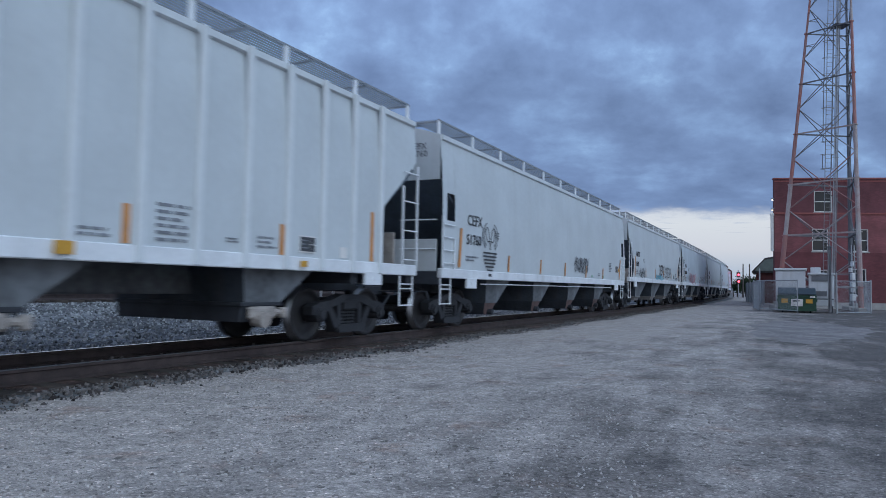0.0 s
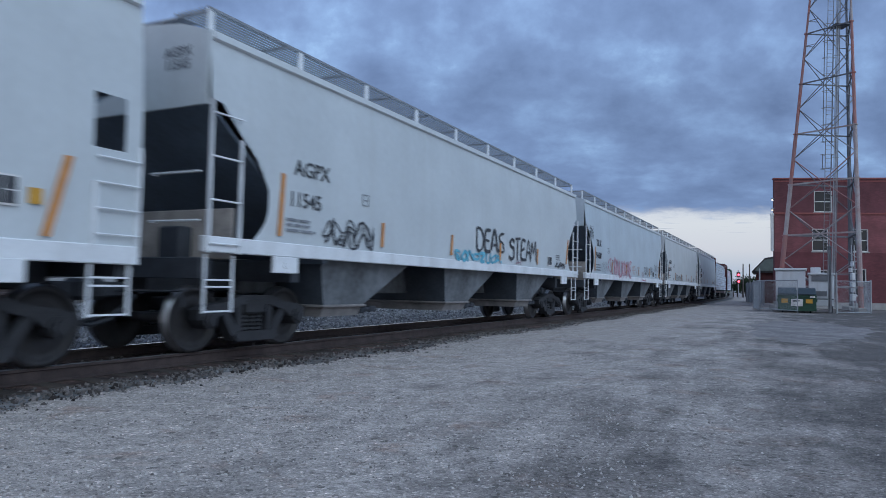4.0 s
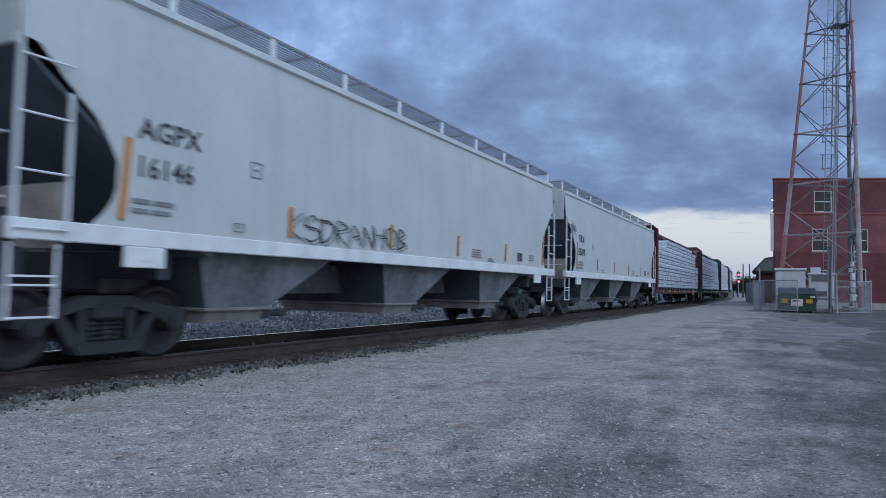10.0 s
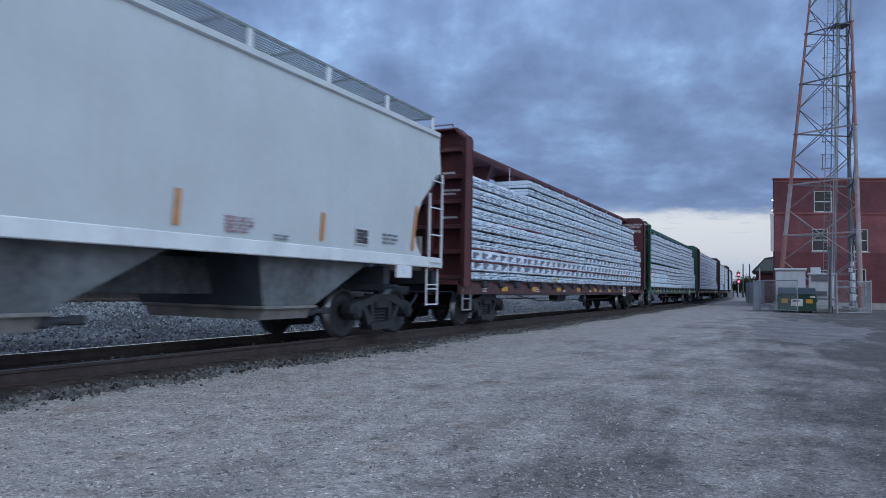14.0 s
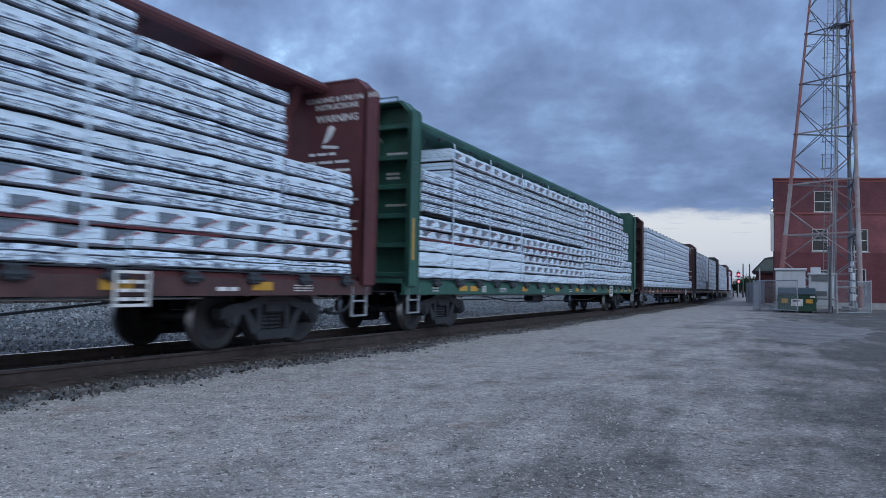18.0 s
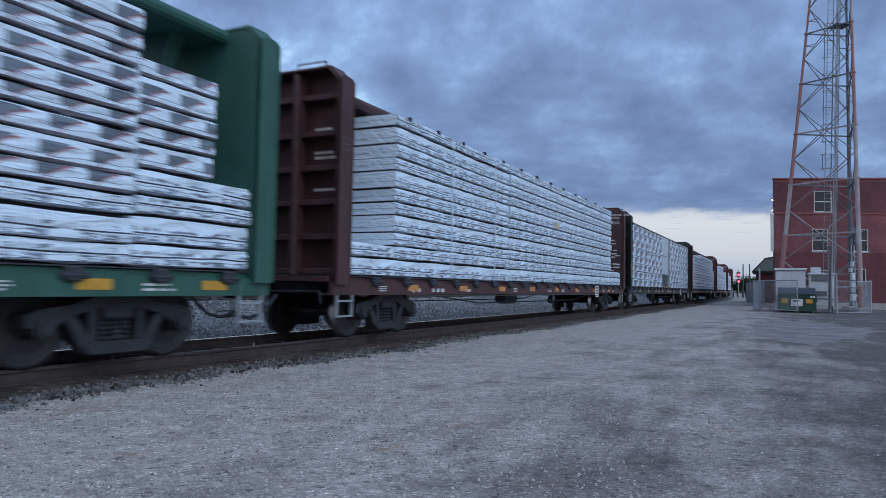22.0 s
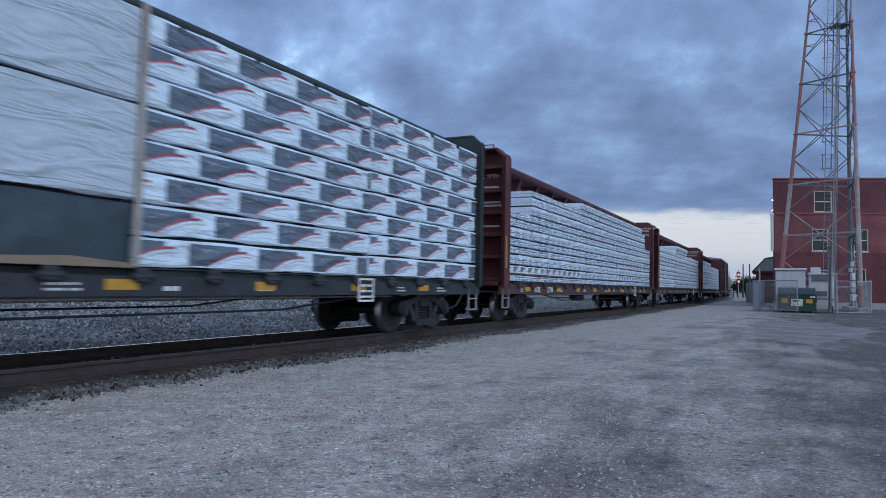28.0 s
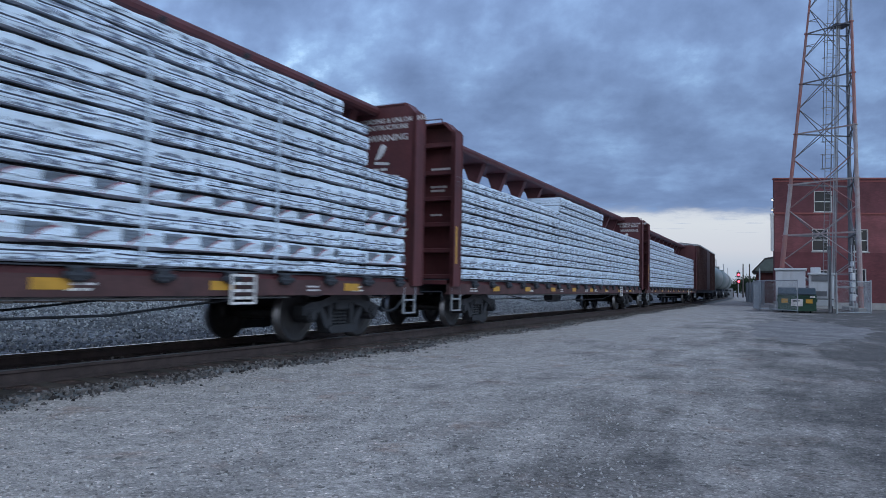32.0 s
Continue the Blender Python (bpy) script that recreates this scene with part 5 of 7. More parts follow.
graffiti(H3, "CDENUK", X(65.5), 1.98, 1.7, .36, BLACKP, .032, -1.616, 29, .16)
bars(H3, X(62.1), 1.62, .6, .26, 5, FADEDP, rough=.15, seed=30)
bars(H3, X(66.0), 1.68, .7, .22, 3, GREYP, seed=31)
scribble(H3, X(62.2), 1.42, 1.0, .10, PINKP, 2, .03, -1.618, seed=32)

H4, e = hopper_car(69.8, 17.2, "wide", CREAM, "cream curved-side covered hopper with black graffiti")
X = marks(H4, 69.8, 17.2)
letters(H4, "AGPX", X(71.23), 2.62, .225, BLACKP)
letters(H4, "16146", X(71.20), 2.18, .22, BLACKP)
bars(H4, X(71.18), 1.76, .75, .22, 2, GREYP, seed=33)
common_marks(H4, X, 71.0, (73.92, 76.86, 79.8, 82.72), 83.65)
reflector(H4, X(85.72), 1.67, .9, ORANGE, .09, .14)
box_outline(H4, X(73.1), 2.44, .22, .22)
box_outline(H4, X(72.8), 1.66, .2, .12)
graffiti(H4, "KSDRANHOB", X(73.9), 1.66, 3.6, .36, BLACKP, .03, -1.616, 34, .12, True)
bars(H4, X(80.65), 1.68, .55, .22, 4, FADEDP, rough=.15, seed=35)
bars(H4, X(81.6), 1.62, .4, .1, 2, GREYP, seed=36)
bars(H4, X(84.6), 1.75, .5, .2, 3, GREYP, seed=37)

H5, e = hopper_car(88.28, 17.35, "wide", WHITE, "clean white curved-side covered hopper car")
X = marks(H5, 88.28, 17.35)
letters(H5, "TILX", X(89.84), 2.64, .225, BLACKP)
letters(H5, "55219", X(89.79), 2.17, .22, BLACKP)
bars(H5, X(89.78), 1.70, .78, .30, 3, GREYP, seed=38)
common_marks(H5, X, 89.56, (92.5, 95.44, 98.35, 101.3), 102.32)
reflector(H5, X(104.26), 1.67, .9, ORANGE, .09, .16)
box_outline(H5, X(91.7), 2.44, .22, .22)
scribble(H5, X(88.85), 2.8, .62, .5, BLACKP, 3, .02, seed=39)
bars(H5, X(99.22), 1.66, .55, .24, 5, FADEDP, rough=.15, seed=40)
bars(H5, X(100.2), 1.62, .4, .1, 2, GREYP, seed=41)
bars(H5, X(103.2), 1.75, .6, .22, 3, GREYP, seed=42)
bars(H5, X(93.2), 1.64, .5, .12, 2, GREYP, seed=43)
# numbers high on the leading ends
for c, L, a, b in ((H1, 18.45, "CEFX", "51760"), (H2, 17.4, "AGPX", "11545"), (H3, 17.2, "TILX", "54688"), (H4, 17.2, "AGPX", "16146"), (H5, 17.35, "TILX", "55219")):
    for k, tx in enumerate((a, b)):
        letters(c, tx, -L / 2 + .014, 3.98 - k * .17, .12, GREYP, y=-.72, end=True)

CB = 22.9
F1, e = centerbeam_car(107.05, CB, REDCAR, "oxide-red centerbeam flat car loaded with white-wrapped lumber")
F2, e = centerbeam_car(131.2, CB, GREENCAR, "green centerbeam flat car loaded with white-wrapped lumber", (2.55, 3.16, 6.80, 9.95, 12.4, 14.85, 17.3, 19.8, 21.6))
F3, e = centerbeam_car(155.7, CB, BROWNCAR, "dark brown centerbeam flat car stacked full of wrapped lumber")
F4, e = centerbeam_car(179.8, CB, DKGREEN, "dark green centerbeam flat car with navy-printed lumber wrap")
F5, e = centerbeam_car(204.15, CB, REDCAR, "oxide-red centerbeam flat car loaded with wrapped lumber", (1.88, 4.92, 7.3, 9.75, 12.2, 14.65, 17.1, 20.2))
F6, e = centerbeam_car(228.5, CB, REDCAR, "red centerbeam flat car with lumber below the top chord")
F7, e = centerbeam_car(252.8, CB, REDCAR, "red centerbeam flat car with a low lumber load")
hb = CB / 2


def low_wedge(n):
    return lambda k: "wedge" if 0 < k < n else "marks"


load(F1, hb, [(.6, 4.0, 0, 10, low_wedge(3), .258), (4.7, 6.4, 0, 12, low_wedge(3), .258), (11.2, 6.4, 0, 12, low_wedge(4), .258), (17.7, 2.7, 0, 11, low_wedge(3), .258), (20.45, 1.75, 0, 7, low_wedge(3), .258)], 1)
load(F2, hb, [(.55, 6.5, 0, 3, "plain", .27), (.55, 6.5, 3.24, 2, "wedge", .25), (.75, 6.3, 6.06, 4, "marks", .228), (2.15, 4.9, 10.06, 2, "marks", .228), (2.15, 4.9, 10.22, 1, "wedge", .27), (7.1, 6.65, 0, 1, "plain", .27), (7.1, 6.65, 1.0385, 4, "wedge", .26), (7.1, 6.65, 6.06, 6, "marks", .228), (7.1, 6.65, 10.22, 1, "wedge", .27), (13.8, 6.7, 0, 3, "marks", .28), (13.8, 6.7, 3.36, 9, "wedge", .25), (20.55, 1.2, 4.5, 5, "wedge", .268), (20.55, 1.9, 0, 4, "marks", .30)], 2)
load(F3, hb, [(.45, 7.8, 0, 2, "marks", .295), (2.1, 6.15, 2, 9, "marks", .295), (8.35, 5.9, 0, 11, "marks", .295), (14.35, 6.2, 0, 11, "marks", .295), (20.6, 1.7, 0, 2, "marks", .295)], 3)
load(F4, hb, [(.55, 5.0, 0, 8, "swoosh", .39), (5.6, 4.6, 0, 8, "swoosh", .39), (10.26, 2.45, .6667, 2, "cover", 1.17), (10.26, 2.45, 0, 1, "dark", .78), (12.85, 5.0, 0, 8, "swoosh", .39), (17.9, 4.80, 0, 8, "swoosh", .395)], 4)
load(F5, hb, [(.5, 2.0, 0, 8, low_wedge(2), .258), (2.55, 5.5, 0, 11, low_wedge(2), .258), (8.1, 6.0, 0, 12, low_wedge(1), .258), (14.15, 5.9, 0, 12, lambda k: "wedge" if k in (1, 3) else "marks", .258), (20.1, .8, 0, 11, "marks", .258), (20.95, 1.4, 0, 8, lambda k: "wedge" if k in (1, 3, 4) else "marks", .258)], 5)
load(F6, hb, [(.7, 7.7, 0, 9, "marks", .265), (8.5, 6.0, 0, 11, "marks", .265), (14.6, 7.8, 0, 9, "marks", .265)], 6)
load(F7, hb, [(.7, 10.0, 0, 10, "marks", .265), (10.8, 11.2, 0, 9, "marks", .265)], 7)
bm = bmesh.new()
box(bm, -hb + 12.41, -hb + 12.76, -1.385, -1.379, 2.94, 3.14)
part("pinned_note", bm, material("pale_yellow_paper", (.62, .55, .30), .8), F3, "pale yellow paper tag")
straps(F3, hb, [2.6, 3.9, 5.2, 6.5, 7.8, 9.2, 10.6, 12.0, 13.4, 14.9, 16.3, 17.8, 19.2], 4.39)
straps(F4, hb, [1.2, 2.6, 4.0, 5.3, 6.8, 8.2, 13.4, 14.8, 16.2, 17.5, 18.9, 20.3, 21.6], 4.26)
straps(F5, hb, [8.6, 10.0, 11.5, 13.0, 14.7, 16.2, 17.7, 19.2], 4.24)
straps(F1, hb, [5.2, 6.8, 8.4, 10.0, 11.8, 13.4, 15.0, 16.6], 4.24)
straps(F2, hb, [1.5, 3.2, 5.0, 6.7, 8.6, 10.4, 12.2, 14.2, 16.0, 17.8, 19.6], 4.24)

# red wrap showing between the layers
for c, rows in ((F1, ((.6, 9.8, 3), (.6, 12.0, 2), (13.2, 6.0, 2), (9.6, 2.6, 8), (3.0, 3.0, 6))), (F2, ((7.1, 4.2, 3.5), (.6, 3.0, 2.7), (13.9, 2.2, 6.13), (13.85, .9, 7.8))), (F3, ((19.2, 1.3, 5),)), (F5, ((.6, 4.0, 1), (9, 3.2, 7)))):
    h, n = {F1: (.258, 1), F2: (.30, 2), F3: (.295, 3), F5: (.258, 5)}[c]
    for x, l, k in rows:
        bm = bmesh.new()
        box(bm, -hb + x, -hb + x + l, -1.345, -1.25, 1.16 + uneven(k * h, n) - .030, 1.16 + uneven(k * h, n) - .002)
        part("red_wrap_edge", bm, REDWRAP, c)
for c, x in ((F4, 12.74),):
    bm = bmesh.new()
    box(bm, -hb + x, -hb + x + .09, -1.42, -1.36, 1.14, 4.30, .01)
    part("wooden_stake", bm, material("weathered_stake", (.40, .36, .34), .85, var=.4, streak=.5, grime=(.2, .08, .07)), c)
    bm = bmesh.new()
    prism(bm, [(-hb + 10.2, 1.13), (-hb + 10.2, 1.17), (-hb + 11.9, 1.24), (-hb + 12.7, 1.18), (-hb + 12.7, 1.13)], -1.46, -.4)
    part("loose_plywood", bm, material("plywood", (.25, .18, .13), .8, var=.3), c)


def bulkhead_signs(c):
    """Stencilled loading instructions on the wall that faces the load."""
    x = hb - .388
    letters(c, "LOADING & UNLOADING", x, 4.36, .085, WHITEP, y=-.12, name="instruction_text", end=True)
    letters(c, "INSTRUCTIONS", x, 4.22, .085, WHITEP, y=-.32, name="instruction_text", end=True)
    letters(c, "WARNING", x, 3.98, .12, WHITEP, y=-.35, name="instruction_text", end=True)
    bm = bmesh.new()
    prism_x(bm, [(-.62, 3.62), (-.50, 3.58), (-.62, 3.88), (-.70, 3.92), (-.78, 3.86), (-.70, 3.70)], x - .003, x)
    prism_x(bm, [(-.50, 3.56), (-.86, 3.52), (-.84, 3.47), (-.48, 3.50)], x - .003, x)
    part("falling_load_symbol", bm, WHITEP, c, "white falling-load symbol")
    rng = random.Random(4)
    for i in range(11):
        z = 3.36 - i * .155
        y = -.15 - rng.uniform(0, .2)
        for k in range(3):
            w = rng.uniform(.12, .34)
            bm = bmesh.new()
            prism_x(bm, [(y, z), (y - w, z), (y - w, z + .05), (y, z + .05)], x - .003, x)
            part("instruction_line", bm, WHITEP, c)
            y -= w + .05
    bm = bmesh.new()
    for z, y in ((3.05, -.9), (2.9, -.2), (2.5, -1.1), (2.1, -1.1)):
        prism_x(bm, [(y, z), (y - .22, z), (y - .22, z + .045), (y, z + .045)], x - .004, x)
    part("tie_bar_marks", bm, WHITEP, c)


for c in (F1, F3, F5, F6):
    bulkhead_signs(c)


def bulkhead_marks(c, number, seed):
    """Small stencils on the outside of the leading wall and its flange."""
    x = -hb + .335
    if number:
        letters(c, number, x, 3.98, .095, WHITEP, y=-.42, name="car_number", end=True)
    rng = random.Random(seed)
    for z0, n in ((3.70, 2), (3.28, 2), (2.62, 1)):
        for i in range(n):
            y = -.70
            w = rng.uniform(.3, .55)
            bm = bmesh.new()
            prism_x(bm, [(y, z0 - i * .09), (y - w, z0 - i * .09), (y - w, z0 - i * .09 + .05), (y, z0 - i * .09 + .05)], x - .003, x)
            part("stencil_line", bm, GREYP if c is F4 else WHITEP, c)
    box_outline(c, -hb + .1, 3.28, .2, .22, -1.468)
    if c not in (F1, F3):
        reflector(c, -hb + .12, 1.5, .85, YELLOW, .09, 0, -1.468)


def frame_plate(bm, x, w, z, h):
    """A dark board's pale raised rim, mitred into one ring."""
    o = [(x, z), (x + w, z), (x + w, z + h), (x, z + h)]
    i = [(x + .035, z + .035), (x + w - .035, z + .035), (x + w - .035, z + h - .035), (x + .035, z + h - .035)]
    rings = [[bm.verts.new((px, y, pz)) for px, pz in q] for q, y in ((o, -1.46), (o, -1.48), (i, -1.48), (i, -1.46))]
    for a, b in zip(rings, rings[1:] + rings[:1]):
        for k in range(4):
            bm.faces.new((a[k], a[(k + 1) % 4], b[(k + 1) % 4], b[k]))


letters(F5, "AOK", -hb + 2.70, .845, .15, WHITEP, y=-1.408, name="car_number", space=1.05)
letters(F5, "27706", -hb + 3.92, .845, .15, WHITEP, y=-1.408, name="car_number", space=1.0)
letters(F2, "BR", -hb + 3.87, .845, .15, WHITEP, y=-1.408, name="car_number", space=1.05)
for k in range(4):
    bars(F2, -hb + 5.02 + k * .16, .85, .13, .16, 1, GREYP, -1.406, .05, seed=120 + k)
bm = bmesh.new()
rod(bm, (-hb + 7.46, -1.372, 1.265), (-hb + 7.46, -1.384, 1.265), .085, 18)
part("round_sticker", bm, material("lemon_sticker", (.62, .60, .04), .5), F1, "round yellow-green sticker")
# pale plastic ties hold the packs together
TIE = material("pale_plastic_tie", (0.60, 0.69, 0.79), .35, var=.15)
for c, top, xs in ((F1, 4.0, (3.1, 8.2, 10.1, 14.56, 17.05)), (F2, 4.0, (2.2, 4.39, 6.76, 9.18, 11.45, 15.6, 18.2)), (F3, 4.2, (4.6, 7.2, 10.4, 12.6, 16.2, 18.6)), (F5, 3.7, (4.1, 9.9, 12.3, 16.0, 18.4))):
    for x in xs:
        bm = bmesh.new()
        prof = [(-1.36, 1.14)]
        z = 1.16
        while z < top:
            # it dips into each joint between the packs
            prof += [(-1.377, z + .03), (-1.377, z + .22)]
            z += .258
        prof += [(-1.36, z + .01)]
        prism_x(bm, prof + [(y + .006, zz) for y, zz in prof[::-1]], -hb + x, -hb + x + .045)
        part("plastic_tie", bm, TIE, c)
bulkhead_marks(F1, "", 1)
bulkhead_marks(F2, "BR", 2)
bulkhead_marks(F3, "", 3)
bulkhead_marks(F4, "", 4)
bulkhead_marks(F5, "AOK 27706", 5)
bulkhead_marks(F6, "", 6)
bulkhead_marks(F7, "", 7)
for n, c in enumerate((F1, F2, F3, F4, F5, F6, F7)):
    rng = random.Random(50 + n)
    for x in (1.3, 5.2, 8.4, 11.5, 13.1, 15.0, 19.0, 20.6):
        bars(c, -hb + x + rng.uniform(-.2, .2), .865, rng.uniform(.3, .5), .12, rng.choice((1, 2, 2, 3)), WHITEP, -1.404, .3, seed=n * 20 + int(x))
    bm = bmesh.new()
    frame_plate(bm, -hb + 17.4, .50, .68, .42)
    p = part("placard_frame", bm, WHITEP, c, "white placard frame")
    for r in range(3):
        for a in (.07, .27):
            bm = bmesh.new()
            box(bm, -hb + 17.4 + a, -hb + 17.4 + a + .16, -1.478, -1.470, .75 + r * .10, .79 + r * .10)
            part("placard_line", bm, WHITEP, p)


# large faded reporting marks on the sill, too worn to read
for k, (a, w) in enumerate(((2.77, .13), (2.99, .15), (3.62, .16), (3.86, .14), (4.08, .15))):
    bars(F3, -hb + a, .85, w, .17, 1, WHITEP, -1.404, .05, seed=90 + k)

# ---- boxcar and tank cars at the rear ----
BOXRED = material("boxcar_dark_brown", (0.075, 0.030, 0.026), .65, var=.35, streak=.3, grime=(.04, .03, .03))
TANKM = material("tank_grey_green", (0.17, 0.20, 0.20), .45, var=.2, streak=.4, grime=(.07, .07, .06))


def boxcar(u0, L):
    half = L / 2
    car = thing("boxcar", "dark brown high boxcar near the end of the train", "boxcar", "cars of the freight train")
    CARS.append((car, u0 + half, half - 2))
    bm = bmesh.new()
    box(bm, -half, half, -1.50, 1.50, 1.05, 4.85, .02)
    part("body", bm, BOXRED, car)
    bm = bmesh.new()
    prism_x(bm, [(-1.54, 4.82), (-1.54, 4.92), (0, 5.12), (1.54, 4.92), (1.54, 4.82)], -half - .03, half + .03)
    part("roof", bm, GALV, car)
    x = -half + .5
    while x < half - .3:
        if abs(x) > 1.7:
            for s in (-1, 1):
                put("side_post", cached("boxpost", lambda bm: box(bm, -.05, .05, -.04, .04, 1.1, 4.8), BOXRED), car, pose(x, s * 1.53, 0))
        x += .95
    for s in (-1, 1):
        put("plug_door", cached("plugdoor", lambda bm: box(bm, -1.5, 1.5, -.05, .05, 1.15, 4.7, .03), BOXRED), car, pose(0, s * 1.54, 0))
    bm = bmesh.new()
    box(bm, -half, half, -1.4, 1.4, .82, 1.05)
    part("underframe", bm, UNDER, car)
    for s in (-1, 1):
        truck(car, s * (half - 2.0))
    ends(car, half)


def tank_car(u0, L):
    half = L / 2
    car = thing("tank_car", "grey tank car at the end of the train", "tank car", "cars of the freight train")
    CARS.append((car, u0 + half, half - 1.8))

    def shell(bm):
        n, rings = 28, []
        for x, r in ((-half + .3, .3), (-half + .38, .8), (-half + .6, 1.2), (-half + .95, 1.45), (half - .95, 1.45), (half - .6, 1.2), (half - .38, .8), (half - .3, .3)):
            rings.append([bm.verts.new((x, r * math.cos(6.2832 * i / n), 2.62 + r * math.sin(6.2832 * i / n))) for i in range(n)])
        for a, b in zip(rings, rings[1:]):
            for i in range(n):
                bm.faces.new((a[i], a[(i + 1) % n], b[(i + 1) % n], b[i]))
        bm.faces.new(rings[0])
        bm.faces.new(rings[-1][::-1])
    put("tank_shell", cached(("tank_shell", L), shell, TANKM, True), car)
    bm = bmesh.new()
    rod(bm, (0, 0, 4.0), (0, 0, 4.45), .45, 16)
    part("manway", bm, TANKM, car)
    bm = bmesh.new()
    for s in (-1, 1):
        rod(bm, (-1.2, s * 1.0, 4.75), (1.2, s * 1.0, 4.75), .02, 5)
        for x in (-1.2, 0, 1.2):
            rod(bm, (x, s * 1.0, 3.7), (x, s * 1.0, 4.75), .02, 5)
    part("safety_railing", bm, GALV, car)
    bm = bmesh.new()
    for s in (-1, 1):
        box(bm, s * (half - 1.1) - 1.1, s * (half - 1.1) + 1.1, -1.4, 1.4, .95, 1.25, .02)
    box(bm, -half + 2, half - 2, -.2, .2, .9, 1.15)
    part("stub_sill", bm, UNDER, car)
    for s in (-1, 1):
        truck(car, s * (half - 1.8))
    ends(car, half)


boxcar(277.2, 16.2)
tank_car(294.7, 16.0)
tank_car(312.0, 16.0)
tank_car(329.3, 16.0)
# ---- crushed rock ----
def stones(name, spots, lo, hi, mat, label, seed):
    """Loose rock: jittered blocks at the spots (x, y, z), joined as stuff."""
    rng = np.random.default_rng(seed)
    P = np.array(spots)
    n = len(P)
    base = np.array([(-1, -1, -1), (1, -1, -1), (1, 1, -1), (-1, 1, -1), (-1, -1, 1), (1, -1, 1), (1, 1, 1), (-1, 1, 1)], float)
    V = base[None] * (1 + rng.uniform(-.55, .25, (n, 8, 3)))
    V[:, 4:, :2] *= rng.uniform(.35, .9, (n, 1, 1))
    size = lo + (hi - lo) * rng.random((n, 1, 1)) ** 2.2
    V = V * size * rng.uniform(.6, 1.15, (n, 1, 3)) * .5
    a, b = rng.uniform(0, 6.283, n), rng.uniform(-.7, .7, n)
    ca, sa, cb, sb = np.cos(a)[:, None], np.sin(a)[:, None], np.cos(b)[:, None], np.sin(b)[:, None]
    x, y, z = V[..., 0], V[..., 1], V[..., 2]
    x, z = x * cb - z * sb, x * sb + z * cb
    x, y = x * ca - y * sa, x * sa + y * ca
    V = np.stack([x, y, z], -1) + P[:, None]
    quads = np.array([(3, 2, 1, 0), (4, 5, 6, 7), (0, 1, 5, 4), (1, 2, 6, 5), (2, 3, 7, 6), (3, 0, 4, 7)])
    F = (quads[None] + 8 * np.arange(n)[:, None, None]).reshape(-1, 4)
    me = bpy.data.meshes.new(name)
    me.from_pydata(V.reshape(-1, 3).tolist(), [], F.tolist())
    me.materials.append(mat)
    return tagged(put(name, me), label, "stones", kind="stuff")


def island_material(name, c0, c1, rough=0.9):
    """Rock whose pieces differ in tone."""
    m = bpy.data.materials.new(name)
    m.use_nodes = True
    N, L = m.node_tree.nodes, m.node_tree.links
    b = N["Principled BSDF"]
    b.inputs["Roughness"].default_value = rough
    b.inputs["Specular IOR Level"].default_value = 0.3
    g = N.new("ShaderNodeNewGeometry")
    r = N.new("ShaderNodeValToRGB")
    r.color_ramp.elements[0].color, r.color_ramp.elements[1].color = (*c0, 1), (*c1, 1)
    L.new(g.outputs["Random Per Island"], r.inputs[0])
    n = N.new("ShaderNodeTexNoise")
    n.inputs["Scale"].default_value, n.inputs["Detail"].default_value = 50, 4
    co = N.new("ShaderNodeTexCoord")
    L.new(co.outputs["Object"], n.inputs["Vector"])
    mr = N.new("ShaderNodeMapRange")
    mr.inputs[3].default_value, mr.inputs[4].default_value = 0.7, 1.3
    L.new(n.outputs[0], mr.inputs[0])
    v = N.new("ShaderNodeVectorMath")
    v.operation = "SCALE"
    L.new(r.outputs[0], v.inputs[0])
    L.new(mr.outputs[0], v.inputs["Scale"])
    L.new(v.outputs[0], b.inputs["Base Color"])
    return m


ROCK_DARK = island_material("oily_rock", (0.020, 0.016, 0.015), (0.20, 0.178, 0.168))
ROCK_GREY = island_material("grey_rock", (0.055, 0.057, 0.058), (0.48, 0.49, 0.48))
ROCK_LOT = island_material("lot_pebble", (0.13, 0.115, 0.107), (0.56, 0.52, 0.49))


def bank_z(w):
    """Height of the rock bed at w."""
    for (w0, z0), (w1, z1) in zip(BED, BED[1:]):
        if w1 <= w <= w0:
            return z0 + (z1 - z0) * (w - w0) / (w1 - w0)
    return 0.0


rng = random.Random(11)
spots = []
for i in range(17000):
    u = -6 + 70 * rng.random() ** 1.7
    edge = 1.58 + ragged(u)
    w = rng.gauss(edge, 0.17) if i % 6 else rng.uniform(0.86, edge)
    if w > 0.84 and (w > 1.15 or math.sin(u * 3.1) + math.sin(u * 1.3 + 2) > 0.2):
        p = track_point(u, w)
        spots.append((p.x, p.y, max(0.0, bank_z(w)) + 0.004))
stones("shoulder_rock", spots, .014, .060, ROCK_DARK, "dark oily ballast rock along the rail", 1)
spots = []
for i in range(42000):
    u = -8 + 64 * rng.random() ** 1.4
    w = -0.95 - 8.6 * rng.random()
    p = track_point(u, w)
    spots.append((p.x, p.y, bank_z(w) + 0.008))
stones("ballast_rock", spots, .028, .085, ROCK_GREY, "grey ballast rock on the bank behind the rails", 2)
spots = []
for i in range(2600):
    u = -4 + 45 * rng.random() ** 1.4
    w = rng.uniform(-.62, .62)
    p = track_point(u, w)
    spots.append((p.x, p.y, .045))
stones("crib_rock", spots, .04, .08, ROCK_DARK, "dark ballast rock between the ties", 3)
spots = []
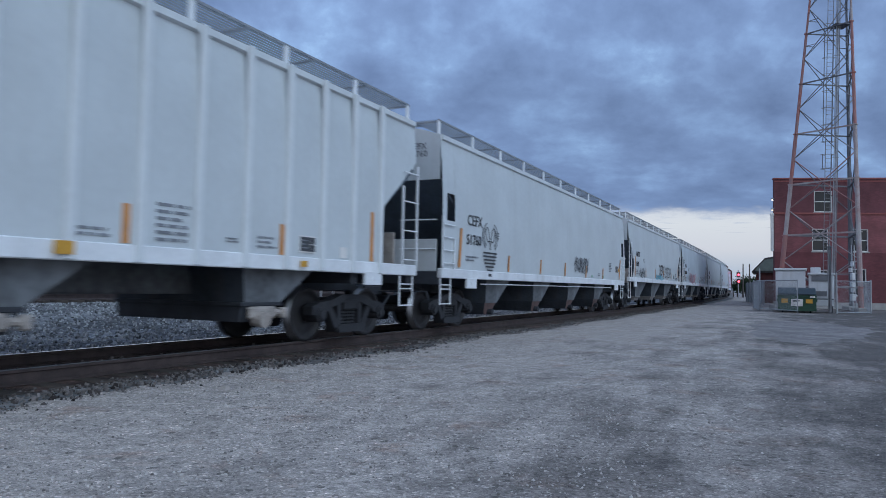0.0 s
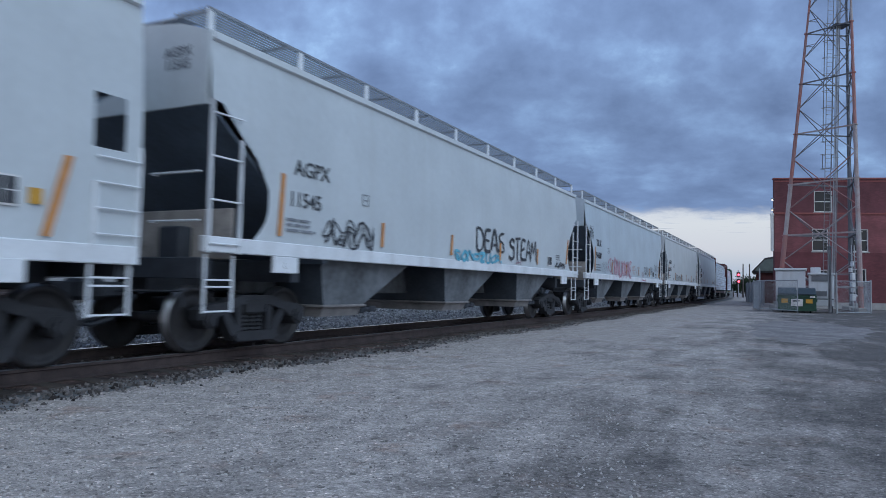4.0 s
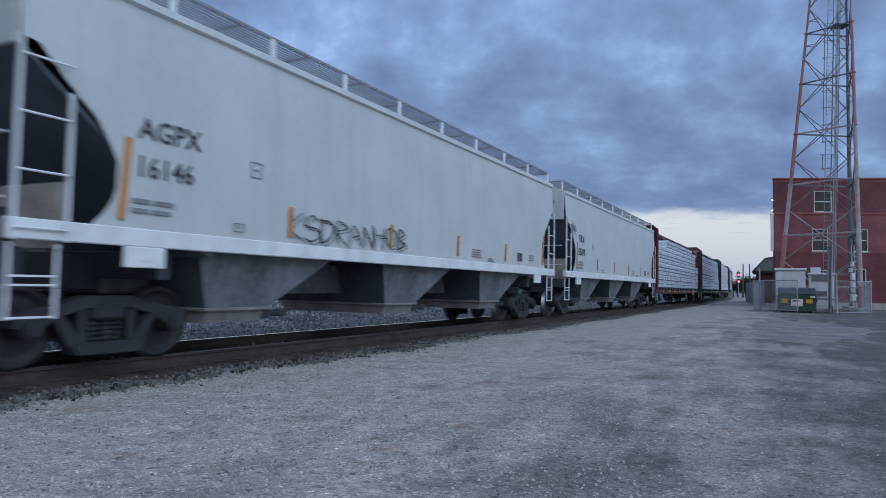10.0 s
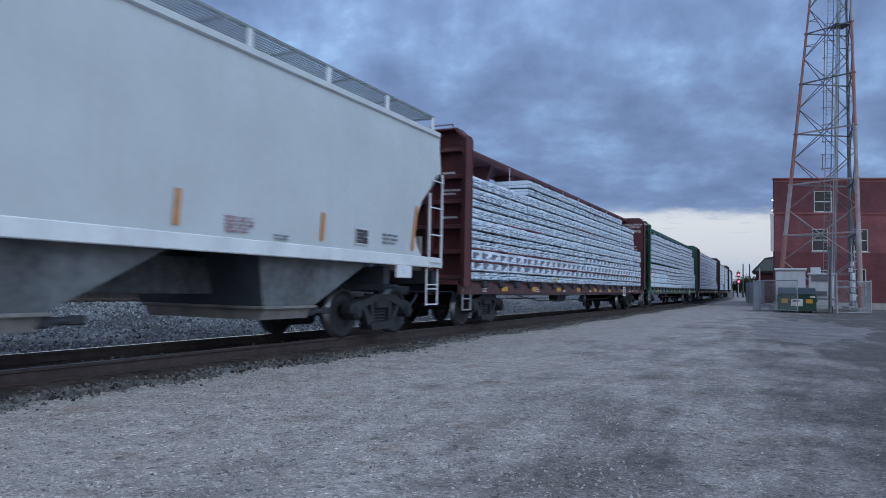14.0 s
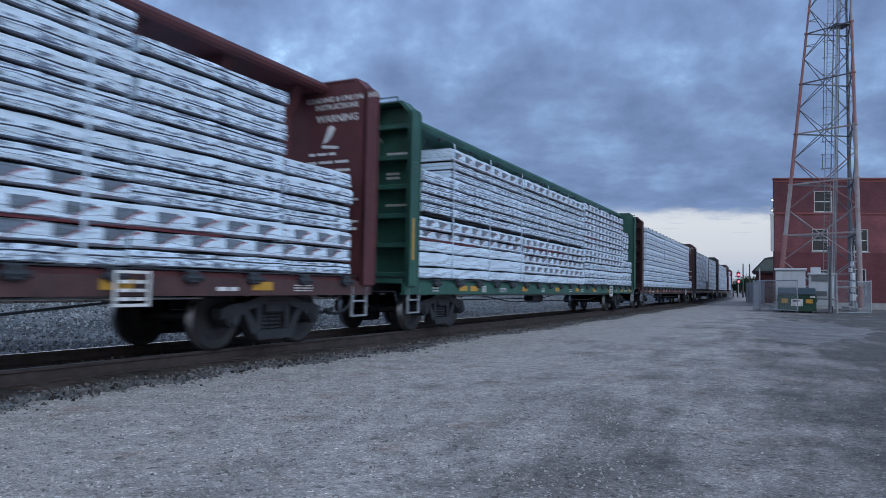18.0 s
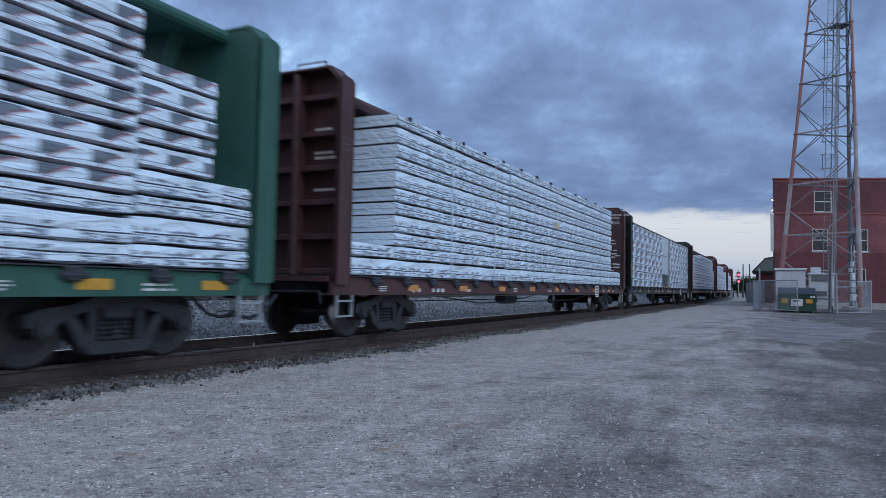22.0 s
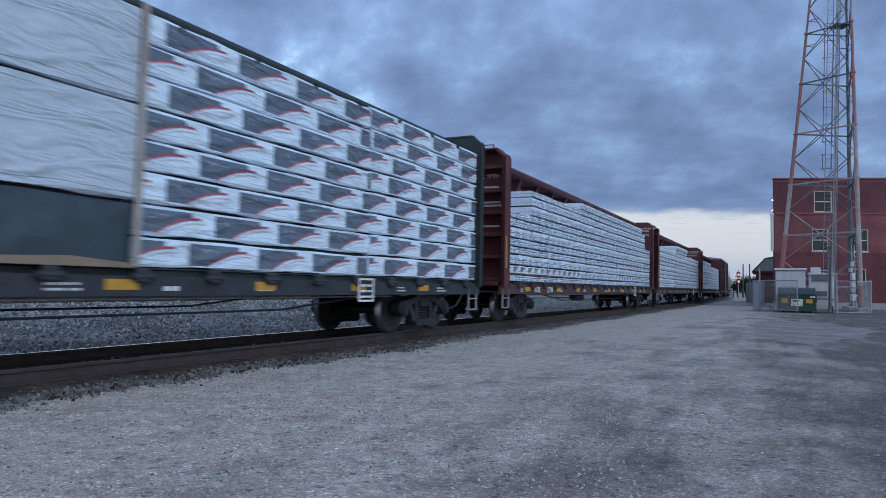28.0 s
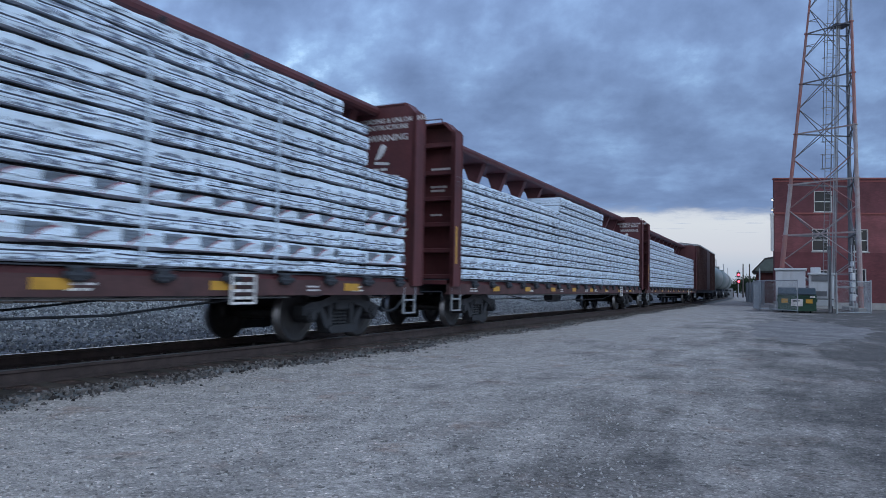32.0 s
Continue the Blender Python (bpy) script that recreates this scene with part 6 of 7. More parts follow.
for i in range(60000):
    d = 3.2 + 15 * rng.random() ** 1.7
    a = radians(rng.uniform(-38, 38))
    x, y = d * math.sin(a), d * math.cos(a)
    w = x * math.cos(TH0) - y * math.sin(TH0) + OFF
    heap = noise.noise(Vector((x * .55, y * .35, 3.0))) + .5 * noise.noise(Vector((x * 1.9, y * 1.3, 8.0)))
    if w > 1.7 and rng.random() < (1.15 - (w - 1.7) / 8) * (.55 + 1.3 * heap):
        spots.append((x, y, 0.0))
stones("lot_pebbles", spots, .006, .026, ROCK_LOT, "small pale crushed-stone pebbles on the lot", 4)
spots = [(-2.47, 7.87, .012), (-2.40, 7.86, .012)]
stones("loose_rock", spots, .05, .11, ROCK_LOT, "loose pale rocks lying on the gravel", 5)


# ---- brick building ----
def brick_material(name, col, mortar):
    m = bpy.data.materials.new(name)
    m.use_nodes = True
    N, L = m.node_tree.nodes, m.node_tree.links
    b = N["Principled BSDF"]
    b.inputs["Roughness"].default_value = 0.85
    co = N.new("ShaderNodeTexCoord")
    mp = N.new("ShaderNodeMapping")
    mp.inputs["Rotation"].default_value = (radians(90), 0, 0)
    L.new(co.outputs["Object"], mp.inputs[0])
    br = N.new("ShaderNodeTexBrick")
    br.inputs["Scale"].default_value = 1.0
    br.inputs["Brick Width"].default_value, br.inputs["Row Height"].default_value, br.inputs["Mortar Size"].default_value = 0.215, 0.075, 0.008
    br.inputs["Color1"].default_value, br.inputs["Color2"].default_value = (*col, 1), (*[c * .78 for c in col], 1)
    br.inputs["Mortar"].default_value = (*mortar, 1)
    L.new(mp.outputs[0], br.inputs["Vector"])
    n = N.new("ShaderNodeTexNoise")
    n.inputs["Scale"].default_value, n.inputs["Detail"].default_value = 0.7, 7
    L.new(co.outputs["Object"], n.inputs["Vector"])
    mr = N.new("ShaderNodeMapRange")
    mr.inputs[1].default_value, mr.inputs[2].default_value, mr.inputs[3].default_value, mr.inputs[4].default_value = .3, .7, .72, 1.2
    L.new(n.outputs[0], mr.inputs[0])
    v = N.new("ShaderNodeVectorMath")
    v.operation = "SCALE"
    L.new(br.outputs[0], v.inputs[0])
    L.new(mr.outputs[0], v.inputs["Scale"])
    L.new(v.outputs[0], b.inputs["Base Color"])
    bp = N.new("ShaderNodeBump")
    bp.inputs["Strength"].default_value, bp.inputs["Distance"].default_value = .5, .01
    L.new(br.outputs["Fac"], bp.inputs["Height"])
    bp.invert = True
    L.new(bp.outputs[0], b.inputs["Normal"])
    return m


BRICK = brick_material("painted_red_brick", (0.255, 0.082, 0.089), (0.20, 0.076, 0.082))
BRICKD = brick_material("dark_red_brick", (0.165, 0.052, 0.061), (0.13, 0.048, 0.055))
BRICKLOW = brick_material("maroon_brick", (0.175, 0.048, 0.056), (0.13, 0.045, 0.05))
TRIM = material("white_window_paint", (0.66, 0.66, 0.64), 0.6, var=0.15)
REDTRIM = material("red_painted_band", (0.30, 0.085, 0.075), 0.7, var=0.2)
CONC = material("pale_concrete", (0.36, 0.35, 0.34), 0.85, var=0.25, scale=2, bump=0.2)
ROOFING = material("dark_roofing", (0.06, 0.055, 0.055), 0.9, var=0.3)
GLASS = bpy.data.materials.new("window_glass")
GLASS.use_nodes = True
gb = GLASS.node_tree.nodes["Principled BSDF"]
gb.inputs["Base Color"].default_value, gb.inputs["Roughness"].default_value = (0.012, 0.015, 0.02, 1), 0.06


def lamp_material(name, col, strength):
    m = bpy.data.materials.new(name)
    m.use_nodes = True
    b = m.node_tree.nodes["Principled BSDF"]
    b.inputs["Base Color"].default_value = (*col, 1)
    b.inputs["Emission Color"].default_value = (*col, 1)
    b.inputs["Emission Strength"].default_value = strength
    return m


def frame_ring(bm, w, h):
    """A window frame as one closed ring."""
    o = [(0, 0), (w, 0), (w, h), (0, h)]
    i = [(.07, .07), (w - .07, .07), (w - .07, h - .07), (.07, h - .07)]
    V = [[bm.verts.new((x, y, z)) for x, z in ring] for ring in (o, i) for y in (-.02, .14)]
    for k in range(4):
        n = (k + 1) % 4
        bm.faces.new((V[0][k], V[0][n], V[2][n], V[2][k]))
        bm.faces.new((V[1][k], V[3][k], V[3][n], V[1][n]))
        bm.faces.new((V[0][k], V[1][k], V[1][n], V[0][n]))
        bm.faces.new((V[2][k], V[2][n], V[3][n], V[3][k]))


def window(parent, x, z, w, h, m):
    """A sash window in a hole of the front wall: frame, sill, meeting rail, two panes."""
    win = put("window", cached(("window_frame", w, h), lambda bm: [frame_ring(bm, w, h), box(bm, .06, w - .06, .03, .12, h / 2 - .035, h / 2 + .035)] and None, TRIM), parent, m @ pose(x, 0, z), "white-painted sash window")
    put("sill", cached(("window_sill", w), lambda bm: box(bm, -.08, w + .08, -.1, .1, -.1, 0), CONC), win)
    for j in range(2):
        put("pane", cached(("pane", w, h), lambda bm: box(bm, 0, w - .13, .068, .076, 0, h / 2 - .10), GLASS), win, pose(.065, 0, .065 + j * (h / 2 - .03)))


def brick_building():
    t = thing("brick_building", "three-storey red-painted brick building behind the radio mast", "building", m=pose(26.28, 55.0, 0, 0, 0, -8))
    length, top = 16.0, 10.2
    holes = [(2.95, 7.57, 1.37, 1.69), (2.8, 4.49, 1.2, 1.77), (5.72, 4.48, 1.2, 1.77), (5.75, 1.05, 1.0, 2.1), (9.5, 7.57, 1.37, 1.69), (9.5, 4.49, 1.2, 1.77), (12.6, 7.57, 1.37, 1.69), (12.6, 4.49, 1.2, 1.77), (2.8, 1.3, 1.2, 1.7)]
    xs = sorted({0.0, length, *[h[0] for h in holes], *[h[0] + h[2] for h in holes]})
    zs = sorted({0.5, 4.4, 7.42, top, *[h[1] for h in holes], *[h[1] + h[3] for h in holes]})
    def masonry(z_lo, z_hi, mat, name):
        """One wall panel with its openings, front and back joined round each hole."""
        bm = bmesh.new()
        rows = [z for z in zs if z_lo <= z <= z_hi]
        pts = {(i, j, k): bm.verts.new((x, y, z)) for i, x in enumerate(xs) for j, z in enumerate(rows) for k, y in enumerate((0, .38))}
        solid = {}
        for i, (a, b) in enumerate(zip(xs, xs[1:])):
            for j, (c, d) in enumerate(zip(rows, rows[1:])):
                xm, zm = (a + b) / 2, (c + d) / 2
                solid[i, j] = not any(h[0] < xm < h[0] + h[2] and h[1] < zm < h[1] + h[3] for h in holes)
        for (i, j), on in solid.items():
            if not on:
                continue
            q = lambda k: [pts[i, j, k], pts[i + 1, j, k], pts[i + 1, j + 1, k], pts[i, j + 1, k]]
            bm.faces.new(q(0))
            bm.faces.new(q(1)[::-1])
            for di, dj, e0, e1 in ((-1, 0, (i, j), (i, j + 1)), (1, 0, (i + 1, j), (i + 1, j + 1)), (0, -1, (i, j), (i + 1, j)), (0, 1, (i, j + 1), (i + 1, j + 1))):
                if not solid.get((i + di, j + dj), False):
                    bm.faces.new((pts[*e0, 0], pts[*e1, 0], pts[*e1, 1], pts[*e0, 1]))
        bmesh.ops.delete(bm, geom=[v for v in bm.verts if not v.link_faces], context="VERTS")
        part(name, bm, mat, t)
    masonry(.5, 4.4, BRICKLOW, "lower_wall")
    masonry(4.4, 7.42, BRICK, "wall")
    masonry(7.42, top, BRICKD, "upper_wall")
    bm = bmesh.new()
    prism_x(bm, [(-.04, 0), (.42, 0), (.42, .5), (-.04, .5)], 0, length)
    part("foundation", bm, CONC, t)
    # side walls follow the lot's skewed corner
    bm = bmesh.new()
    for x in (0, length):
        v = [bm.verts.new(p) for p in ((x, .38, 0), (x + 8.6, 12, 0), (x + 8.6, 12, top), (x, .38, top), (x + .4, .38, 0), (x + 9.0, 12, 0), (x + 9.0, 12, top), (x + .4, .38, top))]
        for f in ((0, 1, 2, 3), (7, 6, 5, 4), (0, 4, 5, 1), (3, 2, 6, 7), (1, 5, 6, 2), (0, 3, 7, 4)):
            bm.faces.new([v[i] for i in f])
    part("side_wall", bm, BRICK, t)
    bm = bmesh.new()
    v = [bm.verts.new(p) for p in ((0, .1, 9.7), (length, .1, 9.7), (length + 8.6, 12, 9.7), (8.6, 12, 9.7))]
    bm.faces.new(v)
    part("roof", bm, ROOFING, t)
    bm = bmesh.new()
    box(bm, -.06, length + .06, -.07, .44, top, top + .09, .01)
    box(bm, -.02, length, -.05, .0, 9.98, 10.06)
    part("coping", bm, REDTRIM, t)
    bm = bmesh.new()
    box(bm, -.02, length, -.06, .0, 7.40, 7.53)
    part("belt_course", bm, REDTRIM, t)
    bm = bmesh.new()
    box(bm, 2.2, length - .02, 2.2, 2.3, .5, 9.6)
    part("inner_wall", bm, ROOFING, t)
    for x, z, w, h in holes:
        window(t, x, z, w, h, pose(0, .06, 0))
    # pale upright strip with a wider head, just outside the corner
    bm = bmesh.new()
    box(bm, -.27, -.07, -.02, .14, 4.45, 7.35, .02)
    box(bm, -.31, -.03, -.05, .17, 7.30, 7.46, .02)
    part("downspout", bm, TRIM, t, "pale downspout at the corner")
    # wall lamps at the corner
    for k, z in enumerate((8.65, 7.85)):
        bm = bmesh.new()
        box(bm, -.22, -.02, -.06, .06, z - .02, z + .03)
        box(bm, -.23, -.10, -.09, .09, z - .12, z - .02, .02)
        l = part("wall_lamp", bm, GALV, t, "lit wall lamp on a short arm")
        bm = bmesh.new()
        box(bm, -.20, -.13, -.08, .05, z - .15, z - .115)
        part("lamp_lens", bm, lamp_material("lamp_glow_%d" % k, (1.0, .93, .82) if k == 0 else (1.0, .80, .55), 5 if k == 0 else 3), l)
    return t


brick_building()

# ---- radio mast ----
MASTRED = material("faded_red_mast_paint", (0.32, 0.115, 0.10), 0.65, var=0.35, scale=1.1, tint=(0.27, 0.185, 0.18))
MASTWHITE = material("faded_white_mast_paint", (0.36, 0.35, 0.35), 0.65, var=0.3, scale=1.3, tint=(0.30, 0.20, 0.19))
MASTGREY = material("grey_mast_steel", (0.25, 0.255, 0.27), .6, .3, var=.3)
MASTDARK = material("dark_galvanised_mast", (0.155, 0.165, 0.185), 0.55, 0.4, var=0.3)


def radio_mast():
    t = thing("radio_mast", "three-legged lattice radio mast in faded red and white bands", "radio mast")
    L0, R0 = Vector((24.08, 50.0, 0)), Vector((27.3, 45.4, 0))
    e = R0 - L0
    c60, s60 = math.cos(radians(60)), math.sin(radians(60))
    B0 = L0 + Vector((e.x * c60 - e.y * s60, e.x * s60 + e.y * c60, 0))
    cen = (L0 + R0 + B0) / 3
    apex = 44.4
    lean = Vector((.65 / 22, 0, 0))

    def leg(i, z):
        p = (L0, R0, B0)[i]
        k = 1 - z / apex
        q = cen + (p - cen) * k + lean * z
        return Vector((q.x, q.y, z))
    levels = [0.05] + [1.65 + 3.65 * k for k in range(9)]

    def tone(z):
        return MASTRED if (1.5 < z < 5 or 8.5 < z < 11.0 or 14.4 < z < 22 or z > 29) else MASTWHITE
    for i in range(3):
        for z0, z1 in zip(levels, levels[1:]):
            bm = bmesh.new()
            rod(bm, leg(i, z0), leg(i, z1), .17 - z0 * .0048, 10)
            rod(bm, leg(i, z1) - Vector((0, 0, .03)), leg(i, z1) + Vector((0, 0, .03)), .24 - z0 * .0055, 10)
            part("leg_section", bm, (tone((z0 + z1) / 2), MASTWHITE if 5 < z1 < 15 or z1 > 20 else MASTRED, MASTDARK)[i], t)
        bm = bmesh.new()
        p = leg(i, 0)
        box(bm, p.x - .45, p.x + .45, p.y - .45, p.y + .45, 0, .3, .03)
        part("footing", bm, CONC, t)
    for i in range(3):
        j = (i + 1) % 3
        front = i == 0
        for k, z in enumerate(levels[1:], 1):
            a, b = leg(i, z), leg(j, z)
            n = (a + b) / 2
            bm = bmesh.new()
            bar(bm, a, b, .12 - k * .007, .12 - k * .007)
            part("girt", bm, MASTWHITE if front and k < 5 else MASTDARK, t)
            bm = bmesh.new()
            r = .038 - k * .0012
            for zz in ([(levels[k] + levels[k + 1]) / 2] if k + 1 < len(levels) else []) + ([(levels[k] + levels[k - 1]) / 2] if k > 1 else []):
                rod(bm, n, leg(i, zz), r, 6)
                rod(bm, n, leg(j, zz), r, 6)
                # redundant members in the top and bottom panels alone
                h = (z + zz) / 2
                if z > 18 or z < 2:
                    rod(bm, leg(i, h), n + (leg(i, zz) - n) * .5, .028, 5)
                    rod(bm, leg(j, h), n + (leg(j, zz) - n) * .5, .028, 5)
            part("brace", bm, (MASTWHITE if z < 7 else MASTRED if z < 9 else MASTGREY) if front else MASTDARK, t)
    # feed lines and caged ladder up the inside
    f = lambda z: cen + Vector((.15 * (1 - z / 80), -.2, z)) + lean * z
    for k in range(4):
        bm = bmesh.new()
        o = Vector((-.28 + k * .085, -.3, 0))
        rod(bm, f(.2) + o, f(33) + o * .9, .027, 6)
        part("feed_line", bm, MASTGREY if k % 2 else GALV, t)
    for k in range(22):
        bm = bmesh.new()
        p = f(2.0 + 1.45 * k)
        bar(bm, p + Vector((-.36, -.26, 0)), p + Vector((.06, -.26, 0)), .05, .03)
        part("cable_bracket", bm, MASTDARK, t)
    lad = Vector((-.72, -.35, 0))
    for s in (-.2, .2):
        bm = bmesh.new()
        rod(bm, f(1.5) + lad + Vector((s, 0, 0)), f(33) + lad + Vector((s, 0, 0)), .024, 5)
        part("ladder_rail", bm, MASTGREY, t)
    bm = bmesh.new()
    for i in range(100):
        z = 1.6 + i * .31
        rod(bm, f(z) + lad + Vector((-.2, 0, 0)), f(z) + lad + Vector((.2, 0, 0)), .012, 4)
    part("ladder_rungs", bm, MASTGREY, t)
    for z0, z1 in ((9.8, 10.8), (11.7, 20.0)):
        for s in (-.62, .0):
            bm = bmesh.new()
            rod(bm, f(z0) + lad + Vector((s, -.42, 0)), f(z1) + lad + Vector((s, -.42, 0)), .026, 5)
            part("cage_bar", bm, MASTDARK, t)
        n = max(1, round((z1 - z0) / 1.2))
        for k in range(n + 1):
            z = z0 + (z1 - z0) * k / n
            q = [f(z) + lad + Vector(o) for o in ((.2, 0, 0), (.16, -.36, 0), (-.14, -.48, 0), (-.52, -.44, 0), (-.64, -.2, 0), (-.2, 0, 0))]
            bm = bmesh.new()
            for a, b in zip(q, q[1:]):
                rod(bm, a, b, .022, 5)
            part("cage_hoop", bm, MASTGREY, t)
    bm = bmesh.new()
    p = f(20.1)
    box(bm, p.x - .5, p.x + .6, p.y - .6, p.y + .5, 20.1, 20.14)
    part("rest_platform", bm, MASTDARK, t)
    pale = material("pale_equipment_box", (0.60, 0.62, 0.63), 0.5, var=0.2, scale=4)
    for z, w, h, dx in ((.75, .26, .42, 0), (1.30, .14, .26, .06), (1.62, .22, .34, .02), (2.10, .18, .44, .05), (2.62, .12, .26, -.04), (2.98, .10, .34, .10)):
        p = leg(1, z)
        bm = bmesh.new()
        box(bm, p.x - .66 + dx, p.x - .66 + dx + w, p.y - .18, p.y + .1, z, z + h, .02)
        part("equipment_box", bm, pale, t, "pale equipment box strapped to the mast leg")
    for dx in (-.5, -.32):
        bm = bmesh.new()
        rod(bm, leg(1, .1) + Vector((dx, 0, 0)), leg(1, 4.4) + Vector((dx, 0, 0)), .035, 6)
        part("box_mount_pipe", bm, GALV, t)


radio_mast()

# ---- equipment yard ----
CABW = material("cabinet_off_white", (0.56, 0.58, 0.60), 0.5, var=0.1, scale=1.5, streak=0.2)
LOUVRE = material("louvre_grey", (0.22, 0.23, 0.25), 0.6, var=0.2)
DUMPG = material("dumpster_green", (0.018, 0.075, 0.045), 0.5, var=0.3, scale=3, streak=0.3, grime=(.04, .05, .04))
DUMPLID = material("dumpster_lid", (0.025, 0.04, 0.05), 0.5, var=0.2)


def cabinet():
    t = thing("equipment_cabinet", "off-white two-door equipment cabinet on a concrete pad", "cabinet", m=pose(21.04, 43.95, 0, 0, 0, -27))
    bm = bmesh.new()
    box(bm, 0, 1.68, 0, 1.2, .18, 2.58, .02)
    part("body", bm, CABW, t)
    bm = bmesh.new()
    box(bm, -.08, 1.76, -.1, 1.28, 2.58, 2.72, .03)
    part("roof", bm, CABW, t)
    for x in (.03, .85):
        bm = bmesh.new()
        box(bm, x, x + .80, -.035, -.005, .26, 2.5, .01)
        d = part("door", bm, CABW, t)
        bm = bmesh.new()
        box(bm, x + (.74 if x < .5 else .05), x + (.78 if x < .5 else .09), -.07, -.03, 1.2, 1.45)
        part("handle", bm, LOUVRE, d)
    bm = bmesh.new()
    box(bm, -.2, 2.15, -.2, 1.4, 0, .18, .02)
    part("pad", bm, CONC, t)


def generator():
    t = thing("standby_generator", "off-white standby generator with grey louvres", "generator", m=pose(22.78, 43.25, 0, 0, 0, -27))
    bm = bmesh.new()
    box(bm, 0, 1.36, 0, 1.6, .86, 2.32, .03)
    part("housing", bm, CABW, t)
    bm = bmesh.new()
    box(bm, -.06, 1.42, -.10, 1.66, 2.32, 2.46, .03)
    part("roof", bm, CABW, t)
    bm = bmesh.new()
    box(bm, .03, 1.33, .04, 1.56, .80, .87)
    part("shadow_gap", bm, UNDER, t)
    bm = bmesh.new()
    box(bm, .0, 1.36, .02, 1.58, .42, .81, .02)
    part("base_tank", bm, CABW, t)
    bm = bmesh.new()
    for x in (.08, 1.10):
        box(bm, x, x + .18, .1, 1.5, 0, .42)
    part("skid", bm, UNDER, t)
    for x0, x1, z0, z1 in ((.14, 1.06, 1.92, 2.28), (.26, .98, 1.02, 1.34)):
        bm = bmesh.new()
        box(bm, x0, x1, -.012, -.002, z0, z1)
        part("vent_backing", bm, LOUVRE, t)
    for z0, x0, x1, n in ((1.95, .16, 1.04, 5), (1.05, .28, .96, 4)):
        for k in range(n):
            bm = bmesh.new()
            bar(bm, (x0, -.03, z0 + k * .07), (x1, -.03, z0 + k * .07), .03, .03)
            part("louvre_slat", bm, LOUVRE, t)
    for x in (.02, 1.10):
        bm = bmesh.new()
        box(bm, x, x + .24, -.03, -.002, 1.45, 1.85, .01)
        part("service_panel", bm, CABW, t)
    bm = bmesh.new()
    box(bm, .10, .66, .3, .9, 2.46, 2.80, .02)
    part("exhaust_hood", bm, CABW, t)


def dumpster():
    t = thing("dumpster", "green steel dumpster with dark plastic lids and stickers", "dumpster", m=pose(20.36, 42.25, 0, 0, 0, -27))
    bm = bmesh.new()
    prism_x(bm, [(-.05, .12), (1.5, .12), (1.5, 1.35), (-.02, 1.05)], 0, 2.05)
    for x in (.0, .68, 1.36, 2.0):
        box(bm, x, x + .06, -.10, -.02, .12, 1.02)
    box(bm, -.03, 2.08, -.1, 1.5, .94, 1.02)
    part("body", bm, DUMPG, t)
    for x in (.0, 1.03):
        bm = bmesh.new()
        prism_x(bm, [(-.12, 1.08), (-.12, 1.14), (.5, 1.46), (1.5, 1.52), (1.5, 1.44), (.5, 1.38)], x, x + 1.0)
        part("lid", bm, DUMPLID, t)
    for x, w, h, m in ((.2, .34, .26, YELLOW), (.72, .62, .42, WHITEP), (1.5, .36, .24, YELLOW), (1.72, .28, .09, WHITEP)):
        z = .58 if m is not WHITEP else .40
        if w < .3:
            z = .92
        bm = bmesh.new()
        box(bm, x, x + w, -.118, -.106, z, z + h)
        part("sticker", bm, m, t)
    bm = bmesh.new()
    box(bm, .80, 1.02, -.124, -.119, .66, .76)
    box(bm, 1.06, 1.2, -.124, -.119, .69, .74)
    part("sticker_print", bm, BLACKP, t)
    for s in (-.06, 2.05):
        bm = bmesh.new()
        box(bm, s, s + .07, .3, 1.2, .66, .82)
        part("fork_pocket", bm, DUMPG, t)
    for x in (.25, 1.75):
        for y in (.25, 1.25):
            bm = bmesh.new()
            rod(bm, (x - .03, y, .07), (x + .03, y, .07), .07, 10)
            part("caster", bm, UNDER, t)


cabinet()
generator()
dumpster()


def fence_run(pts, posts, height=1.95, gate=False):
    t = thing("chain_link_fence", "galvanised chain-link fence around the equipment yard", "fence", "yard fence runs")
    for p, h in posts:
        bm = bmesh.new()
        rod(bm, (p[0], p[1], 0), (p[0], p[1], h), .045, 8)
        rod(bm, (p[0], p[1], h), (p[0], p[1], h + .05), .055, 8, .02)
        part("post", bm, GALV, t)
    for a, b in zip(pts, pts[1:]):
        A, B = Vector((*a, 0)), Vector((*b, 0))
        d = B - A
        l = d.length
        d.normalize()
        for z in (.08, height):
            bm = bmesh.new()
            rod(bm, A + Vector((0, 0, z)), B + Vector((0, 0, z)), .025, 6)
            part("rail", bm, GALV, t)
        bm = bmesh.new()
        s = -height
        while s < l:
            for sg in (1, -1):
                lo, hi = max(0, s), min(l, s + height)
                if hi > lo:
                    za, zb = (lo - s, hi - s) if sg > 0 else (height - (lo - s), height - (hi - s))
                    bar(bm, A + d * lo + Vector((0, 0, .05 + za * .97)), A + d * hi + Vector((0, 0, .05 + zb * .97)), .0035, .0035)
            s += .09
        part("chain_link", bm, GALV, t)
    return t


fence_run([(20.15, 44.2), (22.6, 50.5)], [((20.15, 44.2), 2.65), ((22.6, 50.5), 2.0)])
fence_run([(23.45, 41.4), (26.1, 42.4)], [((23.45, 41.4), 2.35), ((26.1, 42.4), 2.0)])
fence_run([(26.1, 42.4), (28.7, 47.6)], [((28.7, 47.6), 2.0)])


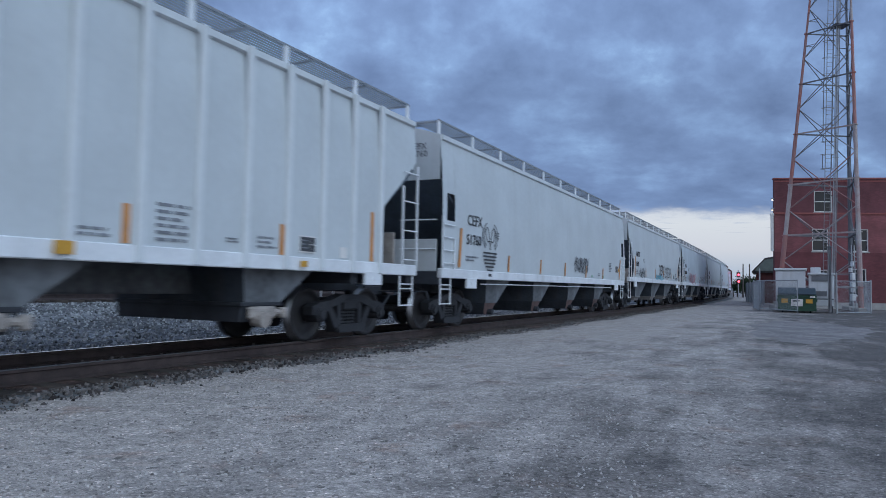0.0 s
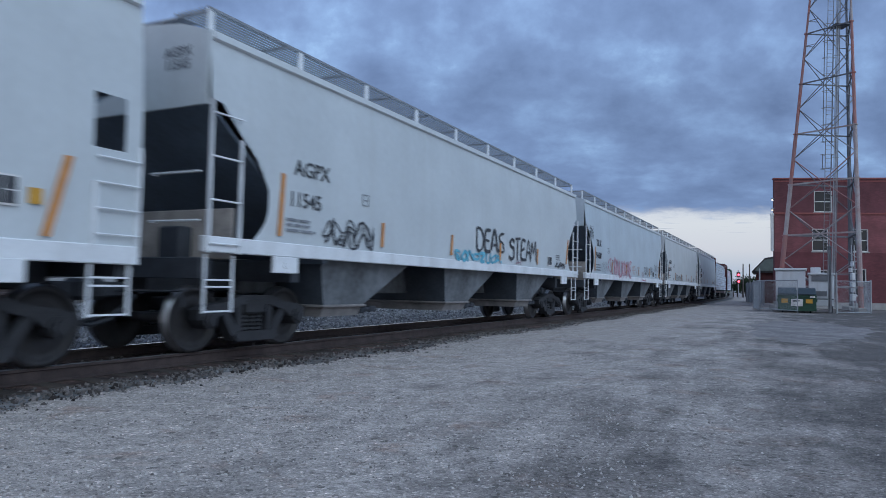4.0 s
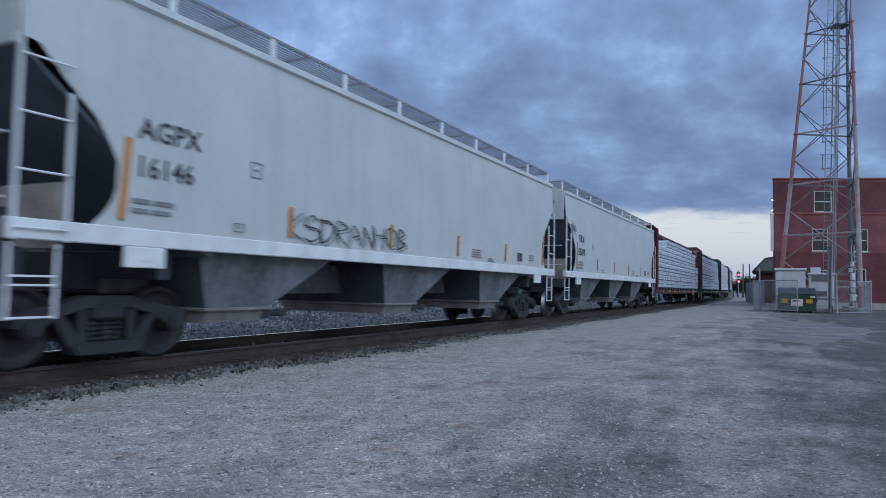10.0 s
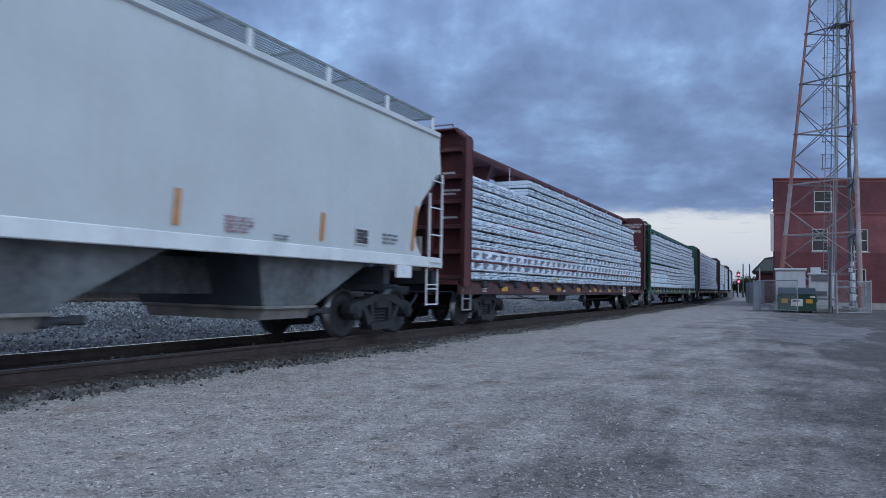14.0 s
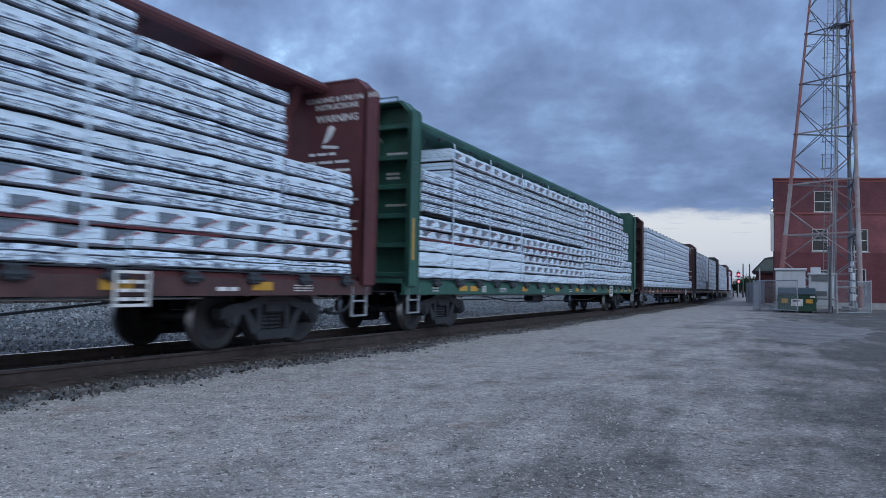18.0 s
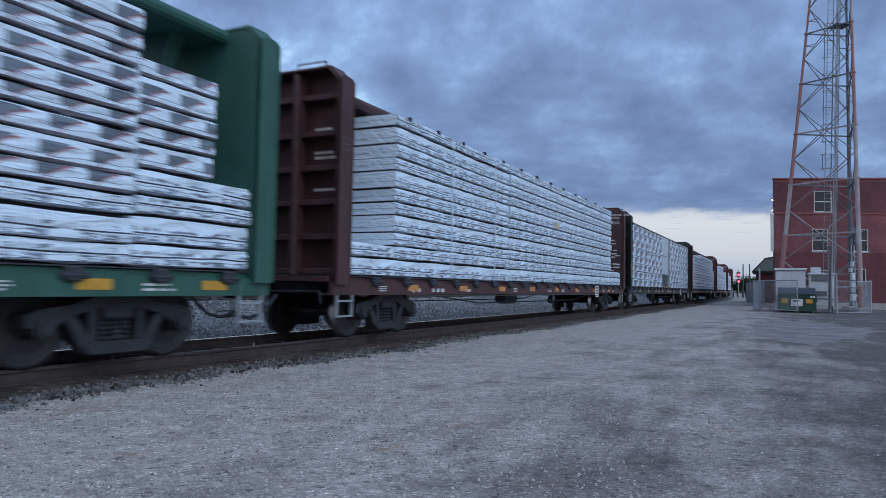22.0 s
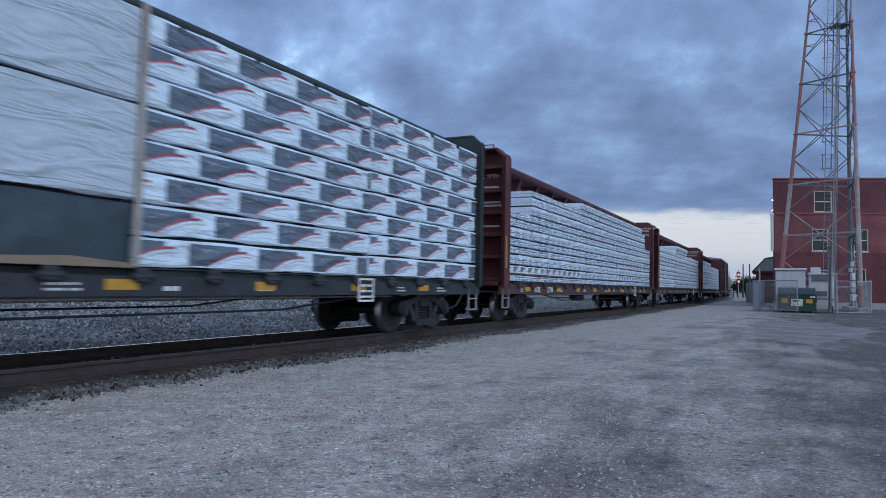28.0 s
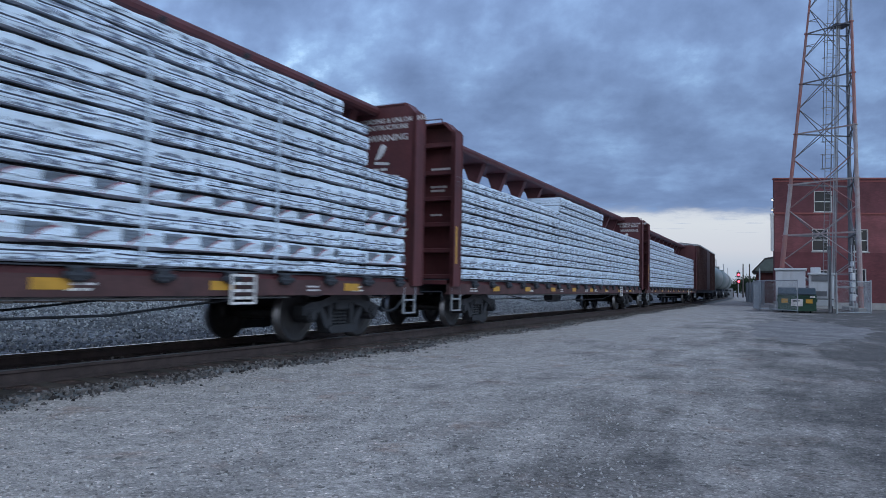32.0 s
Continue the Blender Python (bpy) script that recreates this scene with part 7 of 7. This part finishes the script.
def gate_leaf(a, b, height):
    """A swung-open leaf of the yard gate, hinged at a."""
    t = thing("chain_link_gate", "galvanised chain-link gate leaf standing open beside the dumpster", "gate", "yard gate leaves")
    A, B = Vector((*a, 0)), Vector((*b, 0))
    d = B - A
    l = d.length
    d.normalize()
    for z in (.16, height):
        bm = bmesh.new()
        rod(bm, A + Vector((0, 0, z)), B + Vector((0, 0, z)), .03, 8)
        part("gate_rail", bm, GALV, t)
    for p in (A, B):
        bm = bmesh.new()
        rod(bm, p + Vector((0, 0, 0 if p is B else .16)), p + Vector((0, 0, height)), .03, 8)
        part("gate_stile", bm, GALV, t)
    bm = bmesh.new()
    bar(bm, A + Vector((0, 0, .2)), B + Vector((0, 0, height - .04)), .008, .008)
    part("brace_rod", bm, GALV, t)
    bm = bmesh.new()
    s = -height
    h = height - .16
    while s < l:
        for sg in (1, -1):
            lo, hi = max(0, s), min(l, s + h)
            if hi > lo:
                za, zb = (lo - s, hi - s) if sg > 0 else (h - (lo - s), h - (hi - s))
                bar(bm, A + d * lo + Vector((0, 0, .16 + za)), A + d * hi + Vector((0, 0, .16 + zb)), .0035, .0035)
        s += .09
    part("chain_link", bm, GALV, t)


gate_leaf((20.13, 44.1), (20.36, 39.9), 1.92)


def cable_post():
    t = thing("cable_post", "dark steel cable post with conduits beside the generator", "post", m=pose(23.15, 41.6, 0, 0, 0, -28))
    bm = bmesh.new()
    box(bm, -.10, .10, -.08, .08, 0, 3.95, .01)
    part("post", bm, MASTDARK, t)
    for x in (-.06, .02, .08):
        bm = bmesh.new()
        rod(bm, (x, -.11, .1), (x, -.11, 3.8), .025, 6)
        part("conduit", bm, MASTGREY, t)
    bm = bmesh.new()
    box(bm, -.14, .14, -.2, .16, 3.95, 4.02, .01)
    part("cap_plate", bm, MASTDARK, t)


cable_post()
# grey screen panels beside the yard
t = thing("screen_fence", "grey solid fence panels beside the yard", "fence panel", m=pose(30.0, 64.8, 0, 0, 0, 72.1))
SCREEN = material("grey_panel", (0.25, 0.265, 0.28), .7, var=.2)
for k in range(6):
    bm = bmesh.new()
    box(bm, k * 2.6 + .03, k * 2.6 + 2.57, 0, .08, .05, 2.2, .01)
    part("panel", bm, SCREEN, t)
    bm = bmesh.new()
    box(bm, k * 2.6 - .05, k * 2.6 + .05, .09, .19, 0, 2.3)
    part("post", bm, GALV, t)


# ---- beyond the yard ----
def red_barn():
    t = thing("rail_shed", "low red shed with a grey-green gable behind the fence", "shed", m=pose(34.9, 76, 0, 0, 0, -25))
    wallm = material("shed_red_boards", (0.10, 0.03, 0.028), .85, var=.35)
    bm = bmesh.new()
    box(bm, -.6, 6, 0, 9, 0, 3.4)
    part("wall", bm, wallm, t)
    bm = bmesh.new()
    prism(bm, [(-1.0, 3.3), (-1.0, 3.45), (.3, 4.9), (2.4, 5.3), (6.4, 5.3), (6.4, 3.3)], -.3, 9.3)
    part("roof", bm, ROOFING, t)
    bm = bmesh.new()
    prism(bm, [(-.75, 3.5), (.3, 4.7), (2.4, 5.08), (2.9, 5.08), (2.9, 3.5)], -.36, -.31)
    part("gable", bm, material("gable_grey_green", (0.16, 0.19, 0.17), .8, var=.2), t)


red_barn()


def signal():
    t = thing("railway_signal", "railway signal mast showing two red lamps", "signal", m=pose(50.6, 119, 0))
    bm = bmesh.new()
    rod(bm, (0, 0, 0), (0, 0, 4.9), .09, 8)
    part("mast", bm, GALV, t)
    redl = lamp_material("signal_red", (1.0, .03, .05), 14)
    for z in (4.05, 2.9):
        bm = bmesh.new()
        box(bm, -.32, .32, -.12, .02, z - .45, z + .45, .06)
        h = part("signal_head", bm, UNDER, t)
        bm = bmesh.new()
        rod(bm, (0, -.13, z), (0, -.18, z), .17, 16)
        part("lens", bm, redl, h, "glowing red lens")
    bm = bmesh.new()
    box(bm, -2.6, -.8, .3, 1.5, 0, 1.7, .03)
    part("relay_case", bm, LOUVRE, t)


signal()
WOODP = material("weathered_pole", (0.10, 0.085, 0.075), .9, var=.3)
for k, (x, y) in enumerate(((60.5, 140), (61.8, 140), (74.0, 190))):
    t = thing("utility_pole", "weathered wooden utility pole beyond the tracks", "utility pole", "far utility poles", m=pose(x, y, 0))
    bm = bmesh.new()
    rod(bm, (0, 0, 0), (0, 0, 6.7), .16, 8, .11)
    part("pole", bm, WOODP, t)
    bm = bmesh.new()
    rod(bm, (0, 0, 6.69), (0, 0, 6.76), .13, 8, .05)
    part("cap", bm, WOODP, t)

LEAF = island_material("dusk_foliage", (0.018, 0.03, 0.016), (0.06, 0.085, 0.045))
BARK = material("bark", (0.07, 0.055, 0.045), .9, var=.4)


def tree(seed, h, spread):
    rng = random.Random(seed)
    t = thing("tree", "dark leafy tree on the far side of the tracks", "tree", "trees beyond the tracks")
    bm = bmesh.new()
    rod(bm, (0, 0, 0), (.1, 0, h * .45), .22, 8, .14)
    limbs = []
    for i in range(7):
        a = rng.uniform(0, 6.28)
        z = h * rng.uniform(.25, .5)
        e = Vector((math.cos(a) * spread * .6, math.sin(a) * spread * .6, z + h * rng.uniform(.15, .4)))
        rod(bm, (.05, 0, z), e, .08, 5, .03)
        limbs.append(e)
    part("trunk", bm, BARK, t)
    V, F = [], []
    for i in range(1700):
        c = rng.choice(limbs) if i % 3 else Vector((0, 0, h * .7))
        p = c + Vector((rng.gauss(0, spread * .22), rng.gauss(0, spread * .22), rng.gauss(0, h * .10)))
        if p.z < h * .16:
            continue
        n = Vector((rng.gauss(0, 1), rng.gauss(0, 1), rng.gauss(0, 1))).normalized()
        u = n.orthogonal().normalized()
        w = n.cross(u)
        s = rng.uniform(.10, .24)
        k = len(V)
        V += [tuple(p + u * s), tuple(p + w * s * .6), tuple(p - u * s), tuple(p - w * s * .6 + n * s * .3)]
        F.append((k, k + 1, k + 2, k + 3))
    me = bpy.data.meshes.new("crown")
    me.from_pydata(V, [], F)
    me.materials.append(LEAF)
    put("crown", me, t)
    return t


protos = [tree(1, 6.5, 3.4), tree(2, 5.0, 3.0), tree(3, 7.5, 3.8)]
places = []
rng = random.Random(5)
for i in range(9):
    u = 90 + i * 7.5 + rng.uniform(-2, 2)
    p = track_point(u, -70 - rng.uniform(0, 35))
    places.append((p.x, p.y))
for i in range(9):
    places.append((61.0 + i * 1.0 + rng.uniform(-.4, .4), 150 + rng.uniform(-5, 6)))
for i, (x, y) in enumerate(places):
    m = pose(x, y, 0, 0, 0, rng.uniform(0, 360)) @ Matrix.Scale(.62 if i >= 9 else 1, 4)
    if i < 3:
        protos[i].matrix_basis = m
    else:
        copy_thing(protos[i % 3], m)
# ---- what moves ----
def motions():
    times = [0.5 * i for i in range(65)]
    for car, centre, base in CARS:
        walk(car, [(t, track_pose(centre - rolled(t), RAIL, base)) for t in times])
    # wheels turn with the way that the train has come
    turn = [0.1 * i for i in range(321)]
    spin = [(t, Matrix.Rotation(-rolled(t) / WHEEL_R, 4, "Y")) for t in turn]
    for w, x in WHEELSETS:
        walk(w, [(t, Matrix.Translation((x, 0, WHEEL_R)) @ r) for t, r in spin])
    walk(cloud_deck, [(0, pose(0, 0, 420)), (32, pose(80, 0, 420))])


motions()
